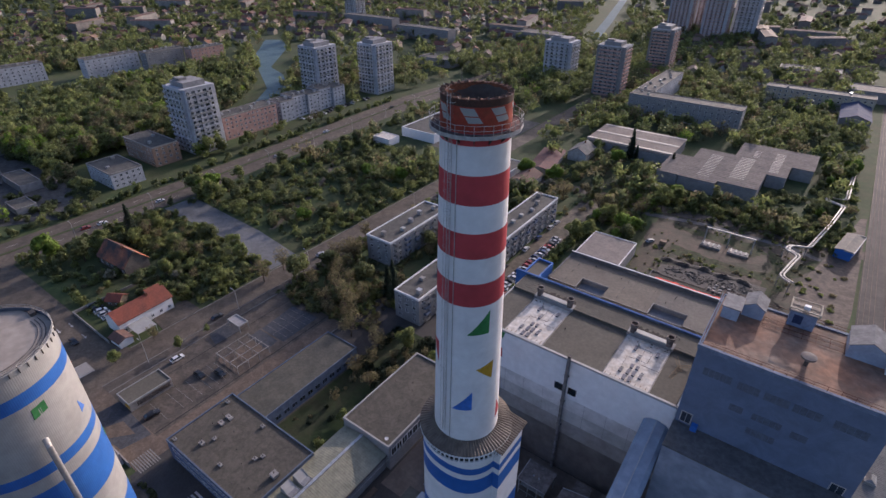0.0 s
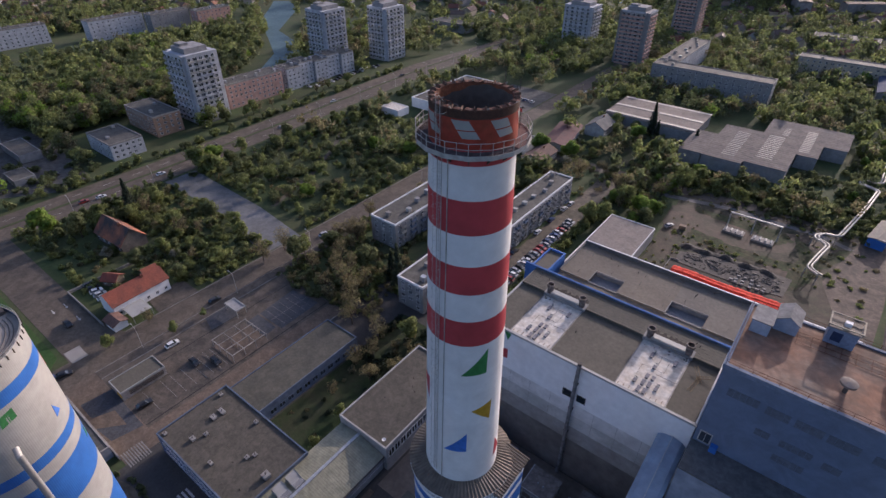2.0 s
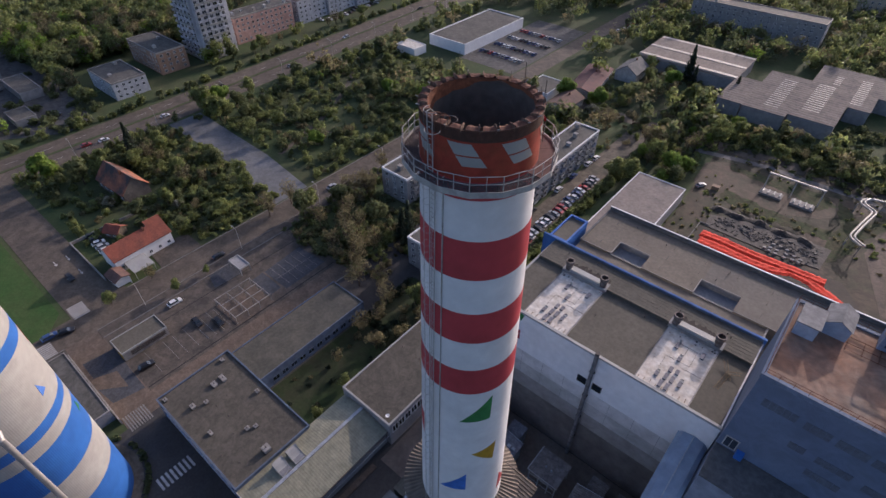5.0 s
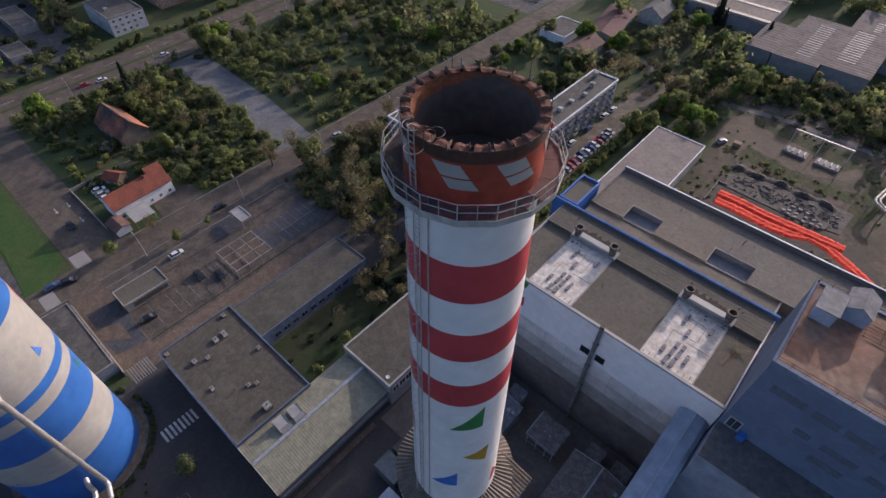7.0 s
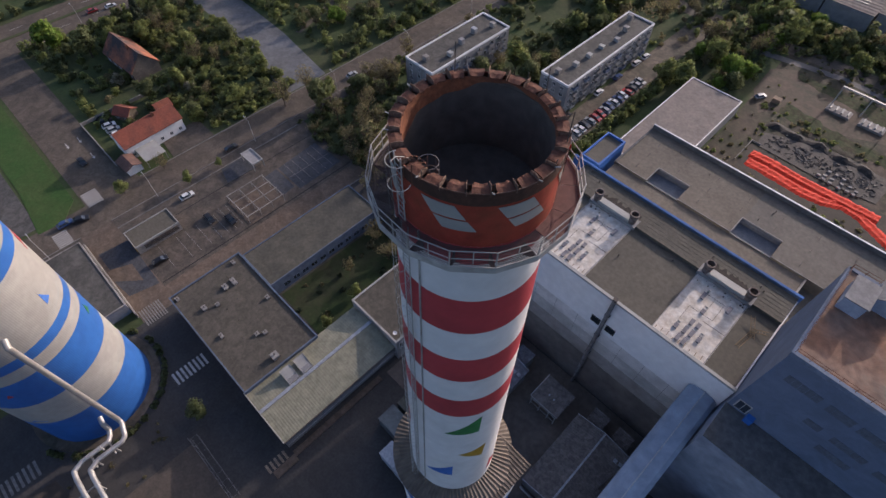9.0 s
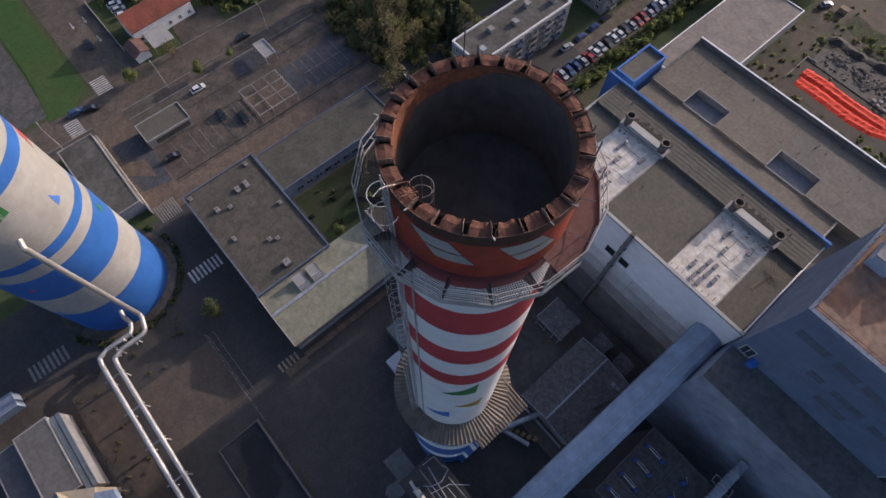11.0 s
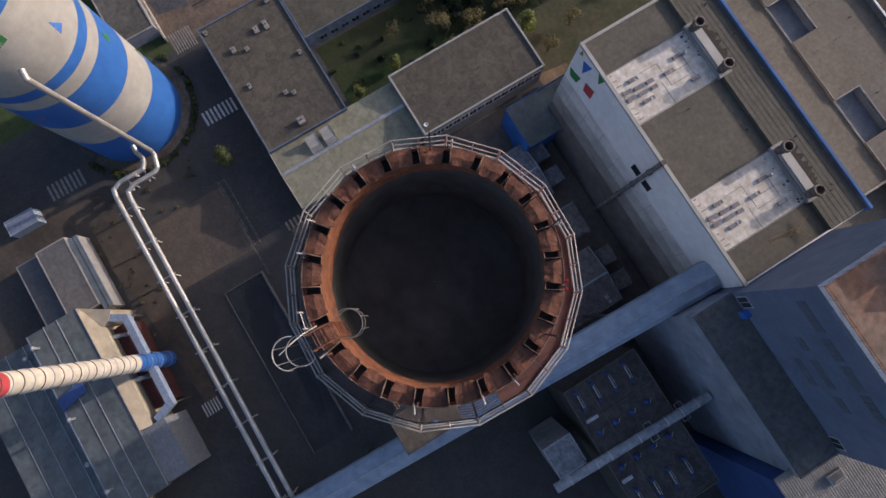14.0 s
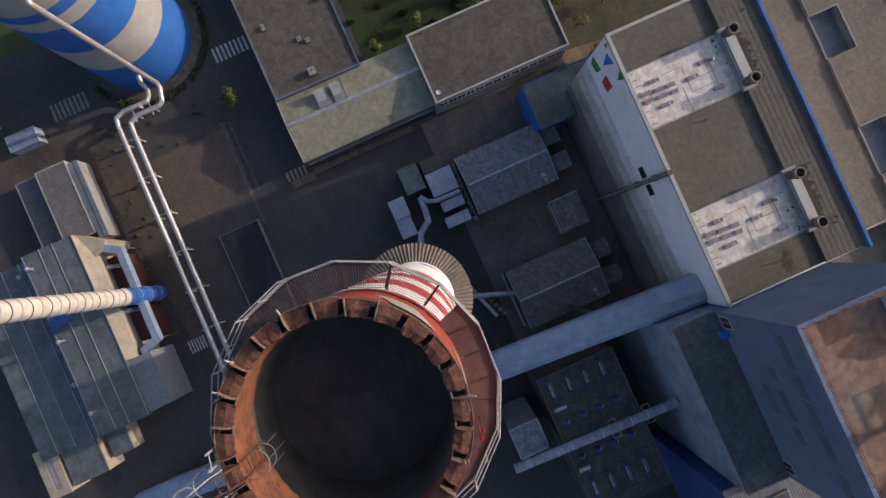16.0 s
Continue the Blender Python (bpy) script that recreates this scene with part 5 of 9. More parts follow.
for z in (106.15, 105.55):
    part("ladder_hoop", Shape().path([over_rim(2.80 - 0.42 * math.cos(x), 0.42 * math.sin(x), z) for x in [-2.3 + i * 0.23 for i in range(21)]], 0.016, 5), FENCEWIRE, chim)
for u in (-0.33, 0.0, 0.33):
    part("hoop_bar", Shape().tube(over_rim(2.80 - (0.27 if u else 0.42), u, 104.6), over_rim(2.80 - (0.27 if u else 0.42), u, 106.2), 0.013, 4), FENCEWIRE, chim)
for u in (-0.24, 0.24):
    part("ladder_rail", Shape().path([over_rim(3.12, u, 104.4), over_rim(3.12, u, 106.5), over_rim(3.45, u, 106.75), over_rim(3.84, u, 106.9), over_rim(3.88, u, 105.8)], 0.022, 5), RUST, chim)
for k in range(9):
    q = (3.12, 104.6 + k * 0.3) if k < 6 else (3.2 + (k - 6) * 0.25, 106.62 + (k - 6) * 0.1)
    part("rung", Shape().tube(over_rim(q[0], -0.24, q[1]), over_rim(q[0], 0.24, q[1]), 0.016, 5), RUST, chim)
# the topmost hoops of the outer ladder's cage, standing free above the rim, one side bent away
for z, n in ((107.35, 17), (106.1, 21)):
    part("ladder_hoop", Shape().path([over_rim(4.30 + 0.44 * math.cos(x), 0.44 * math.sin(x), z - 0.04 * i / n) for i, x in enumerate([-2.2 + i * 0.22 for i in range(n)])], 0.018, 5), STEEL, chim)
part("hoop_bar", Shape().path([over_rim(4.55, -0.1, 107.3), over_rim(4.2, -0.2, 107.25), over_rim(3.86, -0.3, 106.95), over_rim(3.5, -0.34, 106.6)], 0.018, 5), STEEL, chim)
for u in (-0.3, 0.1, 0.36):
    part("hoop_bar", Shape().tube(over_rim(4.30 + (0.44 ** 2 - u * u) ** 0.5, u, 104.6), over_rim(4.30 + (0.44 ** 2 - u * u) ** 0.5, u, 107.3), 0.014, 4), FENCEWIRE, chim)
part("lightning_rod", Shape().tube(cpt(150, 3.6, 106.1), cpt(150, 3.6, 107.8), 0.025, 5), DARKSTEEL, chim)
part("lightning_rod", Shape().tube(cpt(30, 3.6, 106.1), cpt(30, 3.6, 107.8), 0.025, 5), DARKSTEEL, chim)
part("lightning_rod", Shape().tube(cpt(80, 3.6, 106.1), cpt(80, 3.6, 107.60000000000001), 0.025, 5), DARKSTEEL, chim)
# ribbed skirt and base drum
p, f = [], []
N = 84
for i in range(2 * N):
    a = math.pi * i / N
    dz = 0.13 if i % 2 else 0.0
    for r, z in ((4.5, 59.45), (6.75, 58.75)):
        p.append((r * math.cos(a), r * math.sin(a), z + dz))
for i in range(2 * N):
    j = (i + 1) % (2 * N)
    f.append((2 * i, 2 * i + 1, 2 * j + 1, 2 * j))
part("skirt_roof", Shape().add(p, f), BROWNSHEET, chim, "ribbed brown sheet skirt round the shaft")
part("skirt_soffit", Shape().rings(0, 0, ((4.5, 58.7), (6.75, 58.5), (6.75, 58.74), (4.5, 59.4)), 64), WHITEPAINT, chim)


DR = 6.3
edges = (0.0, 22.0, 30.0, 44.0, 50.5, 53.6, 54.7, 56.0, 57.1)
for k in range(8):
    s = Shape()
    n = 72
    lo = (lambda a, k=k: edges[k] + (0.45 * math.sin(3 * a + 0.6) if 0 < k < 8 else 0))
    hi = (lambda a, k=k: edges[k + 1] + (0.45 * math.sin(3 * a + 0.6) if k + 1 < 8 else 0))
    p = [(DR * math.cos(2 * math.pi * i / n), DR * math.sin(2 * math.pi * i / n), g(2 * math.pi * i / n)) for g in (lo, hi) for i in range(n)]
    s.add(p, [(i, (i + 1) % n, n + (i + 1) % n, n + i) for i in range(n)])
    part("drum_band", s, (SILOBLUE, WHITEPAINT)[k % 2] if k != 7 else WHITEPAINT, chim, "", True)
part("window_ring", Shape().rings(0, 0, ((DR - 0.15, 57.1), (DR - 0.15, 58.55)), 64, caps=False), GLASS, chim, "ring of dark windows under the skirt", True)
for k in range(56):
    part("mullion", Shape().box(-0.1, -0.09, 57.1, 0.1, 0.09, 58.6), WHITEPAINT, chim, at=pose(*cpt(k * 360 / 56, DR - 0.06, 0), 0, 0, k * 360 / 56))
part("drum_sill", Shape().rings(0, 0, ((DR - 0.2, 57.0), (DR + 0.08, 57.0), (DR + 0.08, 57.15), (DR - 0.2, 57.15)), 64, caps=False), WHITEPAINT, chim)
# annex on the drum
ax0, ay0, ax1, ay1 = -31.5 - CX, 46.9 - CY, -25.6 - CX, 53.2 - CY
for k, (z0, z1, m) in enumerate(((0, 22, SILOBLUE), (22, 30, WHITEPAINT), (30, 44, SILOBLUE), (44, 50.3, WHITEPAINT), (50.3, 53.4, SILOBLUE), (53.4, 54.5, WHITEPAINT), (54.5, 55.8, SILOBLUE), (55.8, 57.1, WHITEPAINT))):
    part("annex_band", Shape().box(ax0, ay0, z0, ax1, ay1, z1 - 0.003), m, chim)
part("annex_window_band", Shape().box(ax0 + 0.1, ay0 + 0.1, 57.1, ax1 - 0.1, ay1 - 0.1, 58.4), GLASS, chim)
for k in range(9):
    y = ay0 + (ay1 - ay0) * k / 8
    part("mullion", Shape().box(ax1 - 0.14, y - 0.1, 57.1, ax1 + 0.02, y + 0.1, 58.45), WHITEPAINT, chim)
    x = ax0 + 3 + (ax1 - ax0 - 3) * k / 8
    part("mullion", Shape().box(x - 0.1, ay0 - 0.02, 57.1, x + 0.1, ay0 + 0.14, 58.45), WHITEPAINT, chim)
part("annex_roof", ribbed(ax0 - 0.1 + 2.0, ay0 - 0.4, 59.1, ax1 + 0.5, ay1 + 0.4, 58.55, 0.42, 0.11), BROWNSHEET, chim, "ribbed brown sheet roof of the annex")

# ---- silo ----
SX, SY, SR, SZ = -110.5, 11.0, 12.0, 57.0
silo = thing("storage_silo", (SX, SY, 0), "huge round silo painted with blue and white rings", "silo")


def fluted(z0, z1, n=440):
    s, p = Shape(), []
    for i in range(n):
        a = 2 * math.pi * i / n
        r = SR + (0.005 if i % 2 else -0.005)
        p += [(r * math.cos(a), r * math.sin(a), z0), (r * math.cos(a), r * math.sin(a), z1)]
    return s.add(p, [(2 * i, 2 * ((i + 1) % n), 2 * ((i + 1) % n) + 1, 2 * i + 1) for i in range(n)])


for z0, z1, m in ((0, 13, SILOBLUE), (13, 22, SILOWHITE), (22, 31, SILOBLUE), (31, 34.1, SILOWHITE), (34.1, 36.5, SILOBLUE), (36.5, 50.2, SILOWHITE), (50.2, 53.0, SILOBLUE), (53.0, SZ, SILOWHITE)):
    part("cladding_ring", fluted(z0, z1), m, silo, "ring of blue ribbed cladding" if m is SILOBLUE else "ring of white ribbed cladding")
part("silo_roof", Shape().rings(0, 0, ((SR - 0.1, SZ + 0.02), (8, SZ + 0.06), (0.02, SZ + 0.1)), 72, caps=False), mat("silo_roof_felt", (0.335, 0.290, 0.240), (0.300, 0.258, 0.212), big=0.1, fine=0.6, bump=0.08, spots=0.05), silo, "flat beige felt roof", True)
part("parapet", Shape().rings(0, 0, ((SR + 0.1, SZ - 0.3), (SR + 0.1, SZ + 0.72), (SR + 0.02, SZ + 0.74)), 72, caps=False), SILOWHITE, silo, "white edge of the roof", True)
# parapet's inner face, darkened in colour to stand for its shade
part("parapet_lining", Shape().rings(0, 0, ((SR + 0.02, SZ + 0.75), (SR - 0.04, SZ + 0.74), (SR - 0.06, SZ)), 72, caps=False), mat("shaded_parapet_blue", (0.105, 0.115, 0.145), (0.080, 0.086, 0.108), big=0.4), silo, "inner parapet face with its shade put into the colour", True)
for k in range(48):
    a = k * 7.5
    part("railing_post", Shape().tube(cpt(a, SR + 0.15, SZ + 0.2), cpt(a, SR + 0.15, SZ + 1.35), 0.03, 5), STEEL, silo)
    part("edge_bracket", Shape().box(-0.02, -0.06, -0.35, 0.16, 0.06, 0.55), DARKSTEEL, silo, at=pose(*cpt(a, SR + 0.12, SZ), 0, 0, a))
for z in (0.62, 1.0, 1.35):
    part("rail", Shape().path([cpt(k * 7.5, SR + 0.15, SZ + z) for k in range(48)], 0.03, 5, closed=True), STEEL, silo)
for rr in (9.7, 10.3, 10.9):
    part("roof_hose", Shape().path([cpt(a, rr, SZ + 0.12) for a in range(-70, 100, 8)], 0.06, 5), DARKSTEEL, silo)
part("roof_hatch", Shape().box(-4.2, 10.2, SZ, -2.8, 11.2, SZ + 0.7).tube((-4.2, 10.7, SZ + 0.2), (-6.0, 10.0, SZ + 0.2), 0.1, 6), DARKSTEEL, silo)


def spatch(a0, z0, pts, m):
    p = [cpt(a0 + u / SR * 57.3, SR + 0.07, z0 + v) for u, v in pts] + [cpt(a0 + u / SR * 57.3, SR - 0.1, z0 + v) for u, v in pts]
    n = len(pts)
    part("painted_shape", Shape().add(p, [tuple(range(n)), tuple(range(n, 2 * n))[::-1]] + [(i, n + i, n + (i + 1) % n, (i + 1) % n) for i in range(n)]), m, silo)


spatch(8, 46.6, ((0, 0), (2.6, 0.5), (2.6, 2.6), (0.2, 2.2)), GREENP)
spatch(47, 39.8, ((0, 0), (1.6, 0.4), (0.2, 3.0)), BLUEP)
spatch(70, 27.6, ((0, 0), (1.8, 0.0), (1.0, 2.2)), GREENP)
spatch(84, 46.2, ((0, 0), (2.8, 0.6), (5.2, 2.6), (3.4, 3.6), (0.8, 3.0)), REDPAINT)
spatch(-34, 26.6, ((0, 0), (1.2, 0.3), (0.6, 1.2)), REDPAINT)
spatch(-52, 13.6, ((0, 0), (3.4, 0.4), (1.4, 1.2)), BLUEP)
spatch(92, 13.8, ((0, 0), (2.0, 0.3), (1.0, 2.2)), GREENP)
# standing pipes beside the silo and the pipe bridge
pipes = thing("pipe_bridge", (-60, 2, 0), "pair of silver insulated pipes on trestles", "pipeline")
PIPE = mat("silver_insulation", (0.52, 0.50, 0.47), (0.40, 0.38, 0.36), big=0.5, fine=1.0, bump=0.05, metal=0.5, rough=0.38)
for pts in (((-98.2, 12.6, 42.0), (-96.7, 12.4, 41.6), (-96.7, 12.4, 5.2), (-95.9, 12.4, 4.6), (-92.9, 11.6, 4.6), (-92.2, 10.6, 4.6), (-92.2, 5.4, 4.6), (-91.3, 3.4, 4.6), (-89.5, 3.2, 4.6), (20, 2.4, 4.6)),
            ((-98.6, 10.2, 7.5), (-97.0, 10.0, 7.2), (-96.4, 9.9, 4.9), (-95.2, 9.4, 4.6), (-94.2, 8.6, 4.6), (-94.2, 3.0, 4.6), (-93.4, 0.9, 4.6), (-91.5, 0.6, 4.6), (20, 0.0, 4.6))):
    s = Shape()
    for a, b in zip(pts, pts[1:]):
        s.tube(a, b, 0.52, 12)
        s.rings(b[0], b[1], ((0.01, b[2] - 0.5), (0.35, b[2] - 0.37), (0.52, b[2]), (0.35, b[2] + 0.37), (0.01, b[2] + 0.5)), 12, caps=False)
    wpart("pipe", s, PIPE, pipes, smooth=True)
for x in range(-88, 20, 9):
    wpart("trestle", Shape().box(x - 0.15, -0.9, 3.75, x + 0.15, 3.6, 4.1).box(x - 0.15, -0.4, 0, x + 0.15, -0.1, 3.75).box(x - 0.15, 2.7, 0, x + 0.15, 3.0, 3.75), STEEL, pipes)
for y in (4.5, 8.5):
    wpart("trestle", Shape().box(-95.2, y - 0.15, 3.75, -91.2, y + 0.15, 4.1).box(-93.3, y - 0.15, 0, -93.0, y + 0.15, 3.75), STEEL, pipes)
part("valve", Shape().tube((-33.2, 5.2, 4.8), (-33.2, 5.2, 6.2), 0.25, 8).box(-33.8, 5.05, 6.1, -32.6, 5.35, 6.3), STEEL, pipes)
slab("silo_footing", [(SX + 14.2 * math.cos(i * math.pi / 20), SY + 14.2 * math.sin(i * math.pi / 20)) for i in range(40)], 0.0, 0.12, SOIL, "round strip of dark soil at the silo foot", "footing")

# ---- second stack and the grey-green works ----
st2 = thing("steel_stack", (-55.0, -8.1, 0), "slim white steel stack with blue foot and red bands", "stack")
STACKWHITE = mat("stained_white_paint", (0.56, 0.515, 0.44), (0.46, 0.42, 0.35), big=0.25, fine=0.9, bump=0.05, stain=0.8, rough=0.6)
for z0, z1, m in ((0, 14, SILOBLUE), (14, 46.5, STACKWHITE), (46.5, 50, REDPAINT), (50, 54, STACKWHITE), (54, 58, REDPAINT)):
    part("stack_band", Shape().rings(0, 0, ((1.75, z0), (1.75, z1)), 32, caps=False), m, st2, "", True)
for k in range(28):
    part("stack_flange", Shape().rings(0, 0, ((1.75, 2 * k + 1.9), (1.84, 2 * k + 1.92), (1.84, 2 * k + 2.05), (1.75, 2 * k + 2.07)), 32, caps=False), DARKSTEEL if k % 2 else GALV, st2)
part("stack_top", Shape().rings(0, 0, ((1.75, 58), (1.5, 58), (1.5, 40), (0.01, 40)), 32, caps=False), SOOT, st2)
gw = thing("grey_green_works", (-51, -25, 0), "works building with a seamed grey-green sheet roof", "building")
wpart("wall", Shape().box(-71.7, -26.4, -0.2, -31.4, -15.2, 9.0), GREYWALL, gw)
wpart("wall", Shape().box(-71.7, -42, -0.2, -31.4, -26.4, 5.9), GREYWALL, gw)
wpart("lower_roof", Shape().box(-72.1, -42.3, 5.9, -31.0, -26.4, 6.3), GREENSHEET, gw)
wpart("upper_roof", Shape().box(-72.1, -26.4, 9.0, -31.0, -15.0, 10.0), GREENSHEET, gw)
for y in (-22.6, -19.6, -15.2):
    wpart("roof_seam", Shape().box(-72.1, y - 0.06, 10.0, -31.2, y + 0.06, 10.14), GALV, gw)
for y in (-30.4, -34.4, -38.4):
    wpart("roof_seam", Shape().box(-72.1, y - 0.06, 6.3, -31.2, y + 0.06, 6.44), GALV, gw)
wpart("step_edge", Shape().box(-72.1, -26.55, 9.3, -31.0, -26.3, 10.1), SLATEBLUE, gw)
q = [(-72.0, -15.0), (-43.4, -15.0), (-43.2, -12.9), (-66.0, -12.4)]
q = [(x, y, 0.0) for x, y in q] + [(x, y, z) for (x, y), z in zip(q, (10.3, 10.3, 8.9, 8.9))]
wpart("cream_roof", Shape().add(q, ((3, 2, 1, 0), (4, 5, 6, 7), (0, 1, 5, 4), (1, 2, 6, 5), (2, 3, 7, 6), (3, 0, 4, 7))), CREAM, gw, "cream painted pent roof")
wpart("cream_corner", Shape().prism([(-72.0, -14.9), (-66.1, -12.4), (-66.6, -10.8), (-68.4, -9.4)], -0.2, 9.3), CREAM, gw, "cream painted pent roof")
wpart("grey_end", Shape().box(-43.2, -15.0, -0.2, -31.6, -10.0, 9.6), mat("grey_end_sheet", (0.175, 0.185, 0.20), (0.14, 0.15, 0.165)), gw)
wpart("red_floor", Shape().box(-65.2, -12.3, 0, -46.0, -9.0, 6.6), mat("dark_red_deck", (0.070, 0.026, 0.024)), gw)
wpart("duct_frame", Shape().prism([(-68.0, -10.6), (-65.9, -7.1), (-44.6, -7.3), (-43.0, -11.8), (-44.4, -12.0), (-45.6, -8.7), (-65.0, -8.5), (-66.6, -11.2)], 7.6, 9.2), mat("pale_blue_wall", (0.22, 0.27, 0.36)), gw, "pale blue box duct")
for x in (-63.4, -53.2):
    wpart("duct_bend", Shape().path([(x, -12.6, 7.6), (x + 0.3, -11.2, 7.8), (x + 0.5, -10.4, 7.0), (x + 0.6, -10.2, 4.0)], 0.5, 12), GALV, gw, smooth=True)
for x, y in ((-66.0, -6.8), (-55.5, -6.8), (-45.0, -6.8)):
    wpart("duct_leg", Shape().tube((x, y - 0.9, 0), (x, y - 0.9, 7.6), 0.15, 6), DARKSTEEL, gw)
for x, y in ((-68.8, -25.2), (-69, -30), (-52.4, -25.2), (-43.3, -28.5), (-36.3, -25.0)):
    v = thing("roof_vent", (x, y, 10.2 if y > -26.4 else 6.5), "small galvanised roof vent", "roof vent", "works roof vents")
    part("vent_pipe", Shape().tube((0, 0, -0.6), (0, 0, 1.5), 0.28, 10), GALV, v)
    part("vent_cap", Shape().rings(0, 0, ((0.5, 1.45), (0.5, 1.6), (0.05, 1.95)), 12), GALV, v)
wpart("blue_tarp", Shape().prism([(-57.4, -26.2), (-54.6, -26.2), (-56.0, -20.2), (-58.4, -20.6)], 10.42, 10.62), mat("faded_blue_tarp", (0.050, 0.090, 0.24), (0.036, 0.066, 0.18)), gw)
STOREROOF = mat("store_felt_roof", (0.138, 0.132, 0.128), (0.104, 0.100, 0.098), big=0.2, fine=1.0, bump=0.1)
flat_building("low_store", "low store with a worn grey felt roof", -89.4, -20.2, -72.2, -13.2, 5.0, GREYWALL, STOREROOF, 0.12, GREYWALL, 0.2)
for y0 in (-12.9, -11.7):
    flat_building("narrow_canopy", "narrow pale blue canopy strip beside the low store", -88.6, y0, -70.6, y0 + 0.8, 4.6, GREYWALL, mat("canopy_blue", (0.15, 0.18, 0.215)), 0.06, mat("canopy_blue", (0.15, 0.18, 0.215)), 0.1, group="canopy strips")
flat_building("grey_lean_to", "lower grey lean-to behind the store", -89.6, -26.2, -73.5, -20.4, 3.2, GREYWALL, mat("lean_to_felt", (0.12, 0.115, 0.12)), 0.12, GREYWALL, 0.2)
flat_building("site_container", "pale blue site container on brown soil", -100.4, -24.4, -96.8, -17.6, 2.8, mat("container_blue", (0.30, 0.36, 0.43)), mat("container_roof", (0.22, 0.25, 0.32)), 0.08, mat("container_blue", (0.30, 0.36, 0.43)), 0.12)
slab("soil_patch", [(-104, -40), (-90, -40), (-90, -24), (-90, -12), (-70, -8), (-40, -5.5), (-40, -3), (-70, -2), (-84, -1.5), (-97, -4)], 0.0, 0.085, mat("bare_brown_soil", (0.088, 0.070, 0.053), (0.056, 0.047, 0.038), big=0.12, fine=0.8, bump=0.5), "bare brown soil beside the pipe bridge", "soil")
flat_building("white_shed", "white shed with a sheet roof among the works", -31.0, -38.2, -23.5, -30.3, 6.0, CREAM, GREENSHEET, 0.12, GREENSHEET, 0.2)
flat_building("white_lean_to", "low grey lean-to with a lit cream wall", -31.0, -29.0, -25.5, -24.5, 4.6, CREAM, GREENSHEET, 0.12, GREENSHEET, 0.2)
flat_building("cream_store", "narrow cream store behind the works", -33.4, -43.9, -22.6, -39.2, 6.0, CREAM, GREYWALL, 0.12, CREAM, 1.6)
flat_building("container_shed", "dull grey container shed beside the street", -118, -30, -104, -26, 3.0, GREYWALL, STOREROOF, 0.12, GREYWALL, 0.15)

# ---- yard between the chimney and the halls ----
for x0, x1, lab in ((-54.8, -41.3, "precipitator house with a grey-blue tiled sheet roof"), (-27.3, -13.7, "precipitator house with a brown-grey tiled sheet roof")):
    b = thing("precipitator_house", ((x0 + x1) / 2, 75, 0), lab, "building", "precipitator houses")
    m = mat("slate_sheet_roof", (0.225, 0.215, 0.225), (0.160, 0.152, 0.160), big=0.6, fine=1.6, stain=1.0, spots=0.3) if x0 < -40 else mat("brown_slate_roof", (0.20, 0.172, 0.156), (0.135, 0.118, 0.108), big=0.5, fine=1.6, stain=1.0, spots=0.28)
    cx = (x0 + x1) / 2
    wpart("wall", Shape().box(x0 + 0.3, 65.8, -0.2, x1 - 0.3, 84.0, 5.2), GREYWALL, b)
    wpart("roof", ribbed(x0, 65.4, 5.3, cx, 84.4, 6.9, 0.55, 0.06), m, b)
    wpart("roof", ribbed(cx, 65.4, 6.9, x1, 84.4, 5.3, 0.55, 0.06), m, b)
    wpart("ridge", Shape().box(cx - 0.2, 65.4, 6.88, cx + 0.2, 84.4, 7.05), GALV, b)
    for y in (65.3, 84.4):
        for xa, xb in ((x0, cx - 0.2), (cx + 0.2, x1)):
            za, zb = (5.38, 6.95) if xa == x0 else (6.95, 5.38)
            wpart("verge_trim", Shape().tube((xa, y, za), (xb, y, zb), 0.09, 6), GALV, b)
    wpart("roof_hatch", Shape().box(x1 - 2.6, 81.2, 5.5, x1 - 1.8, 82.0, 6.05), GALV, b)
    wpart("roof_hatch", Shape().box(x1 - 1.4, 81.4, 5.3, x1 - 0.7, 82.1, 5.8), GALV, b)
    wpart("front_pipe", Shape().tube((x0 + 0.4, 64.9, 1), (x1 - 0.4, 64.9, 1), 0.3, 8), GALV, b)
    for k in range(2):
        w0 = x0 + 2.0 + k * 6.2
        wpart("filter_box", Shape().box(w0, 84.6, 0, w0 + 3.6, 88.6, 4.6), GREYWALL, b)
        wpart("filter_lid", ribbed(w0 - 0.15, 84.5, 4.65, w0 + 3.75, 88.8, 4.65, 0.5, 0.05), m, b)
tb = thing("switch_shed", (-33.7, 83.6, 0), "small shed on steel stilts with a brown felt roof", "shed")
wpart("roof", Shape().box(-37.4, 80.2, 5.0, -30.0, 87.0, 5.25), mat("brown_slate_roof", (0.20, 0.172, 0.156)), tb)
wpart("cabin", Shape().box(-36.6, 81.0, 2.6, -30.8, 86.2, 5.0), GREYWALL, tb)
wpart("edge_trim", Shape().box(-37.5, 80.1, 5.25, -37.3, 87.1, 5.33).box(-37.3, 80.1, 5.25, -29.9, 80.25, 5.33), STEEL, tb)
for x, y in ((-34.4, 83.2), (-33.0, 83.0)):
    wpart("roof_pot", Shape().rings(x, y, ((0.2, 5.25), (0.2, 5.6), (0.05, 5.7)), 10), GALV, tb)
for x in (-37.0, -34.6, -32.2, -30.4):
    for y in (80.5, 86.5):
        wpart("stilt", Shape().box(x - 0.1, y - 0.1, 0, x + 0.1, y + 0.1, 5.0), STEEL, tb)
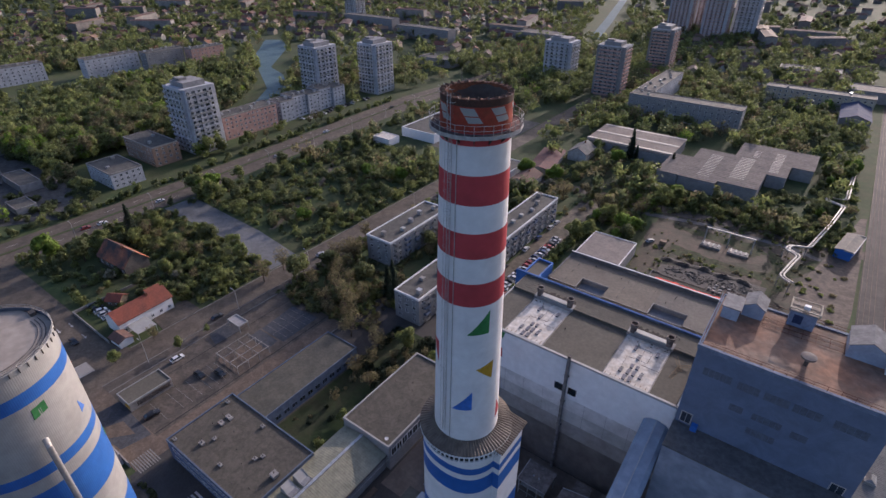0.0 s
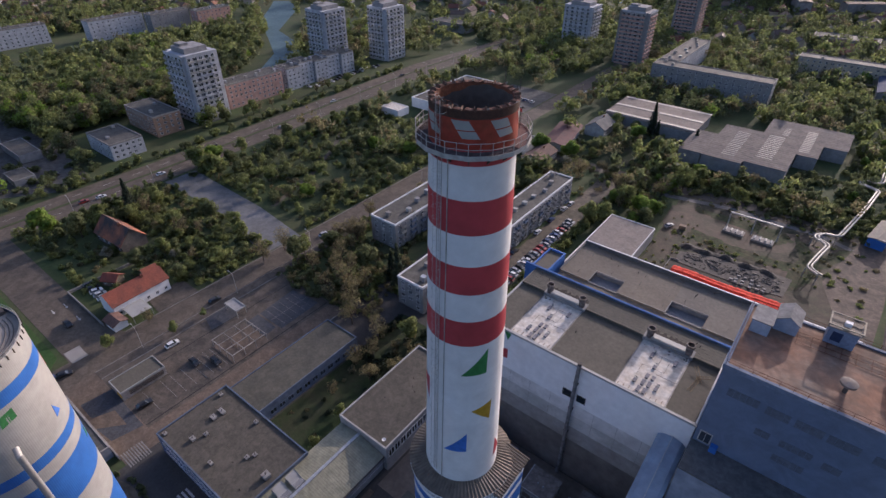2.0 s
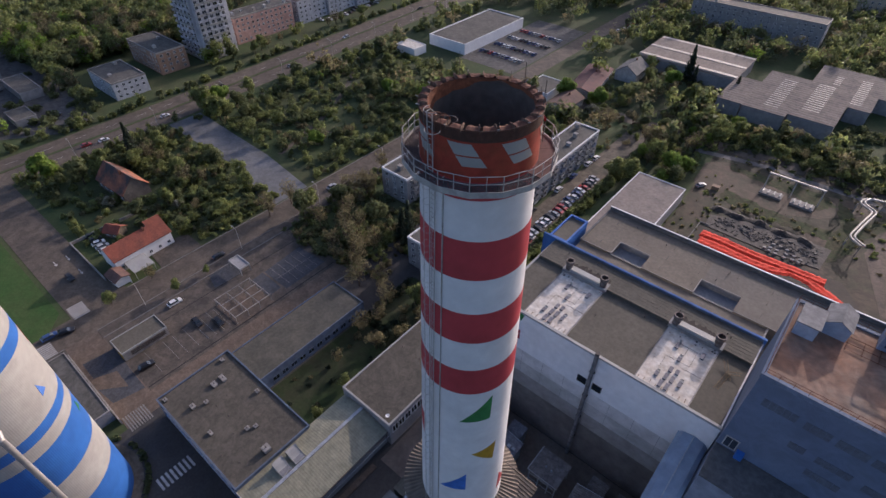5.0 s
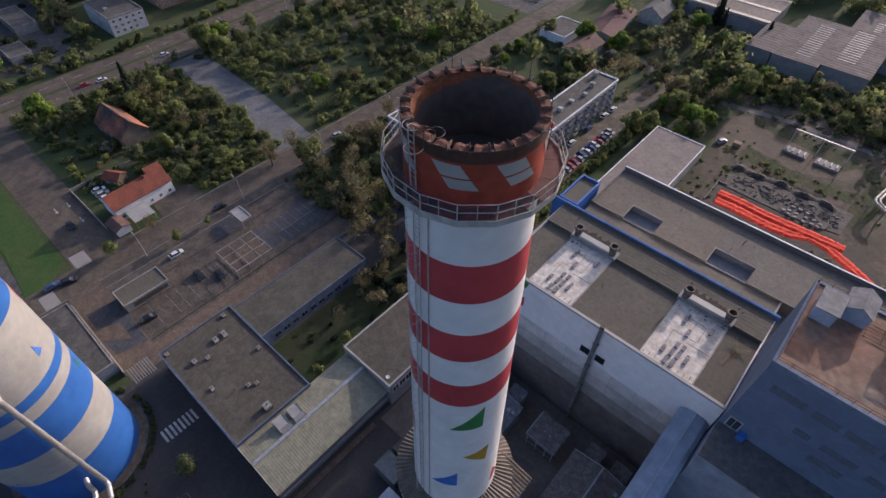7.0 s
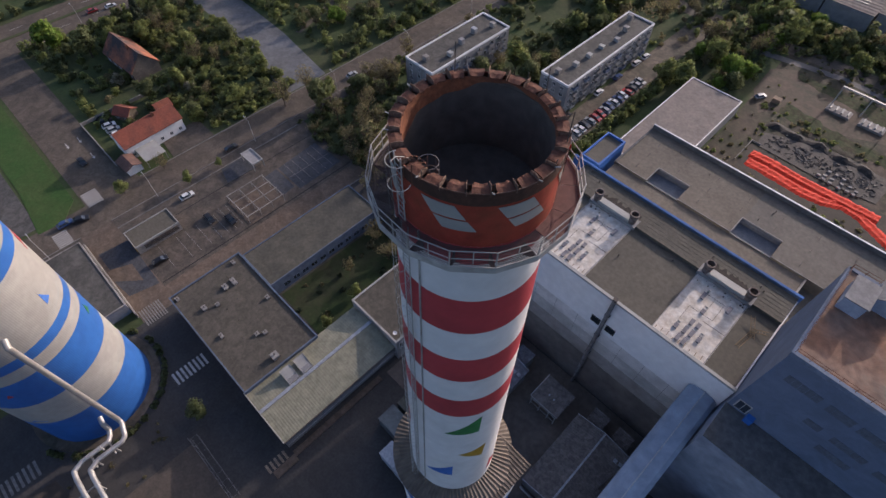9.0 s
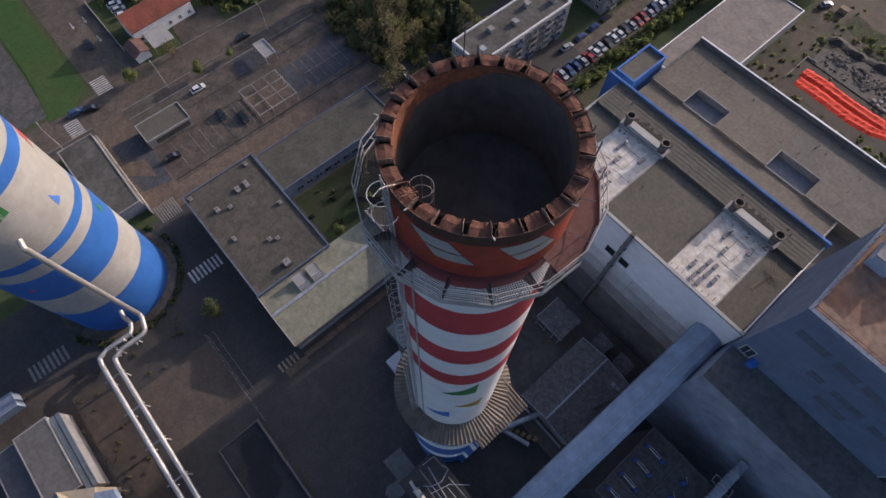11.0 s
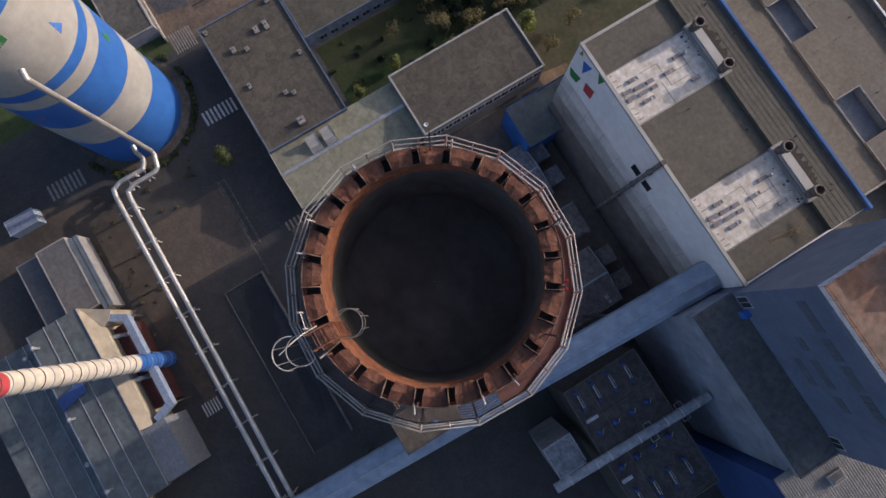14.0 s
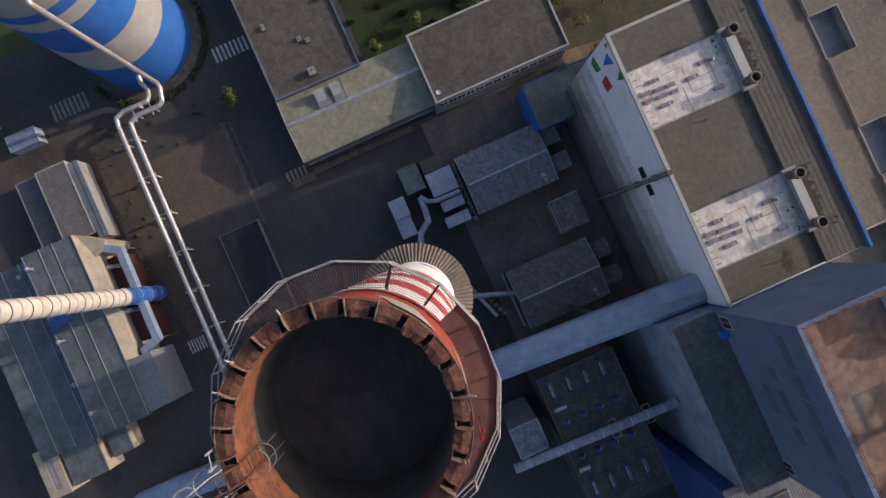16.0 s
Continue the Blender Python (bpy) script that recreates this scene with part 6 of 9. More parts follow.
for z in (1.4, 3.4):
    wpart("brace", Shape().box(-37.0, 80.45, z, -30.4, 80.55, z + 0.12), STEEL, tb)
fd = thing("flue_ducts", (-52, 57, 0), "white box ducts and bends beside the precipitator", "flue duct")
PALEDUCT = mat("pale_duct_sheet", (0.33, 0.36, 0.40), (0.25, 0.275, 0.31))
for x0, y0, x1, y1, h, m in ((-57.6, 52.7, -51.7, 57.0, 4.6, GREENSHEET), (-57.4, 58.0, -54.5, 63.5, 4.4, mat("olive_felt", (0.085, 0.085, 0.070))), (-54.0, 57.9, -51.4, 63.7, 5.0, PALEDUCT), (-51.2, 57.9, -48.8, 63.7, 5.0, PALEDUCT), (-47.0, 58.6, -45.0, 63.5, 5.0, PALEDUCT), (-43.5, 58.0, -41.3, 63.4, 5.0, PALEDUCT), (-51.8, 48.0, -47.6, 51.5, 5.0, PALEDUCT), (-47.4, 47.9, -43.2, 51.2, 4.4, PALEDUCT)):
    wpart("duct_box", Shape().box(x0, y0, 0, x1, y1, h - 0.3).box(x0 - 0.1, y0 - 0.1, h - 0.3, x1 + 0.1, y1 + 0.1, h), m, fd)
wpart("duct_pipe", Shape().path([(-47.8, 63.6, 5.2), (-47.9, 58, 5.2), (-48.6, 56.2, 4.8), (-50.2, 55.0, 4.2)], 0.5, 12), PALEDUCT, fd, smooth=True)
wpart("duct_pipe", Shape().path([(-50.2, 55.0, 4.0), (-47.3, 54.9, 4.2), (-44.6, 54.5, 4.4), (-42.9, 52.0, 4.4), (-40, 50.6, 4.2)], 0.7, 12), PALEDUCT, fd, smooth=True)
for k in range(7):
    wpart("cabinet", Shape().box(-53 + k * 1.9, 64.2, 0, -52 + k * 1.9, 65.0, 1.8 + (k % 3) * 0.5), GREYWALL, fd)
fan2 = thing("draught_fans", (-24, 60, 0), "pipework and fans beside the chimney foot", "fan")
wpart("fan_pipe", Shape().tube((-27, 52, 3), (-22, 66, 3), 0.6, 12).tube((-30, 56, 2), (-19, 60, 2), 0.5, 12), GALV, fan2, smooth=True)
for k in range(5):
    wpart("fan_box", Shape().box(-24 + k * 1.2, 59 + k * 0.6, 0, -23.2 + k * 1.2, 60 + k * 0.6, 1.4), mat("ochre_machine", (0.35, 0.25, 0.12)), fan2)
brown = thing("transfer_house", (-16.5, 36.5, 0), "transfer house with a ribbed brown roof under the gallery", "building")
wpart("wall", Shape().box(-20.0, 31.0, -0.2, -13.4, 42.0, 21.5), GREYWALL, brown)
wpart("roof", ribbed(-20.4, 30.6, 21.9, -13.0, 42.4, 21.7, 0.38, 0.11), BROWNSHEET, brown)
wpart("roof_vent", Shape().rings(-15.4, 37.6, ((0.6, 21.7), (0.6, 22.4), (0.4, 22.8), (0.05, 22.9)), 14), BLUEWALL, brown)
frm = thing("steam_silencer", (-24.5, 39.5, 0), "white pipe frame and silencer on a dark steel platform", "pipe frame")
SZ0 = 21.4
wpart("silencer", Shape().tube((-29.2, 37.2, SZ0), (-27.6, 37.1, SZ0), 0.30, 12).tube((-27.6, 37.1, SZ0), (-24.8, 37.0, SZ0), 0.55, 14).tube((-24.8, 37.0, SZ0), (-21.4, 36.8, SZ0), 0.28, 12), STACKWHITE, frm, "pale steam silencer pipe", smooth=True)
wpart("silencer_flange", Shape().tube((-27.7, 37.1, SZ0), (-27.5, 37.1, SZ0), 0.64, 14).tube((-24.9, 37.0, SZ0), (-24.7, 37.0, SZ0), 0.64, 14).tube((-26.3, 37.05, SZ0), (-26.2, 37.05, SZ0), 0.60, 14), GALV, frm, smooth=True)
wpart("platform_deck", Shape().box(-30.4, 35.4, 19.3, -20.1, 43.6, 19.45), DARKSTEEL, frm, "dark steel platform deck")
for x in (-30.2, -25.2, -20.4):
    for y in (35.6, 43.4):
        wpart("platform_leg", Shape().box(x - 0.15, y - 0.15, 0, x + 0.15, y + 0.15, 19.3), DARKSTEEL, frm)
for x in (-28.6, -23.4):
    wpart("pipe_support", Shape().box(x - 0.12, 36.9, 19.45, x + 0.12, 37.16, SZ0 - 0.2), DARKSTEEL, frm)
for a, b in (((-29.6, 39.6), (-21.6, 39.5)), ((-25.4, 42.6), (-20.6, 42.8)), ((-26.6, 38.8), (-20.6, 38.4)), ((-24.4, 41.4), (-20.6, 41.5)), ((-29.8, 40.4), (-29.6, 42.9)), ((-29.6, 42.9), (-27.0, 43.0))):
    wpart("frame_beam", Shape().tube((a[0], a[1], SZ0 - 0.2), (b[0], b[1], SZ0 - 0.2), 0.07, 6), STEEL, frm)
    for x, y in (a, b):
        wpart("frame_post", Shape().tube((x, y, 19.4), (x, y, SZ0 - 0.1), 0.06, 6), DARKSTEEL, frm)
wpart("bent_pipe", Shape().path([(-27.4, 43.2, SZ0), (-26.4, 43.4, SZ0 + 0.6), (-25.6, 41.2, SZ0 + 0.5), (-26.2, 39.4, SZ0), (-27.2, 38.4, SZ0 - 1.2)], 0.10, 6), GALV, frm)
wpart("bent_pipe", Shape().path([(-28.9, 41.0, SZ0), (-26.2, 40.6, SZ0 + 0.4), (-22.4, 40.1, SZ0)], 0.10, 6), GALV, frm)
wpart("bent_pipe", Shape().path([(-22.0, 44.6, SZ0 - 0.5), (-24.4, 42.0, SZ0), (-25.4, 38.6, SZ0 + 0.3)], 0.08, 6), GALV, frm)
cgm = mat("ochre_machine", (0.35, 0.25, 0.12))
skip = thing("ochre_skip", (-22.3, 34.2, 0), "open ochre steel cage on a tall frame beside the transfer house", "cage")
for x in (-1.3, 1.3):
    for y in (-1.1, 1.1):
        part("cage_post", Shape().box(x - 0.07, y - 0.07, 0, x + 0.07, y + 0.07, 22.0), cgm, skip)
for y in (-1.1, -0.55, 0.0, 0.55, 1.1):
    part("cage_bar", Shape().box(-1.23, y - 0.06, 21.9, 1.23, y + 0.06, 22.02), cgm, skip)
part("cage_bed", Shape().box(-1.3, -1.1, 18.6, 1.3, 1.1, 19.8), mat("ochre_bed", (0.16, 0.12, 0.07)), skip)
slab("concrete_pad", [(-36.7, 34.6), (-36.6, 39.0), (-30.7, 39.0), (-29.4, 36.0), (-28.9, 33.4), (-29.6, 31.4), (-31.4, 30.9), (-32.4, 32.2), (-32.0, 34.6)], 0.0, 0.07, mat("worn_pad", (0.17, 0.165, 0.155), (0.12, 0.115, 0.11), big=0.4), "worn grey concrete pad on the yard", "pad")
# cooler platform
DIMBLUE = mat("dull_blue_enamel", (0.050, 0.090, 0.260), (0.040, 0.065, 0.170), big=0.8, fine=2.0, grains=0.2)
tk = thing("cooler_platform", (7, 68.5, 0), "dark platform with rows of blue cooler units", "platform")
wpart("platform", Shape().box(-7.0, 60.7, -0.2, 21.0, 76.5, 19.6), mat("dark_wall", (0.086, 0.080, 0.076), (0.052, 0.050, 0.048), big=0.25, stain=0.9, spots=0.3), tk)
kerb_m = mat("weathered_kerb_steel", (0.165, 0.150, 0.125), (0.100, 0.090, 0.080), big=0.8)
for x0, y0, x1, y1 in ((-7.1, 60.6, 21.1, 60.72), (-7.1, 76.48, 21.1, 76.6), (-7.1, 60.72, -6.98, 76.48), (20.98, 60.72, 21.1, 76.48), (-0.3, 60.72, -0.2, 76.48), (6.9, 60.72, 7.0, 76.48), (-7.0, 65.1, 6.9, 65.2), (7.0, 65.1, 20.98, 65.2)):
    wpart("kerb", Shape().box(x0, y0, 19.6, x1, y1, 19.82 if y1 - y0 > 1 or x1 - x0 > 20 else 19.72), kerb_m, tk)
for x, y in [(x, 62.5 + k * 3.5) for x in (-5.9, 14.2) for k in range(4)]:
    u = wpart("cooler_unit", Shape().rings(x, y, ((0.36, 19.6), (0.36, 20.4), (0.26, 20.7), (0.05, 20.8)), 12), DIMBLUE, tk, "blue cooler unit with a white pipe", True)
    part("cooler_pipe", Shape().tube((x - 7 + 0.5, y - 68.5, 20.2), (x - 7 + 3.0, y - 68.6, 20.2), 0.13, 8), GALV, u)
    part("cooler_pipe", Shape().path([(x - 7 + 0.3, y - 68.2, 20.3), (x - 7 + 1.6, y - 68.15, 20.5), (x - 7 + 3.2, y - 68.3, 20.3)], 0.05, 5), STEEL, u)
    wpart("cooler_unit", Shape().rings(x + 3.4, y - 0.1, ((0.36, 19.6), (0.36, 20.2), (0.24, 20.5), (0.05, 20.6)), 12), DIMBLUE, tk, "", True)
for x, y in [(x, 62.5 + k * 3.5) for x in (2.4, 9.5) for k in range(4)]:
    wpart("cooler_unit", Shape().rings(x, y, ((0.52, 19.6), (0.52, 20.1), (0.3, 20.4), (0.05, 20.5)), 12), DIMBLUE, tk, "", True)
    wpart("valve_arm", Shape().tube((x + 0.2, y + 0.3, 20.7), (x - 0.6, y + 0.9, 21.0), 0.05, 5), STEEL, tk)
wpart("control_box", Shape().box(11.4, 61.1, 19.6, 12.1, 63.3, 20.4), GALV, tk)
wpart("control_box", Shape().box(-0.8, 61.4, 19.6, -0.2, 63.9, 20.4), GALV, tk)
gp = thing("grey_flue", (6.5, 66, 0), "grey round flue on supports across the platform", "flue pipe")
wpart("flue_pipe", Shape().tube((5.7, 50.1, 21.8), (6.8, 83.0, 21.8), 0.85, 16), mat("flue_sheet", (0.30, 0.32, 0.35), (0.21, 0.225, 0.255), big=0.6, fine=1.5, spots=0.2), gp, smooth=True)
for y in (53.0, 58.6, 61.5, 67.6, 73.5, 76.8, 80.0):
    x = 5.7 + (y - 50.1) / 32.9 * 1.1
    wpart("flue_collar", Shape().tube((x, y, 21.8), (x + 0.01, y + 0.28, 21.8), 0.93, 16), GALV, gp, "galvanised joint collar", True)
for y in (69.5, 76.4):
    wpart("flue_step", Shape().box(4.6, y, 22.0, 8.2, y + 0.08, 22.08).box(4.6, y + 1.4, 22.0, 8.2, y + 1.48, 22.08).box(4.6, y + 0.08, 22.0, 4.68, y + 1.4, 22.08).box(8.12, y + 0.08, 22.0, 8.2, y + 1.4, 22.08), STEEL, gp, "light steel step frame over the flue")
for y in (58, 66, 74):
    wpart("flue_stand", Shape().box(6.2, y - 0.3, 0, 7.4, y + 0.3, 21.2), DARKSTEEL, gp)
flat_building("white_cabin", "pale cabin with a stained white roof", 0.4, 51.9, 6.6, 58.0, 17.0, GREYWALL, mat("dull_cabin_roof", (0.26, 0.27, 0.29), (0.15, 0.155, 0.165), big=0.6, fine=2.0, stain=1.0, spots=0.3), 0.15, GALV, 0.2)
dn = thing("lower_bunker_block", (30, 95, 0), "bright blue lower block with a ribbed pale roof and roof domes", "building")
wpart("wall", Shape().box(20.1, 81.0, -0.2, 48, 128, 33.0), mat("deep_blue_cladding", (0.042, 0.078, 0.225), (0.034, 0.060, 0.175), grains=0.06), dn)
wpart("roof", ribbed(18.4, 80.2, 33.4, 48.3, 128.2, 33.4, 0.45, 0.06, along="x"), mat("pale_ribbed_roof", (0.24, 0.23, 0.21), (0.19, 0.185, 0.17)), dn)
for y in (87.5, 98.0, 108.5):
    dome = wpart("roof_dome", Shape().box(22.2, y, 33.4, 24.0, y + 2.6, 34.1), SILOWHITE, dn, "white roof dome")
    part("dome_glass", Shape().add([(22.3 - 30, y + 0.1 - 95, 34.1), (23.9 - 30, y + 0.1 - 95, 34.1), (23.9 - 30, y + 2.5 - 95, 34.1), (22.3 - 30, y + 2.5 - 95, 34.1), (23.1 - 30, y + 0.5 - 95, 34.6), (23.1 - 30, y + 2.1 - 95, 34.6)], ((0, 1, 4), (1, 2, 5, 4), (2, 3, 5), (3, 0, 4, 5))), SKYGLASS, dome)
# pit with rails, fence and walls in the front yard
slab("ramp_pit", rect(-61.0, 9.6, -20.5, 19.0), 0.02, 0.058, mat("wet_ramp", (0.044, 0.044, 0.045), (0.032, 0.032, 0.033), big=0.15), "dark sunken ramp with puddles", "ramp")
for k, (px0, py0, prx, pry) in enumerate(((-55.6, 15.4, 4.8, 3.2), (-50.0, 13.6, 4.8, 3.4), (-44.0, 11.8, 5.0, 1.8), (-33.0, 15.8, 6.5, 1.6))):
    ring = [(px0 + prx * math.cos(i * 0.2618) * RNG.uniform(0.8, 1.0), py0 + pry * math.sin(i * 0.2618) * RNG.uniform(0.8, 1.0)) for i in range(24)]
    solid("puddle", Shape().prism(ring, 0.04, 0.064 + 0.004 * k), mat("wet_dark_puddle", (0.022, 0.022, 0.023), rough=0.4), "dark wet puddle on the sunken ramp", "puddle", kind="structure")
solid("pit_wall", Shape().box(-61.2, 9.42, 0, -20.2, 9.6, 0.5).box(-61.2, 19.0, 0, -20.2, 19.35, 1.1).box(-61.2, 9.6, 0, -61.0, 19.0, 0.5), mat("grimy_wall", (0.15, 0.145, 0.14), (0.10, 0.095, 0.09), big=0.5), "low concrete wall round the sunken ramp", "wall", kind="structure")
slab("dark_roof_pad", rect(-83.6, 2.0, -66.8, 20.3), 0.0, 0.11, mat("brown_deck", (0.098, 0.080, 0.063), (0.074, 0.062, 0.051), big=0.2), "brown concrete deck beside the pipe bridge", "deck")
fence = thing("wire_fence", (-75, 20.6, 0), "wire fence with steel posts along the yard", "fence")
cage = thing("gas_cage", (-75.5, 21.6, 0), "long low wire cage beside the brown deck", "cage")
for y in (20.9, 22.3):
    for k in range(9):
        wpart("cage_post", Shape().tube((-84 + k * 2.1, y, 0), (-84 + k * 2.1, y, 1.6), 0.03, 5), FENCEWIRE, cage)
    for z in (0.2, 0.9, 1.6):
        wpart("cage_rail", Shape().tube((-84, y, z), (-67.2, y, z), 0.018, 4), FENCEWIRE, cage)
for k in range(9):
    wpart("cage_rail", Shape().tube((-84 + k * 2.1, 20.9, 1.6), (-84 + k * 2.1, 22.3, 1.6), 0.018, 4), FENCEWIRE, cage)
for k in range(14):
    wpart("fence_post", Shape().tube((-84.5 + k * 1.9, 20.5, 0), (-84.5 + k * 1.9, 20.5, 2.0), 0.035, 5), FENCEWIRE, fence)
for z in (0.6, 1.3, 1.95):
    wpart("fence_wire", Shape().tube((-84.5, 20.5, z), (-59.8, 20.5, z), 0.018, 4), FENCEWIRE, fence)
solid("hall_steps", Shape().box(-66.0, 29.6, 0, -64.2, 35.2, 0.35).box(-66.6, 35.2, 0.0, -65.2, 60, 0.5), BRICKPAVE, "narrow paved strip along the shed", "steps", kind="structure")

# ---- roof details of the workshop ----
for x, y, w, d, h in ((-113.6, 36.4, 1.0, 0.8, 0.7), (-106.7, 39.8, 1.3, 1.0, 1.0), (-105.4, 42.6, 0.9, 0.9, 0.8), (-108.4, 46.6, 1.6, 1.1, 0.9), (-108.4, 49.0, 2.2, 1.0, 0.8), (-113.5, 52.0, 1.1, 0.8, 0.8), (-97.4, 38.8, 1.3, 0.7, 0.7), (-98.6, 52.4, 1.0, 0.8, 0.9), (-92.0, 45.0, 0.9, 0.9, 0.6), (-91.0, 46.6, 0.9, 0.9, 0.6), (-84.2, 44.8, 1.6, 1.6, 1.6)):
    v = thing("roof_vent", (x, y, 6.9), "small boxed roof vent on the workshop roof", "roof vent", "workshop roof vents")
    part("vent_box", Shape().box(-w / 2, -d / 2, 0, w / 2, d / 2, h * 0.7), GREYWALL, v)
    part("vent_lid", Shape().box(-w / 2 - 0.06, -d / 2 - 0.06, h * 0.7, w / 2 + 0.06, d / 2 + 0.06, h * 0.7 + 0.1), mat("grey_vent_lid", (0.26, 0.25, 0.235), (0.19, 0.18, 0.17), big=0.9), v)
    part("vent_neck", Shape().tube((0, 0, h * 0.7 + 0.1), (0, 0, h + 0.25), 0.14, 8), DARKSTEEL, v)
    part("vent_base", Shape().box(-w / 2 - 0.15, -d / 2 - 0.15, -0.05, w / 2 + 0.15, d / 2 + 0.15, 0.12), ROOFTAR, v)
for k in range(34):
    x, y = RNG.uniform(-114, -84), RNG.uniform(37, 53)
    if k > 10:
        x, y = RNG.uniform(-56, -12), RNG.choice((RNG.uniform(137, 146), RNG.uniform(113, 116), RNG.uniform(94, 108)))
    if k > 28:
        x, y = RNG.uniform(-81, -68), RNG.uniform(68, 96)
    z = 6.9 if k <= 10 else (29.2 if y > 120 else 37.35 if y > 109.6 else 36.64)
    z = 8.5 if k > 28 else z
    if 36 < z < 37 and (-51.5 < x < -40.4 or -26.6 < x < -15.5):
        continue
    d = thing("roof_drain", (x, y, z - 0.02), "short vent pipe on the flat roof", "vent pipe", "short roof pipes")
    part("pipe", Shape().tube((0, 0, 0), (0, 0, 0.6), 0.09, 6), DARKSTEEL, d)
    part("pipe_cap", Shape().tube((0, 0, 0.6), (0, 0, 0.7), 0.14, 6), DARKSTEEL, d)
dish = thing("roof_dish", (-68.4, 67.6, 8.5), "white dish aerial on the hall roof", "aerial")
part("dish", Shape().rings(0, 0, ((0.05, 0.75), (0.35, 0.85), (0.5, 1.05), (0.46, 1.05), (0.05, 0.8)), 14), WHITEPAINT, dish)
part("mast", Shape().tube((0, 0, 0), (0, 0, 0.8), 0.05, 6), STEEL, dish)

# ---- gate, kiosk and car park ----
ki = flat_building("car_park_kiosk", "flat-roofed car park kiosk with pale fascia", -146.4, 36.3, -139.4, 49.1, 3.3, CONCRETE, ROOFGRAVEL, 0.3, SILOWHITE, 0.16)
for k in range(3):
    wpart("louvre", Shape().box(-139.4, 38.4, 1.0 + k * 0.55, -139.25, 48.4, 1.35 + k * 0.55), DARKSTEEL, ki)
wpart("yellow_sign", Shape().box(-141.9, 36.1, 1.3, -139.5, 36.32, 2.2), YELLOWP, ki)
flat_building("gate_house", "long low gate house with a dull brown roof", -151.2, 17.0, -124.0, 26.4, 4.0, GREYWALL, ROOFTAR, 0.2, CONCRETE, 0.25)
solid("gate_wall", Shape().box(-152, 26.6, 0, -121.5, 26.95, 1.9), CONCRETE, "pale concrete wall beside the entrance drive", "wall", kind="structure")
pb = thing("ticket_box", (-147.4, 78.2, 0), "small open shelter with a pale frame roof", "shelter")
for x in (-3.2, 3.2):
    for y in (-1.7, 1.7):
        part("post", Shape().box(x - 0.1, y - 0.1, 0, x + 0.1, y + 0.1, 2.7), STEEL, pb)
part("roof_frame", Shape().box(-3.4, -1.9, 2.7, 3.4, -1.6, 3.1).box(-3.4, 1.6, 2.7, 3.4, 1.9, 3.1).box(-3.4, -1.6, 2.7, -3.1, 1.6, 3.1).box(3.1, -1.6, 2.7, 3.4, 1.6, 3.1), SILOWHITE, pb)
part("roof_sheet", Shape().box(-3.1, -1.6, 2.75, 3.1, 1.6, 2.85), GREYWALL, pb)
pg = thing("pergola", (-133, 70, 0), "bare steel pergola frame over the car park", "pergola")
for i in range(4):
    for j in range(4):
        part("post", Shape().box(-5.5 + i * 3.6 - 0.08, -6 + j * 4 - 0.08, 0, -5.5 + i * 3.6 + 0.08, -6 + j * 4 + 0.08, 2.9), CONCRETE, pg)
    part("beam", Shape().box(-5.5 + i * 3.6 - 0.1, -6.3, 2.9, -5.5 + i * 3.6 + 0.1, 6.3, 3.1), CONCRETE, pg)
    part("beam", Shape().box(-5.8, -6 + i * 4 - 0.1, 2.7, 5.6, -6 + i * 4 + 0.1, 2.9), CONCRETE, pg)
slab("pergola_floor", rect(-139, 63.5, -127, 76.5), 0.0, 0.11, BRICKPAVE, "pale slab under the pergola", "paving")



def make_car(name, label, paint):
    c = thing(name, (0, 0, 0), label, "car", "parked cars")
    s = Shape()
    prof = [(-2.15, 0.35), (2.12, 0.35), (2.15, 0.62), (2.05, 0.78), (1.15, 0.92), (-1.95, 0.95), (-2.15, 0.85)]
    n = len(prof)
    p = [(x, y, z) for y in (-0.86, 0.86) for x, z in prof]
    s.add(p, [tuple(range(n)), tuple(range(n, 2 * n))[::-1]] + [(i, n + i, n + (i + 1) % n, (i + 1) % n) for i in range(n)])
    part("body", s, paint, c)
    prof = [(1.2, 0.9), (0.45, 1.40), (-1.3, 1.43), (-1.95, 0.93)]
    p = [(x, y * (1 if z < 1 else 0.80), z) for y in (-0.80, 0.80) for x, z in prof]
    part("glasshouse", Shape().add(p, ((0, 1, 2, 3), (7, 6, 5, 4), (0, 4, 5, 1), (2, 6, 7, 3), (0, 3, 7, 4))), GLASS, c)
    part("roof_panel", Shape().box(-1.25, -0.62, 1.42, 0.42, 0.62, 1.47), paint, c)
    for x in (-1.3, 1.3):
        for y in (-0.80, 0.80):
            part("wheel", Shape().tube((x, y - 0.1, 0.32), (x, y + 0.1, 0.32), 0.32, 10), DARKSTEEL, c)
    for y in (-0.62, 0.62):
        part("headlight", Shape().box(2.06, y - 0.2, 0.6, 2.16, y + 0.2, 0.74), SKYGLASS, c)
        part("tail_light", Shape().box(-2.17, y - 0.18, 0.66, -2.1, y + 0.18, 0.84), REDPAINT, c)
    return c


PAINTS = {"white": (0.70, 0.70, 0.70), "black": (0.018, 0.018, 0.020), "silver": (0.36, 0.37, 0.38), "red": (0.34, 0.025, 0.025), "blue": (0.035, 0.070, 0.19)}
CARS = {k: make_car("car", k + " parked car on the asphalt", mat("car_paint_" + k, v, rough=0.3, bump=0.0, spec=0.6)) for k, v in PAINTS.items()}
USED = set()


def car(colour, x, y, rz):
    if colour in USED:
        return copy_thing(CARS[colour], pose(x, y, 0.07, 0, 0, rz))
    USED.add(colour)
    CARS[colour].matrix_basis = pose(x, y, 0.07, 0, 0, rz)


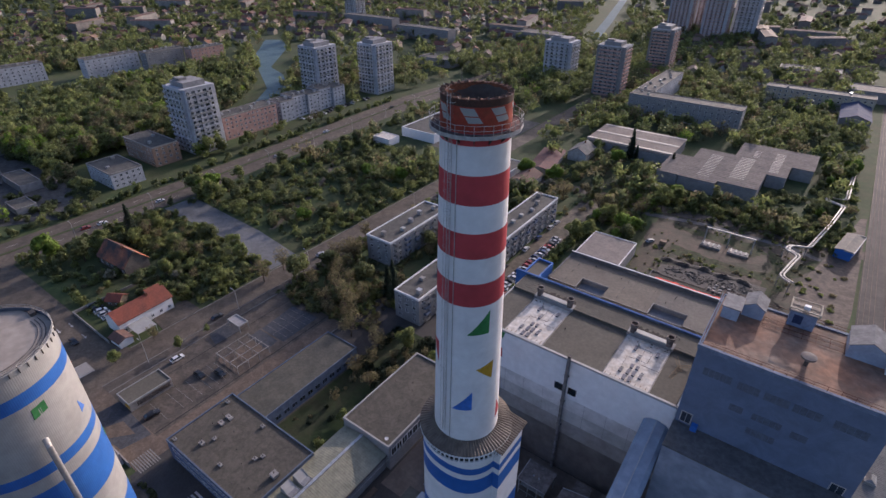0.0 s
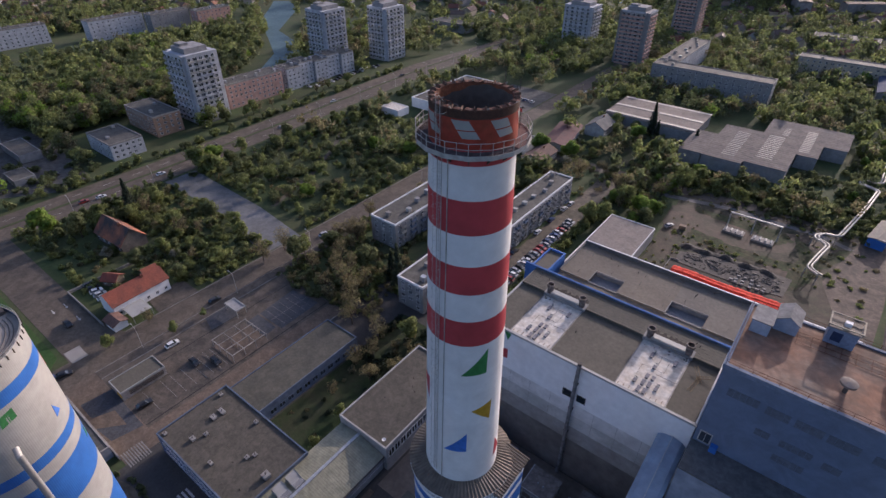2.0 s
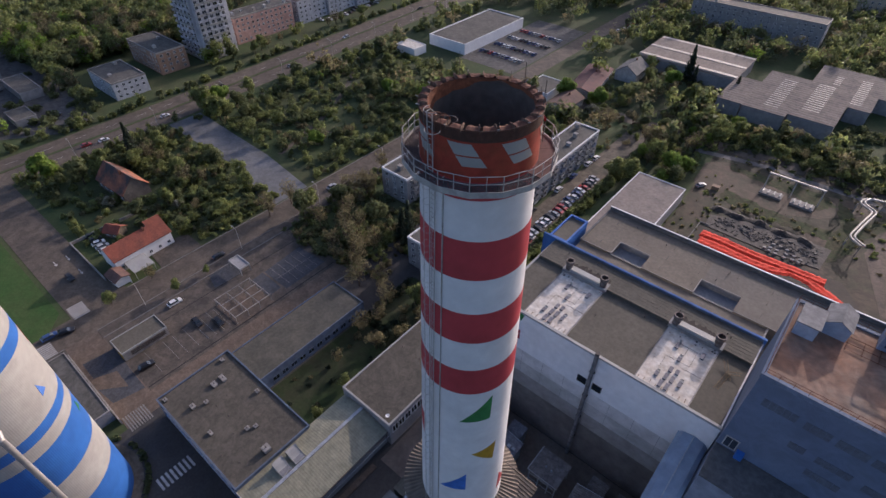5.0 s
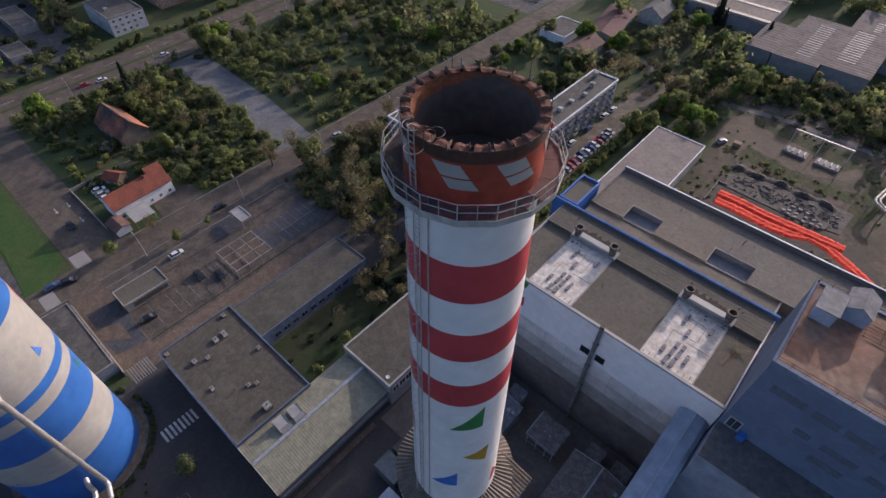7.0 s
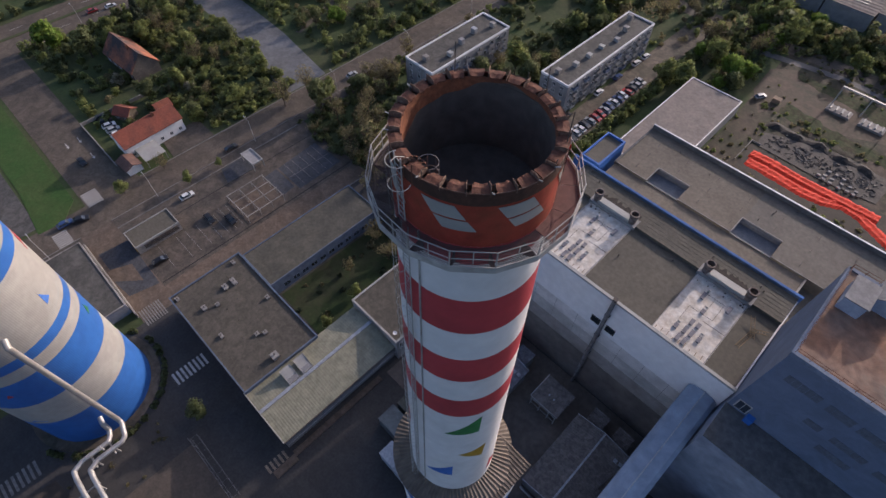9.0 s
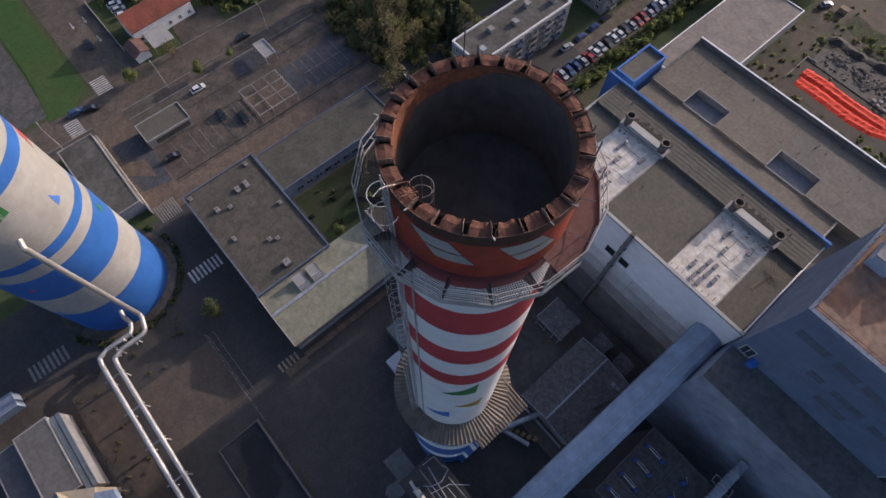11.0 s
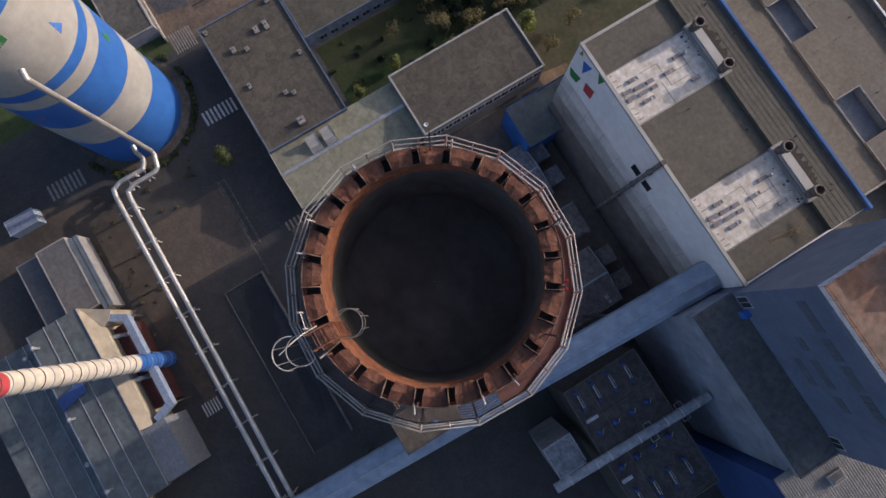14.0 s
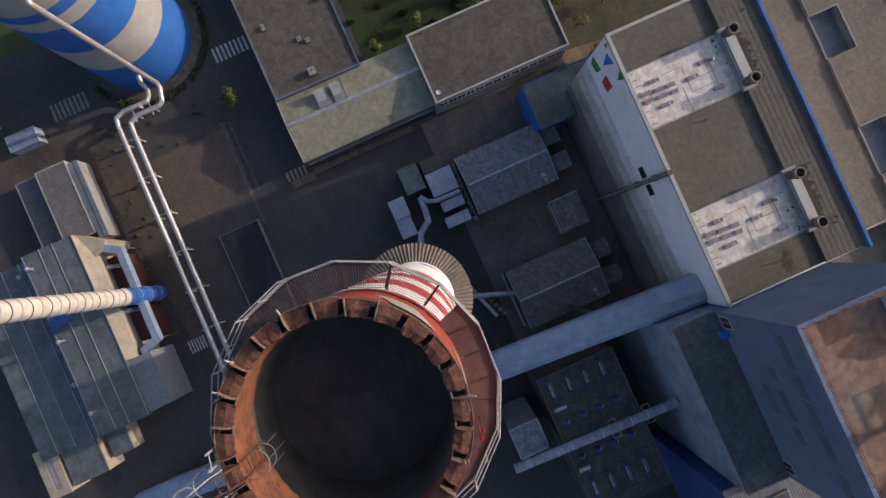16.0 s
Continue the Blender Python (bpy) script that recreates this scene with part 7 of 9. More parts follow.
for col, x, y, rz in (("white", -149.2, 56.2, 88), ("black", -137.0, 56.4, 0), ("black", -132.4, 60.6, 2), ("black", -133.4, 39.2, 84), ("black", -157.9, 76.6, 90), ("silver", -160, 128, 90), ("blue", -164, 26, 90), ("black", -185, 40, 2), ("black", -162.5, 30, 70),
                      ("red", -265.5, 79, 88), ("white", -263.9, 86, 88), ("white", -264.8, 115, 88), ("black", -273.5, 150, 268), ("silver", -267, 190, 86), ("white", -277, 240, 268), ("black", -279, 310, 268)):
    car(col, x, y, rz)
for k in range(26):
    if RNG.random() < 0.85:
        car(RNG.choice(("white", "black", "silver", "silver", "blue", "black", "red")), -84.6 + RNG.uniform(-0.3, 0.3), 131 + k * 2.75, RNG.choice((0, 180)) + RNG.uniform(-3, 3))
for k in range(14):
    if RNG.random() < 0.7:
        car(RNG.choice(("white", "black", "silver", "blue")), -91.5 + RNG.uniform(-0.3, 0.3), 136 + k * 6, 90 + RNG.uniform(-3, 3))
for k in range(40):
    car(RNG.choice(("white", "black", "silver", "blue", "red")), -200 + (k % 10) * 3.0, 278 + (k // 10) * 14 + RNG.uniform(-0.5, 0.5), 90)
for k in range(16):
    car(RNG.choice(("white", "black", "silver")), -312 + RNG.uniform(-4, 4), 250 + k * 4.5, RNG.choice((0, 10, 180)))
for k in range(14):
    car(RNG.choice(("white", "black", "silver", "red")), -152 + RNG.uniform(-2, 2), 360 + k * 5, 88)

# ---- houses ----


def make_house(label, w, d, h, rise, roof, wall, chimney=True, group="village houses", glazed=True):
    """A gabled house, its ridge along x, with roof slabs that overhang, a chimney and windows."""
    r = thing("house", (0, 0, 0), label, "house", group)
    a, b = w / 2, d / 2
    part("wall", Shape().add([(-a, -b, -0.2), (a, -b, -0.2), (a, b, -0.2), (-a, b, -0.2), (-a, -b, h), (a, -b, h), (a, b, h), (-a, b, h), (-a, 0, h + rise), (a, 0, h + rise)], ((0, 1, 5, 4), (2, 3, 7, 6), (1, 2, 6, 9, 5), (3, 0, 4, 8, 7), (3, 2, 1, 0))), wall, r)
    for sg in (-1, 1):
        y0, y1 = sg * (b + 0.5), 0.0
        z0, z1 = h - 0.5 * rise / b, h + rise
        q = [(-a - 0.4, y0, z0 + 0.02), (a + 0.4, y0, z0 + 0.02), (a + 0.4, y1, z1 + 0.02), (-a - 0.4, y1, z1 + 0.02)]
        q += [(x, y, z + 0.22) for x, y, z in q]
        f = ((0, 1, 2, 3), (7, 6, 5, 4), (0, 4, 5, 1), (1, 5, 6, 2), (2, 6, 7, 3), (3, 7, 4, 0))
        part("roof", Shape().add(q, f), roof, r)
    if chimney:
        part("chimney", Shape().box(a * 0.3, -0.9, h + rise * 0.5, a * 0.3 + 0.7, -0.2, h + rise + 0.9), RUST, r)
    me = win_mesh(1.1, 1.2)
    for fl in range(max(1, int(h / 2.7)) if glazed else 0):
        for k in range(max(2, int(w / 3.2))):
            x = -a + w * (k + 0.5) / max(2, int(w / 3.2))
            part("window", me, None, r, at=pose(x, -b, 0.9 + fl * 2.7, 0, 0, 0))
            part("window", me, None, r, at=pose(x, b, 0.9 + fl * 2.7, 0, 0, 180))
    return r


main_house = make_house("white house with a red tiled roof by the street", 19.5, 8.6, 5.0, 3.0, TILE, WHITEWALL, group="roadside houses")
main_house.matrix_basis = pose(-180.2, 61.0, 0, 0, 0, 93)
porch = thing("house_canopy", (-172.6, 58.2, 0), "flat white canopy in front of the red-roofed house", "canopy")
part("canopy_sheet", Shape().box(-3.0, -4.4, 2.7, 4.4, 2.2, 2.85), SILOWHITE, porch)
for x, y in ((4.2, -4.2), (4.2, 2.0), (-2.8, -4.2), (-2.8, 2.0)):
    part("canopy_post", Shape().box(x - 0.08, y - 0.08, 0, x + 0.08, y + 0.08, 2.7), STEEL, porch)
ext = make_house("small tiled extension of the roadside house", 6, 4.4, 2.4, 0.9, mat("brown_tile", (0.150, 0.085, 0.065), (0.105, 0.066, 0.055), big=0.3, fine=2, bump=0.5), WHITEWALL, False, "roadside houses")
ext.matrix_basis = pose(-172.2, 50.0, 0, 0, 0, 3)
h2 = make_house("old house with a dark and orange tiled roof", 17, 9, 3.6, 4.6, mat("old_orange_tile", (0.34, 0.125, 0.062), (0.060, 0.050, 0.048), big=0.10, fine=2.0, bump=0.5, stain=0.4), mat("old_brown_render", (0.150, 0.130, 0.112), (0.105, 0.092, 0.082), big=0.3), group="roadside houses")
h2.matrix_basis = pose(-220.5, 75, 0, 0, 0, 4) @ Matrix.Scale(1.12, 4)
h3 = make_house("small shed with an orange tiled roof", 5.5, 4.5, 2.4, 1.5, TILE, SOIL, False, "roadside houses")
h3.matrix_basis = pose(-196, 60, 0, 0, 0, 30)
h4 = make_house("small shed with a red tiled roof", 5, 4, 2.2, 1.2, TILE, CONCRETE, False, "roadside houses")
h4.matrix_basis = pose(-190.5, 70.5, 0, 0, 0, 90)
fence2 = thing("garden_wall", (-188, 50, 0), "low garden wall in front of the house", "wall")
part("wall_run", Shape().box(-14, -3.2, 0, 13, -2.9, 1.2).box(-14, -2.9, 0, -13.7, 20, 1.2), CONCRETE, fence2)
for k in range(5):
    car(RNG.choice(("silver", "white", "black")), -201 + k * 2.9, 53.5, 80)
HOUSEWALL = mat("grey_white_render", (0.40, 0.385, 0.36), (0.29, 0.28, 0.265), big=0.2, fine=0.7, bump=0.06)
for label, at, w, d, h, rise, m in (
        ("pale house with a brown tiled roof", pose(-126, 246, 0, 0, 0, 90), 18, 11, 3.8, 2.4, mat("brown_tile", (0.150, 0.085, 0.065), (0.105, 0.066, 0.055), big=0.3, fine=2, bump=0.5)),
        ("long low house with a dull red roof", pose(-129, 278, 0, 0, 0, 101), 35, 13, 3.4, 1.8, mat("dull_red_tile", (0.150, 0.070, 0.062), (0.098, 0.056, 0.056), big=0.3, fine=2, bump=0.5)),
        ("white gabled house with a slate roof", pose(-117.5, 301, 0, 0, 0, 92), 16, 11.5, 5.0, 3.6, ROOFDARK)):
    make_house(label, w, d, h, rise, m, HOUSEWALL, True, "houses by the street").matrix_basis = at
for k in range(9):
    car(RNG.choice(("silver", "white", "black", "blue")), RNG.uniform(-400, -300), RNG.uniform(64, 88), RNG.uniform(0, 180))
for x, y, w, dd, h in ((-345, 82, 26, 10, 4.5), (-312, 70, 14, 9, 3.6), (-378, 74, 18, 12, 5)):
    flat_building("lot_shed", "low shed on the asphalt lot", x - w / 2, y - dd / 2, x + w / 2, y + dd / 2, h, GREYWALL, ROOFTAR, 0.2, GREYWALL, 0.25, group="lot sheds")
flat_building("low_shop", "low shop with pale flat roof and white edge", -150, 246, -136, 264, 4.2, WHITEWALL, ROOFTAR, 0.3, WHITEPAINT, 0.4)

# ---- housing blocks ----
BLOCKWALL = mat("block_render", (0.270, 0.262, 0.258), (0.195, 0.190, 0.188), big=0.15, fine=0.6, bump=0.05, stain=0.9)
TOWERWALL = mat("tower_render", (0.47, 0.475, 0.50), (0.36, 0.365, 0.385), big=0.08, fine=0.4, bump=0.0, stain=0.8)
PINKWALL = mat("pink_render", (0.46, 0.285, 0.235), (0.38, 0.24, 0.205), big=0.1, fine=0.5, bump=0.0)


def block(label, x0, y0, x1, y1, h, wall, floors, faces, rooftop=True, name="housing_block", group="housing blocks", wn=3.4, roof=None):
    r = flat_building(name, label, x0, y0, x1, y1, h, wall, roof or ROOFTAR, 0.5, WHITEPAINT if -150 < x0 < -90 and y0 < 220 else CONCRETE, 0.35, "housing block", 0.0, group)
    dz = (h - 1.4) / floors
    for f in faces:
        u0, u1 = (x0, x1) if f[1] == "y" else (y0, y1)
        at = {"-y": y0, "+y": y1, "-x": x0, "+x": x1}[f]
        windows(r, f, u0 + 0.6, u1 - 0.6, at, 1.2, dz, floors, max(2, int((u1 - u0) / wn)), 1.5, 1.4, skip=0.08)
    if rooftop:
        n = max(2, int((y1 - y0) / 7))
        for k in range(n):
            x, y = RNG.uniform(x0 + 2.5, x1 - 2.5), y0 + (y1 - y0) * (k + 0.5) / n
            wpart("roof_box", Shape().box(x - 0.9, y - 0.8, h - 0.5, x + 0.9, y + 0.8, h + RNG.uniform(0.5, 1.6)), RNG.choice((GALV, SILOWHITE, CONCRETE, GREYWALL)), r)
    return r


def balconies(r, x, y0, y1, floors, n, dz):
    """Loggia boxes down the +x face of a block."""
    o = r.location
    for k in range(n):
        y = y0 + (y1 - y0) * (k + 0.5) / n
        for f in range(floors):
            z = 0.9 + f * dz
            s = Shape().box(0, -1.3, 0, 1.0, 1.3, 0.12).box(0.92, -1.3, 0.12, 1.0, 1.3, 1.0).box(0, -1.3, 0.12, 0.92, -1.22, 1.0).box(0, 1.22, 0.12, 0.92, 1.3, 1.0)
            part("balcony", s, RNG.choice((BLOCKWALL, CONCRETE, GREYWALL, SILOWHITE, SLATEBLUE)), r, at=pose(x - o.x, y - o.y, z))


b1 = block("four-storey grey housing block with a cluttered flat roof", -142.5, 139, -129.5, 178, 11.6, BLOCKWALL, 4, ("-y", "+x"))
b2 = block("four-storey grey housing block with a cluttered flat roof", -107.5, 116, -96.5, 152, 11.6, BLOCKWALL, 4, ("-y", "+x"))
b3 = block("four-storey grey housing block with white roof edge", -105.0, 166, -93.8, 217.5, 11.6, BLOCKWALL, 4, ("-y", "+x"))
balconies(b1, -129.5, 140, 177, 4, 6, 2.55)
balconies(b2, -96.5, 117, 151, 4, 6, 2.55)
balconies(b3, -93.8, 167, 216.5, 4, 8, 2.55)
block("five-storey pink housing block by the main road", -330, 190, -317, 232, 15.5, PINKWALL, 5, ("-y", "+x"))
for k in range(5):
    block("pale stepped housing block by the main road", -330 - (k % 2) * 2.5, 236 + k * 12.6, -317 - (k % 2) * 2.0, 248 + k * 12.6, 15.0 + (k % 2), TOWERWALL, 5, ("-y", "+x"))
block("long housing block above trees", -127, 405, -50, 419, 15.5, BLOCKWALL, 5, ("-y", "+x"), wn=4.0)
block("long housing block above trees", -128, 424, -114, 500, 15.0, TOWERWALL, 5, ("-y", "+x"), wn=5.0)
block("long pale housing block among houses", -50, 500, 22, 513, 13.5, mat("cream_render", (0.42, 0.36, 0.27), (0.33, 0.28, 0.22)), 4, ("-y",), wn=4.0)
block("long housing block behind the woods", -575, 213, -562, 262, 17.5, TOWERWALL, 5, ("-y", "+x"), wn=4.5)
block("long housing block behind the woods", -560, 262, -547, 300, 17.5, BLOCKWALL, 5, ("-y", "+x"), wn=4.5)
block("long housing block behind the woods", -545, 300, -532, 336, 17.0, PINKWALL, 5, ("-y", "+x"), wn=4.5)
block("long housing block behind the woods", -605, 140, -592, 190, 16, TOWERWALL, 5, ("-y", "+x"), wn=4.5)
block("low pale housing block beside the road", -325, 108, -298, 125, 9.0, TOWERWALL, 3, ("-y", "+x"))
block("brown rendered housing block beside the road", -343, 138, -310, 154, 12, mat("brown_render", (0.29, 0.19, 0.13), (0.22, 0.15, 0.11)), 4, ("-y", "+x"))


def tower(label, cx, cy, w, d, floors, wall, stripes=False):
    """A tower block: recessed corner bays, balcony bands, windows and a stepped plant room."""
    h = floors * 2.9 + 1.5
    r = thing("tower_block", (cx, cy, 0), label, "tower block", "tower blocks")
    a, b = w / 2, d / 2
    part("wall", Shape().prism([(-a + 3, -b), (a - 3, -b), (a - 3, -b + 1.5), (a, -b + 1.5), (a, b - 3), (a - 2, b - 3), (a - 2, b), (-a + 3, b), (-a, b - 3), (-a, -b + 3), (-a + 3, -b + 3)], -0.3, h), wall, r)
    part("plant_room", Shape().prism([(-a + 5, -b + 4), (a - 5, -b + 4), (a - 5, b - 4), (-a + 5, b - 4)], h, h + 3.0).box(-a + 6, -b + 6, h + 3.0, 0, 0, h + 4.4), GREYWALL, r)
    part("parapet", Shape().box(-a + 3, -b - 0.15, h - 0.4, a - 3, -b + 0.2, h + 0.7).box(a - 0.2, -b + 1.5, h - 0.4, a + 0.15, b - 3, h + 0.7), TOWERWALL, r)
    for f in range(floors):
        z = 1.6 + f * 2.9
        for k in range(5):
            u = -a + 4.2 + (w - 8.4) * k / 4
            part("window", win_mesh(2.7 if k % 2 else 1.9, 1.7), None, r, at=pose(u, -b, z, 0, 0, 0))
            u = -b + 3.0 + (d - 7.5) * k / 4
            part("window", win_mesh(2.7 if k % 2 else 1.9, 1.7), None, r, at=pose(a, u, z, 0, 0, 90))
        for side in (0, 1):
            us = ((-a + 4.6, 1.5), (0, 2.6), (a - 4.6, 1.5)) if side == 0 else ((-b + 3.6, 1.5), (-1.0, 2.6), (b - 5.2, 1.5))
            comb = [q for u, hw in us for q in ((u - hw, 0.12), (u - hw, 0.95), (u + hw, 0.95), (u + hw, 0.12))]
            comb = [(us[0][0] - us[0][1], 0.0)] + comb + [(us[2][0] + us[2][1], 0.0)]
            comb = [(u, -b - v) for u, v in comb][::-1] if side == 0 else [(a + v, u) for u, v in comb]
            part("balcony", Shape().prism(comb if side else comb[::-1], z - 0.9, z + 0.12), (SILOWHITE, TOWERWALL)[f % 2] if not stripes else PINKWALL, r)
    return r


tower("pale twelve-storey tower block with many windows", -320, 174, 24, 22, 13, TOWERWALL)
tower("pale tower block near the river", -353, 306, 23, 24, 13, TOWERWALL)
tower("pale tower block near the river", -324, 343, 22, 24, 13, TOWERWALL)
tower("grey tower block among trees", -224, 492, 28, 22, 10, TOWERWALL)
tower("striped grey and pink tower block", -160, 452, 24, 20, 13, BLOCKWALL, True)
tower("striped tower block beyond the trees", -152, 562, 22, 24, 13, BLOCKWALL, True)
for x, y, n in ((-150, 770, 20), (-122, 800, 21), (-200, 800, 18), (-175, 835, 18)):
    tower("tall hazy tower block far off", x, y, 28, 24, n, TOWERWALL, n % 2 == 0)
tower("tower block far off", -640, 640, 24, 24, 12, TOWERWALL)
# ---- industrial halls beyond ----
ha = thing("striped_hall", (-96, 333, 0), "long hall with brown roof and pale roof-light strips", "building")
wpart("wall", Shape().box(-121, 316.4, -0.2, -70, 350.6, 6.6), BLOCKWALL, ha)
HALLROOF = mat("weathered_rib_roof", (0.205, 0.168, 0.138), (0.150, 0.124, 0.104), big=0.2, fine=1.0, bump=0.1)
PALELIGHT = mat("pale_roof_light", (0.50, 0.44, 0.36), (0.38, 0.335, 0.28), rough=0.6)
for y0, y1, za, zb in ((316.0, 317.4, 6.6, 6.8), (319.8, 332.0, 7.0, 7.3), (334.4, 347.6, 7.2, 7.5), (349.6, 351.0, 7.3, 7.3)):
    wpart("roof", ribbed(-121.6, y0, za, -69.4, y1, zb, 1.4, 0.06, along="y"), HALLROOF, ha)
for y0, y1 in ((317.4, 319.8), (332.0, 334.4), (347.6, 349.6)):
    wpart("roof_light_strip", Shape().box(-121.4, y0, 6.4, -69.6, y1, 7.55), PALELIGHT, ha)
hb2 = thing("ribbed_hall", (-35, 328, 0), "stepped hall with ribbed roof and rows of roof lights", "building")
for x0, y0, x1, y1 in ((-70, 290.5, -58.6, 322), (-58.6, 290, -39.6, 340), (-39.6, 294, -20.4, 366), (-20.4, 319, -10.8, 366), (-10.8, 338, 0.2, 366)):
    wpart("wall", Shape().box(x0 + 0.3, y0 + 0.4, -0.2, x1 - 0.3, y1 - 0.4, 7.1), BLOCKWALL, hb2)
    n = int((y1 - y0) / 2.5)
    d = (y1 - y0) / n
    for k in range(n):
        y = y0 + d * k
        prof = ((0, 7.2), (0.34, 7.22), (0.60, 7.40), (0.78, 7.42), (1.0, 7.2))
        s = Shape().add([(x, y + d * u, z) for u, z in prof for x in (x0, x1)], [(2 * i, 2 * i + 1, 2 * i + 3, 2 * i + 2) for i in range(4)] + [(0, 2, 4, 6, 8), (9, 7, 5, 3, 1)])
        wpart("roof_ridge", s, HALLROOF, hb2)
        for a, b, c0, c1 in ((-50.6, -44.4, 294, 332), (-36, -28.6, 300, 337), (-31, -28.0, 339, 352), (-20.2, -15.6, 321, 354)):
            if x0 <= a < x1 and c0 < y < c1:
                wpart("roof_light", Shape().box(a, y + d * 0.58, 7.38, b, y + d * 0.80, 7.52), PALELIGHT, hb2)
flat_building("supermarket", "wide flat-roofed hall with white edge beside its car park", -231, 266, -204, 326, 6.2, WHITEWALL, ROOFTAR, 0.5, WHITEPAINT, 0.5)
slab("market_car_park", rect(-204, 262, -168, 345), -0.2, 0.05, ASPHALT, "asphalt car park beside the wide hall", "car park")
flat_building("white_pavilion", "small white pavilion with a flat roof", -238, 245, -224, 255, 4.6, WHITEWALL, WHITEROOF, 0.3, WHITEPAINT, 0.3)
sol = make_house("barn with a blue panelled roof", 44, 18, 7.5, 3.2, mat("blue_panel_roof", (0.060, 0.075, 0.130), (0.10, 0.11, 0.16), rough=0.85, spec=0.1), BLOCKWALL, False, "far barns")
sol.matrix_basis = pose(12, 480, 0, 0, 0, 92)
bh = make_house("small blue hut with a pale roof beside the railway", 18.6, 6.2, 4.0, 0.6, mat("hut_roof", (0.26, 0.23, 0.18), (0.18, 0.165, 0.14)), BLUEWALL, False, "railway huts")
part("roof_edge", Shape().box(-9.6, -3.7, 4.05, 9.6, -3.45, 4.3).box(-9.7, -3.45, 4.1, -9.4, 0.0, 4.75).box(9.4, -3.45, 4.1, 9.7, 0.0, 4.75), SILOWHITE, bh, "pale edge boards")
bh.matrix_basis = pose(21.2, 266, 0, 0, 0, 79)
for x, y, w, d, h in ((-395, 40, 60, 26, 7), (-360, -20, 44, 30, 8), (-420, 95, 30, 18, 6), (-300, -60, 28, 60, 7), (-215, -10, 22, 18, 6), (30, 560, 60, 24, 9), (-30, 620, 50, 22, 8), (-330, 640, 70, 26, 10), (-440, 560, 80, 16, 15), (-560, 590, 90, 16, 15), (-340, 455, 40, 18, 8)):
    flat_building("far_hall", "flat-roofed hall among trees", x - w / 2, y - d / 2, x + w / 2, y + d / 2, h, BLOCKWALL, ROOFTAR, 0.4, CONCRETE, 0.4, group="far halls")

# ---- works yard ----
rackf = thing("pipe_rack", (-21.5, 238, 0), "tall grey pipe rack frame over low tanks", "pipe rack")
for x in (-29.5, -20, -10.5):
    part("rack_post", Shape().box(x + 20 - 0.2, -0.2, 0, x + 20 + 0.2, 0.2, 7.3), STEEL, rackf)
part("rack_beam", Shape().box(-9.8, -0.3, 7.0, 9.8, 0.3, 7.5), STEEL, rackf)
for x in (-26, -15):
    part("tank_bed", Shape().box(x + 20 - 4, -5, 0, x + 20 + 4, -1, 0.8), CONCRETE, rackf)
    for k in range(4):
        part("tank", Shape().tube((x + 20 - 3 + k * 2, -4.6, 1.3), (x + 20 - 3 + k * 2, -1.4, 1.0), 0.3, 8), STEEL, rackf)
loop = thing("steam_pipeline", (6, 270, 0), "silver steam pipeline with expansion loops on posts", "pipeline")
base = [(4.4, 216), (0.2, 219), (2.4, 231.5), (4.2, 240), (-1.1, 243.5), (0.8, 248.5), (6.6, 249.5), (12.6, 282), (15.9, 305), (8.4, 308.5), (9.0, 313), (16.4, 314), (17.6, 354)]
for e in (0.0, 1.3):
    s = Shape()
    raw = [Vector((x + e * 0.9, y + e * 0.5, 4.4)) for x, y in base]
    pts = [raw[0]]
    for a, b, c in zip(raw, raw[1:], raw[2:]):
        u, v = b + (a - b).normalized() * min(2.2, (a - b).length * 0.45), b + (c - b).normalized() * min(2.2, (c - b).length * 0.45)
        pts += [u.lerp(b, k / 5).lerp(b.lerp(v, k / 5), k / 5) for k in range(6)]
    pts.append(raw[-1])
    for a, b in zip(pts, pts[1:]):
        s.tube(a, b, 0.38, 10)
    wpart("pipe", s, mat("beige_insulation", (0.48, 0.43, 0.36), (0.37, 0.33, 0.28), rough=0.45), loop, smooth=True)
for x, y in base:
    wpart("pipe_post", Shape().box(x - 0.2, y - 0.2, 0, x + 0.2, y + 0.2, 3.9), CONCRETE, loop)
bar = thing("barrier_netting", (-26, 196, 0), "long flattened runs of orange barrier netting", "barrier netting")
for run, hw, z1 in ((((-39.4, 194.6), (-33, 195.0), (-23, 194.5), (-14.2, 194.7), (-6, 195.1), (0.4, 195.2)), 2.2, 0.50), (((-38.8, 190.6), (-30.4, 190.6), (-21, 190.0), (-14.5, 190.8), (-9.4, 193.6), (-4.5, 192.9), (4.2, 188.6), (11.5, 184)), 2.2, 0.34)):
    p, f = [], []
    for (xa, ya2), (xb, yb2) in zip(run, run[1:]):
        for i in range(12):
            u = i / 12
            u = u * u * (3 - 2 * u) * 0.4 + u * 0.6
            x, y = xa + (xb - xa) * u, ya2 + (yb2 - ya2) * u
            for z, dy in ((0.05, -hw + RNG.uniform(-0.3, 0.25)), (z1 + RNG.uniform(-0.1, 0.12), -hw * 0.45), (z1 - 0.12 + RNG.uniform(-0.1, 0.1), 0.0), (z1 + RNG.uniform(-0.1, 0.12), hw * 0.5), (0.05, hw + RNG.uniform(-0.25, 0.3))):
                p.append((x, y + dy, z))
    for i in range(len(p) // 5 - 1):
        for k in range(4):
            f.append((5 * i + k, 5 * i + 5 + k, 5 * i + 6 + k, 5 * i + 1 + k))
    wpart("netting", Shape().add(p, f), PLASTIC, bar)
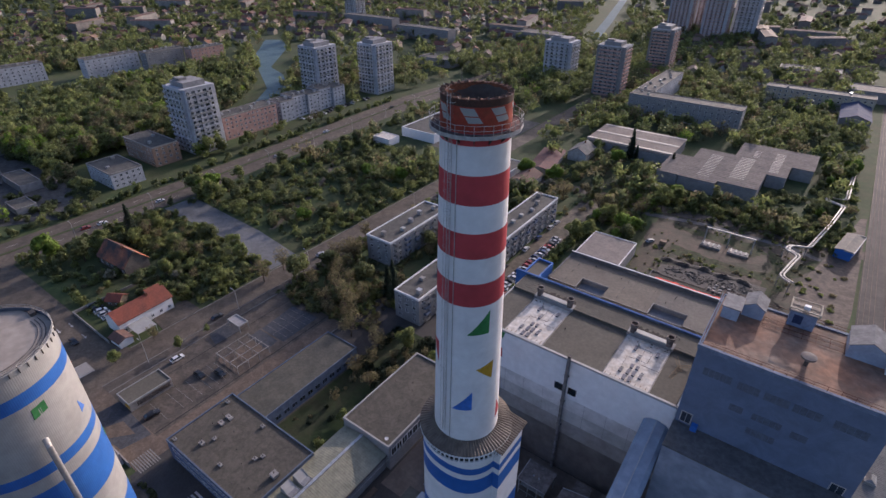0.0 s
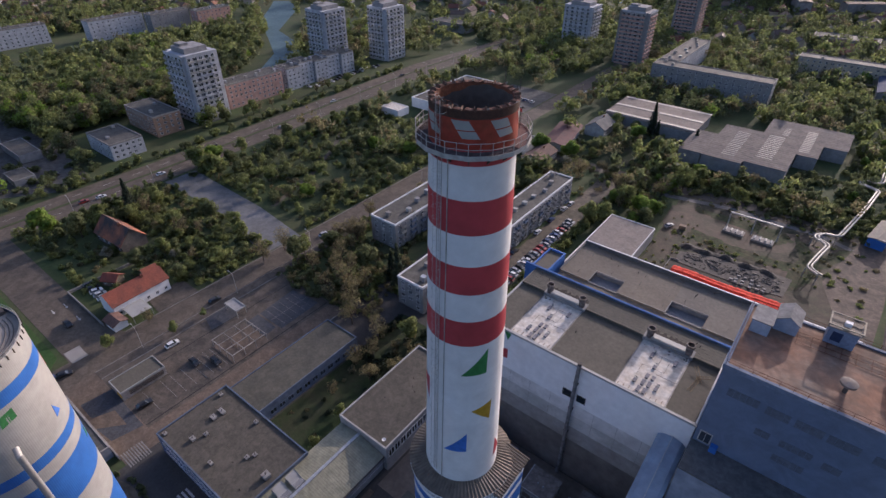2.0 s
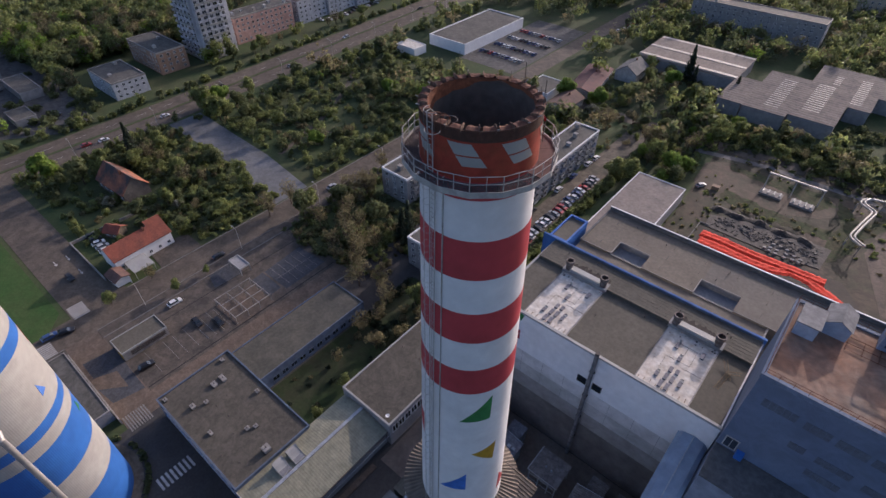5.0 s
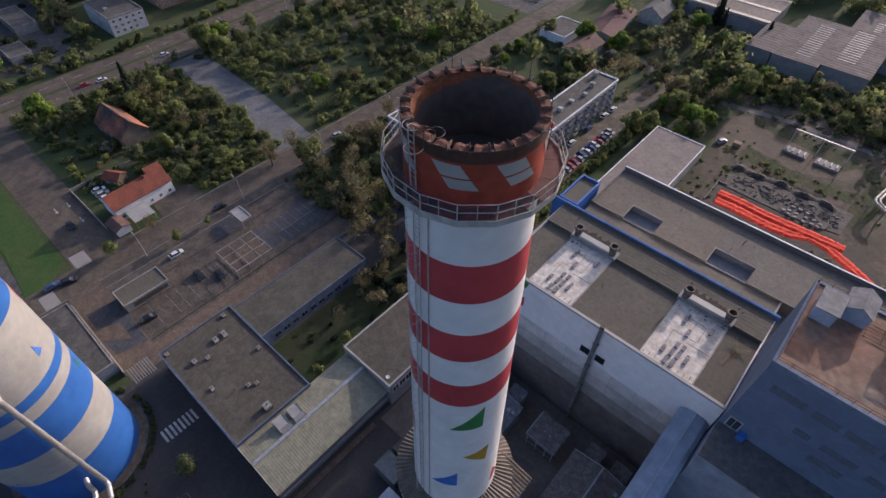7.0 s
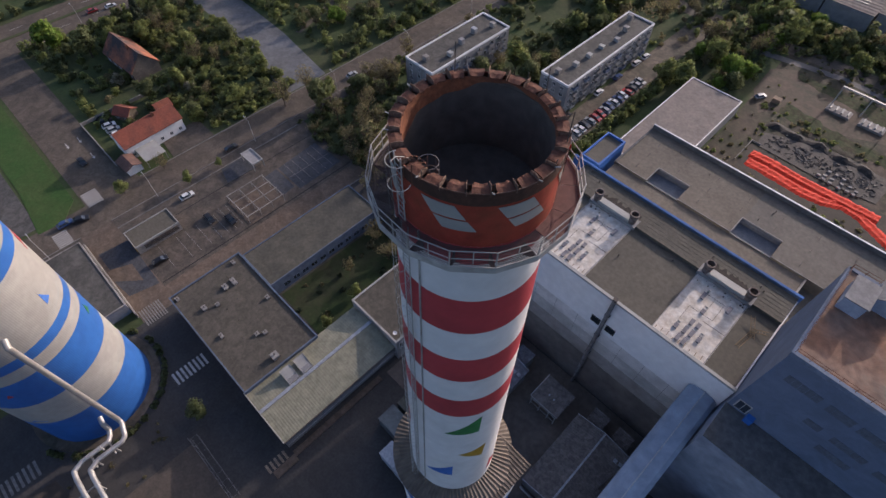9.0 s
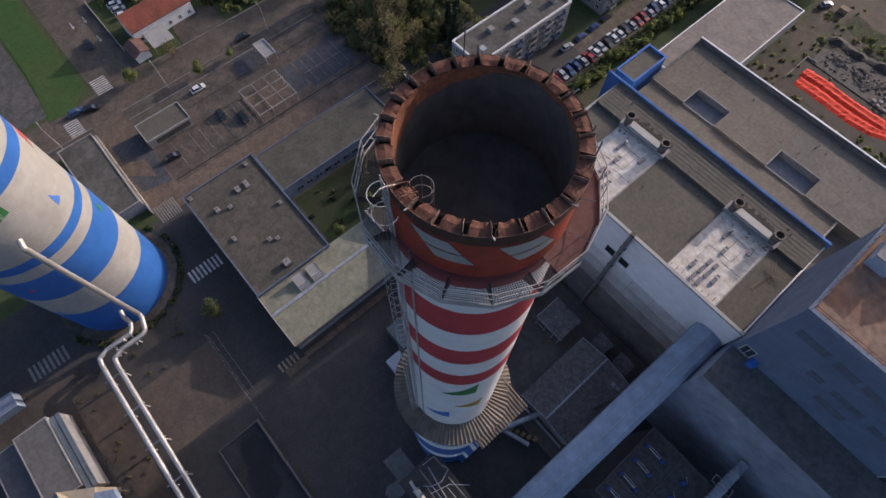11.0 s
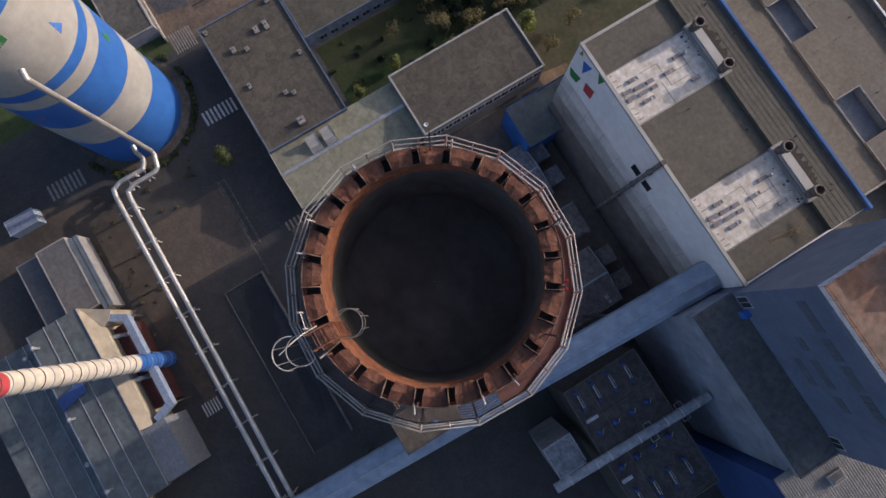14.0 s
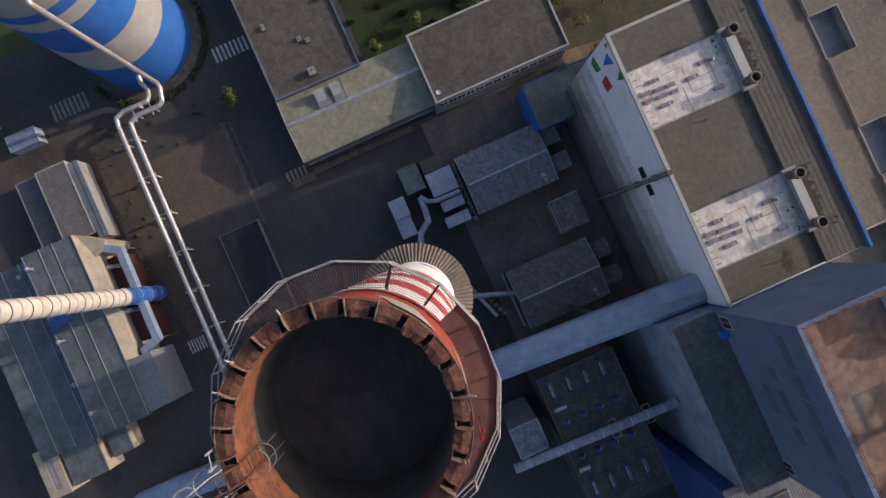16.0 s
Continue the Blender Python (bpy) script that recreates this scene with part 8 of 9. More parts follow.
slab("soil_strip", [(-40.5, 186), (-41.5, 199), (-20, 198), (4, 199), (12, 188), (11, 180), (-20, 184)], -0.1, 0.05, mat("dark_turned_soil", (0.060, 0.048, 0.036), (0.042, 0.036, 0.028), big=0.3, fine=1.2, bump=0.6), "strip of dark turned soil under the netting", "soil")
slab("rubble_bed", [(-40, 199.5), (-41, 207), (-30, 212), (-12, 214), (-2, 214), (-3, 201), (-18, 199)], 0.0, 0.2, mat("rubble", (0.105, 0.092, 0.078), (0.058, 0.053, 0.045), big=0.5, fine=2.5, bump=1.0, stain=0.8), "bed of grey rubble and pipes", "rubble")
s = Shape()
for k in range(330):
    x, y, r = RNG.uniform(-39, -4), RNG.gauss(205.5, 2.8), RNG.uniform(0.08, 0.36) * (1.5 if k % 9 == 0 else 1)
    s.box(-r * RNG.uniform(0.8, 2.0), -r * 0.7, -r * 0.3, r, r * 0.7, r * 0.6, m=pose(x, y, 0.2, RNG.uniform(-20, 20), RNG.uniform(-20, 20), RNG.uniform(0, 180)))
solid("rubble_stones", s, mat("rubble_stone", (0.098, 0.088, 0.078), (0.056, 0.051, 0.045), island=0.6), "loose grey rubble stones", "rubble", kind="stuff")
# bank of dark earth behind the rubble
p, f = [], []
for i in range(46):
    x = -42 + i * 0.84
    y0 = 213.0 + 0.6 * math.sin(i * 0.4) - (i - 23) ** 2 * 0.002
    h = (0.9 + 0.5 * math.sin(i * 0.7) + RNG.uniform(-0.2, 0.2)) * min(1, (i + 1) / 4, (46 - i) / 5)
    for dy, z in ((-2.2, -0.05), (-1.0, h * 0.7), (0.0, h), (1.2, h * 0.6), (2.6, -0.05)):
        p.append((x, y0 + dy + RNG.uniform(-0.3, 0.3), z))
for i in range(45):
    for k in range(4):
        f.append((5 * i + k, 5 * i + 5 + k, 5 * i + 6 + k, 5 * i + 1 + k))
solid("earth_bank", Shape().add(p, f), mat("dark_earth", (0.050, 0.044, 0.037), (0.034, 0.031, 0.027), big=0.5, fine=2.0, bump=0.8), "low bank of dark earth behind the rubble", "earth bank", kind="stuff")
for x, y, r in ((-34.5, 205.5, 1.5), (-28.0, 206.6, 1.9), (-26.5, 203.6, 1.3), (-15.6, 206.0, 2.0), (-12.2, 203.2, 1.6), (-9.0, 207.0, 1.7)):
    coil = thing("hose_coil", (x, y, 0.2), "loose grey coil of plastic pipe on the rubble", "pipe coil", "pipe coils")
    for k in range(3):
        part("turn", Shape().path([((r - k * 0.12) * math.cos(a), (r - k * 0.12) * math.sin(a) * 0.85, 0.12 + k * 0.1 + 0.08 * math.sin(a * 2 + k)) for a in [i * 2 * math.pi / 20 for i in range(20)]], 0.07, 5, closed=True), mat("grey_plastic_pipe", (0.125, 0.120, 0.112)), coil)
blk = thing("concrete_block", (-20, 200.5, 0.05), "small pale concrete block on the soil", "concrete block", "concrete blocks")
part("block", Shape().box(-0.55, -0.4, 0, 0.55, 0.4, 0.6), CONCRETE, blk)
for k in range(13):
    copy_thing(blk, pose(-18.2 + (k % 5) * 2.3 + RNG.uniform(-0.4, 0.4), 199.4 + (k // 5) * 2.2 + RNG.uniform(-0.4, 0.4), 0.12, 0, 0, RNG.uniform(-25, 25)))
solid("site_fence", Shape().box(-42.0, 188.3, 0, -41.8, 200.5, 0.5).box(-41.8, 200.3, 0, -38.8, 200.5, 0.5), CONCRETE, "low pale concrete edge beside the yard", "kerb", kind="structure")
car("silver", -50.3, 223.1, 62)
crate = thing("site_crate", (-45.2, 224.8, 0.03), "beige wooden site crate on the yard", "crate")
part("crate_body", Shape().box(-1.3, -0.9, 0, 1.3, 0.9, 1.5), mat("crate_wood", (0.28, 0.20, 0.13), (0.2, 0.145, 0.1), big=0.8), crate)
part("crate_lid", Shape().box(-1.4, -1.0, 1.5, 1.4, 1.0, 1.62), mat("crate_wood", (0.28, 0.20, 0.13), (0.2, 0.145, 0.1), big=0.8), crate)
# ---- street lamps ----
lamp = thing("street_lamp", (-155.5, 50, 0), "tall grey steel street lamp", "street lamp", "street lamps")
part("pole", Shape().tube((0, 0, 0), (0, 0, 8.5), 0.1, 8, r2=0.06), STEEL, lamp)
part("arm", Shape().tube((0, 0, 8.4), (-1.8, 0, 8.9), 0.05, 6), STEEL, lamp)
part("lamp_head", Shape().box(-2.5, -0.15, 8.8, -1.7, 0.15, 8.98), GALV, lamp)
for y in (18, 84, 118, 152, 186, 220):
    copy_thing(lamp, pose(-155.5, y, 0.1))
for k in range(12):
    copy_thing(lamp, pose(-257.6 - max(0, k * 36 - 120) * 0.045, k * 36, 0, 0, 0, 0))

# ---- trees and shrubs ----
NP = np.random.RandomState(5)


def leaf_mesh(name, centres, sizes, m, out=None):
    """Many small loose three-cornered leaf clumps, two at each centre; where outward directions are given they face and shade roughly outwards."""
    s = np.repeat(np.asarray(sizes, float), 2)[:, None]
    c = np.repeat(np.asarray(centres, float), 2, 0)
    n = len(c)
    c = c + NP.normal(size=(n, 3)) * s * 0.55
    w = NP.normal(size=(n, 3))
    o = w if out is None else np.repeat(np.asarray(out, float), 2, 0)
    w = w if out is None else w * 0.6 + o
    w /= np.linalg.norm(w, axis=1)[:, None] + 1e-9
    u = np.cross(w, NP.normal(size=(n, 3)))
    u /= np.linalg.norm(u, axis=1)[:, None] + 1e-9
    v = np.cross(w, u)
    k = NP.uniform(0.6, 1.0, (n, 1))
    vs = np.stack([c + u * s, c - u * s * 0.5 + v * s * k, c - u * s * 0.5 - v * s * k], 1).reshape(-1, 3)
    me = bpy.data.meshes.new(name)
    me.vertices.add(3 * n)
    me.vertices.foreach_set("co", vs.ravel())
    me.loops.add(3 * n)
    me.loops.foreach_set("vertex_index", np.arange(3 * n, dtype=np.int32))
    me.polygons.add(n)
    me.polygons.foreach_set("loop_start", np.arange(0, 3 * n, 3, dtype=np.int32))
    me.materials.append(m)
    me.update(calc_edges=True)
    if out is not None:
        q = o / (np.linalg.norm(o, axis=1)[:, None] + 1e-9) + w * 0.5
        q /= np.linalg.norm(q, axis=1)[:, None] + 1e-9
        at = me.attributes.new("custom_normal", "FLOAT_VECTOR", "CORNER")
        at.data.foreach_set("vector", np.repeat(q, 3, 0).astype(np.float32).ravel())
    return me


def crown_points(n, r, h, lobes):
    """Points in an uneven crown: lobes of leaves on the shell of an ellipsoid of radius r and height h round the origin."""
    cs = NP.normal(size=(lobes, 3))
    cs /= np.linalg.norm(cs, axis=1)[:, None]
    cs *= NP.uniform(0.35, 0.8, (lobes, 1)) * np.array([r, r, h / 2])
    k = NP.randint(0, lobes, n)
    d = NP.normal(size=(n, 3))
    d /= np.linalg.norm(d, axis=1)[:, None]
    rad = NP.uniform(0.28, 0.55, lobes)[k][:, None] * NP.uniform(0.55, 1.0, (n, 1))
    return cs[k] + d * rad * np.array([r, r, h * 0.4]), d * 0.7 + cs[k] / np.array([r, r, h / 2]) * 0.6


def make_tree(label, h, r, m, n, size, bare=False, conifer=False):
    """A tapered trunk with limbs, and a crown of loose leaf clumps."""
    t = thing("tree", (0, 0, 0), label, "tree", "trees")
    s = Shape()
    top = h * 0.55
    s.tube((0, 0, -0.2), (0.1, 0.05, top), 0.04 * h * 0.55, 7, r2=0.05)
    limbs = 9 if bare else 6
    for k in range(limbs):
        a = k * 2.4
        z0 = h * (0.22 + 0.3 * k / limbs)
        s.tube((0, 0, z0), (r * 0.65 * math.cos(a), r * 0.65 * math.sin(a), z0 + h * 0.32), 0.012 * h, 5, r2=0.03)
        if bare:
            for e in (-0.5, 0.5):
                s.tube((r * 0.4 * math.cos(a), r * 0.4 * math.sin(a), z0 + h * 0.2), (r * 0.8 * math.cos(a + e), r * 0.8 * math.sin(a + e), z0 + h * 0.42), 0.05, 4, r2=0.02)
    part("trunk", s, BARK, t)
    if conifer:
        z = NP.uniform(0.08, 1, n) ** 1.3
        ang = NP.uniform(0, 6.283, n)
        layer = 0.75 + 0.25 * np.sin(z * 40)
        rr = r * (1 - z) * np.sqrt(NP.uniform(0.25, 1, n)) * layer
        c = np.stack([rr * np.cos(ang), rr * np.sin(ang), z * h], 1)
        out = np.stack([np.cos(ang), np.sin(ang), np.full(n, 0.4)], 1)
    else:
        ch = h * 0.78
        c, out = crown_points(n, r, ch, 13)
        c = c + np.array([0, 0, h - ch / 2 - 0.3])
        c[:, 2] = np.maximum(c[:, 2], 0.6)
    me = leaf_mesh("crown", c, NP.uniform(0.6, 1.3, len(c)) * size, m, out)
    part("crown", me, None, t)
    return t


KINDS = {
    "green": [make_tree("spring-green broadleaf tree with a ragged crown", h, r, LEAF_A, n, 0.42) for h, r, n in ((11, 4.4, 900), (9, 3.6, 700), (13, 5.0, 1100))],
    "dark": [make_tree("dark green broadleaf tree with a dense crown", h, r, LEAF_B, n, 0.45) for h, r, n in ((12, 4.8, 950), (10, 4.0, 800))],
    "bare": [make_tree("nearly bare tree with brown budding twigs", h, r, LEAF_C, n, 0.22, True) for h, r, n in ((11, 4.0, 650), (9, 3.4, 480))],
    "bright": [make_tree("bright green tree in fresh leaf", h, r, LEAF_D, n, 0.42) for h, r, n in ((12, 5.4, 2600), (8, 3.2, 1000))],
    "conifer": [make_tree("dark conifer with drooping boughs", h, r, NEEDLE, 900, 0.36, conifer=True) for h, r in ((15, 4.0), (12, 3.4))],
    "blossom": [make_tree("small tree in white blossom", 6, 2.8, BLOSSOM, 500, 0.28)],
}
PLACED = set()


def tree(kind, x, y, s=1.0):
    i = RNG.randrange(len(KINDS[kind]))
    src = KINDS[kind][i]
    a = RNG.uniform(0, 360)
    m = pose(x, y, 0, 0, 0, a)
    if (kind, i) not in PLACED:
        PLACED.add((kind, i))
        src.matrix_basis = m @ Matrix.Scale(s, 4)
        return src
    sc = tuple(src.scale)
    c = copy_thing(src, m)
    c.scale = (s * RNG.uniform(0.9, 1.1), s * RNG.uniform(0.9, 1.1), s * RNG.uniform(0.88, 1.12))
    return c


KEEP = [(-123, -80, 64, 152), (-152.5, 16, -81, 92), (-168, -400, -155.5, 470), (-297, -400, -257, 430), (-190, 48, -169, 74), (-229, 71, -207, 83), (-143, 138, -129, 179), (-108, 115, -93, 218),
        (-71, 157, -51, 209), (-332, 189, -315, 300), (-334, 161, -306, 187), (-366, 292, -340, 320), (-337, 330, -311, 357), (-126, 321, -68, 353), (-69, 285, 3, 366), (-128, 404, -49, 420), (-129, 423, -113, 501),
        (-232, 244, -167, 346), (-347, 103, -294, 158), (-256, 111, -168, 128), (-331, 20, -166, 49), (-92.5, 108, -81.5, 250), (-55, 158, 22, 258), (-411, 62, -300, 92), (-129, 239, -117, 255), (-138, 268, -124, 284), (-123, 286, -111, 302), (-144, 208, -128, 224), (22, 120, 46, 700), (-174, 440, -146, 464), (-240, 480, -208, 504), (-165, 548, -140, 576), (3, 455, 23, 505), (-50, 498, 24, 515)]


def free(x, y, pad=0.0):
    return not any(a - pad < x < c + pad and b - pad < y < d + pad for a, b, c, d in KEEP)


# single trees that stand out
for k, x, y, s in (("bright", -249, 58, 1.55), ("green", -255.5, 131, 1.45), ("green", -241, 130, 1.4), ("dark", -236, 66, 1.0), ("bare", -205, 92, 1.1), ("dark", -200, 70, 0.8), ("bare", -232, 92, 1.1), ("green", -236, 74, 0.8), ("conifer", -238, 88, 1.15), ("conifer", -233, 86, 1.05), ("conifer", -118, 124, 1.1), ("conifer", -113, 122, 1.0), ("conifer", -120, 129, 0.9), ("conifer", -93, 317, 1.1), ("conifer", -88, 312, 0.8), ("conifer", -67, 312, 0.8),
                   ("bright", -58.5, 228, 1.0), ("bright", -63, 224, 0.9), ("green", -56, 258, 1.1), ("green", -33, 262, 0.9), ("green", -20, 261, 0.8), ("green", -9, 262, 0.7), ("green", -72, 229, 1.0), ("bare", -81, 238, 1.1), ("bare", -100, 239, 1.1), ("blossom", -112, 248, 1.2), ("green", -82.5, 291, 0.8), ("conifer", -92, 316, 1.0), ("green", -74, 208, 1.0), ("green", -80, 204, 0.9), ("bare", -163, 101, 1.0), ("bare", -163.5, 111, 1.0), ("bare", -155, 150, 1.1), ("bare", -165, 57, 0.7), ("green", -163.5, 43.5, 0.55), ("green", -153.5, 60, 0.4), ("green", -153.5, 70, 0.4),
                   ("dark", -88, 25.5, 0.55), ("bare", -131, 104, 1.1), ("bare", -125, 108, 1.2), ("bare", -118, 104, 1.1), ("bare", -112, 98, 1.1), ("bare", -107, 103, 1.0), ("bare", -121, 113, 1.0), ("green", -128, 115, 0.8), ("bare", -135, 113, 0.9), ("bare", -100, 98, 1.0), ("green", -93, 104, 0.7), ("bare", -97, 92, 0.9),
                   ("bare", -98, 86, 0.8), ("green", -88, 70, 0.4), ("bare", -90, 84, 0.7), ("green", -86, 60, 0.35), ("blossom", -213, 66, 1.0), ("blossom", -193, 82, 0.8), ("blossom", -270, 146, 0.8), ("bare", -95, 74, 0.6), ("green", -79, 101, 0.6), ("bright", -86, 120, 0.6), ("bright", -256, 133, 0.9), ("green", -252, 130, 0.9), ("bright", -258, 141, 0.9),
                   ("bare", -72, 104, 0.7), ("green", -64, 104, 0.5), ("bare", -60, 110, 0.7), ("bare", -75, 112, 0.8)):
    tree(k, x, y, s)


def grove(x0, y0, x1, y1, n, kinds, smin=0.7, smax=1.2, pad=1.0):
    done = 0
    for _ in range(n * 3):
        x, y = RNG.uniform(x0, x1), RNG.uniform(y0, y1)
        if free(x, y, pad):
            tree(RNG.choice(kinds), x, y, RNG.uniform(smin, smax))
            done += 1
            if done >= n:
                break


MIX = ("green", "green", "dark", "bare", "bright")
grove(-155, 100, -108, 138, 16, ("bare", "bare", "dark", "green"), 0.8, 1.1)
grove(-128, 152, -109, 215, 16, ("dark", "bare", "green"), 0.6, 1.0)
grove(-154, 180, -110, 260, 20, MIX, 0.5, 0.9)
grove(-82, 212, -56, 300, 26, MIX, 0.5, 0.95)
grove(-126, 222, -84, 318, 22, ("bare", "green", "dark", "bare"), 0.4, 0.8)
grove(-125, 290, -70, 320, 12, MIX, 0.5, 0.9)
grove(-256, 76, -170, 111, 24, ("bare", "green", "dark", "green"), 0.45, 0.9)
grove(-256, 130, -168, 245, 42, ("green", "dark", "bare", "dark", "bright"), 0.45, 0.85)
grove(-65, 266, 22, 286, 20, MIX, 0.4, 0.75)
grove(-300, 160, -282, 330, 24, MIX, 0.6, 0.9)
grove(4, 286, 24, 450, 14, MIX, 0.5, 0.9)

# shrubs as one mass
def mass(name, label, spots, m, size, category, per, hs):
    cs, ss, os = [], [], []
    for (x, y, r, h) in spots:
        n = max(12, int(per * r))
        p, o = crown_points(n, r, h * 1.3, 7)
        os.append(o)
        p = p + np.array([x, y, h * 0.5])
        p[:, 2] = np.maximum(p[:, 2], 0.15)
        cs.append(p)
        ss.append(NP.uniform(0.6, 1.4, n) * size)
    ob = new(name, leaf_mesh(name, np.concatenate(cs), np.concatenate(ss), m, np.concatenate(os)))
    return tagged(ob, label, category, kind="stuff")


def scatter(x0, y0, x1, y1, n, r0, r1, pad=0.0):
    out = []
    for _ in range(n * 2):
        x, y = RNG.uniform(x0, x1), RNG.uniform(y0, y1)
        if free(x, y, pad):
            r = RNG.uniform(r0, r1)
            out.append((x, y, r, r * RNG.uniform(0.9, 1.6)))
        if len(out) >= n:
            break
    return out


lot = scatter(-257, 128, -168, 260, 330, 1.4, 3.8, 0.5) + scatter(-257, 128, -168, 260, 260, 0.5, 1.3, 0.5)
lot2 = scatter(-256, 74, -170, 112, 330, 0.7, 2.0, 0.5)
RNG.shuffle(lot)
mass("shrub_mass", "dense spring-green shrubs on the overgrown lot", lot[::2] + lot2[:170], LEAF_A, 0.34, "shrubs", 62, 1)
mass("shrub_mass", "dark shrubs and brambles on the overgrown lot", lot[1::2] + lot2[170:] + scatter(-155, 98, -108, 136, 120, 0.7, 1.8), LEAF_B, 0.34, "shrubs", 62, 1)
mass("shrub_mass", "brown budding brushwood among shrubs", scatter(-256, 76, -170, 250, 170, 0.9, 2.0, 0.5) + scatter(-125, 92, -70, 125, 40, 0.8, 1.8) + scatter(-152, 100, -109, 150, 60, 0.8, 2.0), LEAF_C, 0.2, "shrubs", 75, 1)
mass("shrub_mass", "green shrubs round the works yard", scatter(-80, 200, -56, 290, 110, 0.8, 2.0) + scatter(-65, 263, 24, 288, 190, 0.8, 2.0) + scatter(2, 286, 26, 460, 120, 0.8, 2.2), LEAF_A, 0.36, "shrubs", 50, 1)
mass("shrub_mass", "dark hedges between the housing blocks", scatter(-128, 140, -108, 230, 130, 0.8, 1.8) + scatter(-155, 180, -108, 262, 130, 0.8, 1.8) + [(-79.5 + RNG.uniform(-1, 1), 128 + k * 1.5, 1.4, 2.2) for k in range(60)], LEAF_B, 0.34, "shrubs", 55, 1)

# ---- the far town ----


def river_dist(x, y):
    pts = ((-345, 218), (-375, 260), (-430, 318), (-540, 400), (-595, 445))
    best = 1e9
    for (ax, ay), (bx, by) in zip(pts, pts[1:]):
        t = max(0, min(1, ((x - ax) * (bx - ax) + (y - ay) * (by - ay)) / ((bx - ax) ** 2 + (by - ay) ** 2)))
        best = min(best, math.hypot(x - ax - t * (bx - ax), y - ay - t * (by - ay)))
    u = (y - 690) / 460
    if u > 0:
        best = min(best, abs(x - (-272 - 128 * u)) - 8)
    return best


def in_view(x, y):
    a = math.degrees(math.atan2(-(x + 3.6), y - 3.6)) - 36.3
    return abs(a) < 46


VILLAGEWALL = mat("village_wall", (0.36, 0.34, 0.31), (0.27, 0.255, 0.235), rnd=0.3)
HOUSES = [make_house("village house with a weathered tiled roof", w, d, h, r, m, wl, True, "village houses", False) for w, d, h, r, m, wl in (
    (11, 9, 5.2, 3.2, mat("village_tile_red", (0.20, 0.080, 0.055), (0.14, 0.065, 0.05), rnd=0.35), VILLAGEWALL), (13, 9, 5.6, 3.0, mat("village_tile_brown", (0.120, 0.080, 0.066), (0.09, 0.065, 0.055), rnd=0.4), VILLAGEWALL),
    (10, 8, 4.8, 3.0, mat("village_tile_grey", (0.110, 0.105, 0.105), (0.08, 0.078, 0.078), rnd=0.35), CREAM), (15, 10, 6.0, 3.0, mat("village_tile_brown", (0.12, 0.08, 0.066)), CREAM))]
spots = []
tries = 0
while len(spots) < 230 and tries < 9000:
    tries += 1
    reg = RNG.random()
    x, y = (RNG.uniform(-930, -600), RNG.uniform(200, 560)) if reg < 0.4 else ((RNG.uniform(-600, -300), RNG.uniform(480, 760)) if reg < 0.7 else (RNG.uniform(-150, 60), RNG.uniform(520, 820)))
    if not in_view(x, y) or river_dist(x, y) < 30 or not free(x, y, 8) or (-610 < x < -525 and 130 < y < 345):
        continue
    if all((x - a) ** 2 + (y - b) ** 2 > 300 for a, b in spots):
        spots.append((x, y))
for i, (x, y) in enumerate(spots):
    a = RNG.choice((12, 102, 30, 120)) + RNG.uniform(-6, 6)
    if i < 4:
        HOUSES[i].matrix_basis = pose(x, y, 0, 0, 0, a)
    else:
        copy_thing(HOUSES[i % 4], pose(x, y, 0, 0, 0, a))
# the rest of the town, too far off to pick apart
wv, rv = Shape(), Shape()
count = 0
while count < 1900:
    x, y = RNG.uniform(-1900, 260), RNG.uniform(150, 1900)
    if not in_view(x, y) or river_dist(x, y) < 26 or math.hypot(x + 3.6, y - 3.6) < 720:
        continue
    count += 1
    big = RNG.random() < 0.10
    w, d, h = (RNG.uniform(30, 60), 13, RNG.uniform(10, 17)) if big else (RNG.uniform(9, 15), RNG.uniform(8, 10), RNG.uniform(4.5, 7))
    m = pose(x, y, 0, 0, 0, RNG.choice((8, 98, 35, 125)) + RNG.uniform(-8, 8))
    wv.box(-w / 2, -d / 2, -0.2, w / 2, d / 2, h, m=m)
    q = [(-w / 2 - 0.4, -d / 2 - 0.4, h - 0.1), (w / 2 + 0.4, -d / 2 - 0.4, h - 0.1), (w / 2 + 0.4, d / 2 + 0.4, h - 0.1), (-w / 2 - 0.4, d / 2 + 0.4, h - 0.1), (-w / 2 - 0.4, 0, h + (1.0 if big else 3.0)), (w / 2 + 0.4, 0, h + (1.0 if big else 3.0))]
    rv.add([tuple(m @ Vector(p)) for p in q], ((0, 1, 5, 4), (2, 3, 4, 5), (1, 2, 5), (3, 0, 4), (3, 2, 1, 0)))
solid("far_town_walls", wv, FARWALL, "walls of the far town's many houses", "far town", kind="stuff")
solid("far_town_roofs", rv, FARTILE, "roofs of the far town's many houses", "far town", kind="stuff")


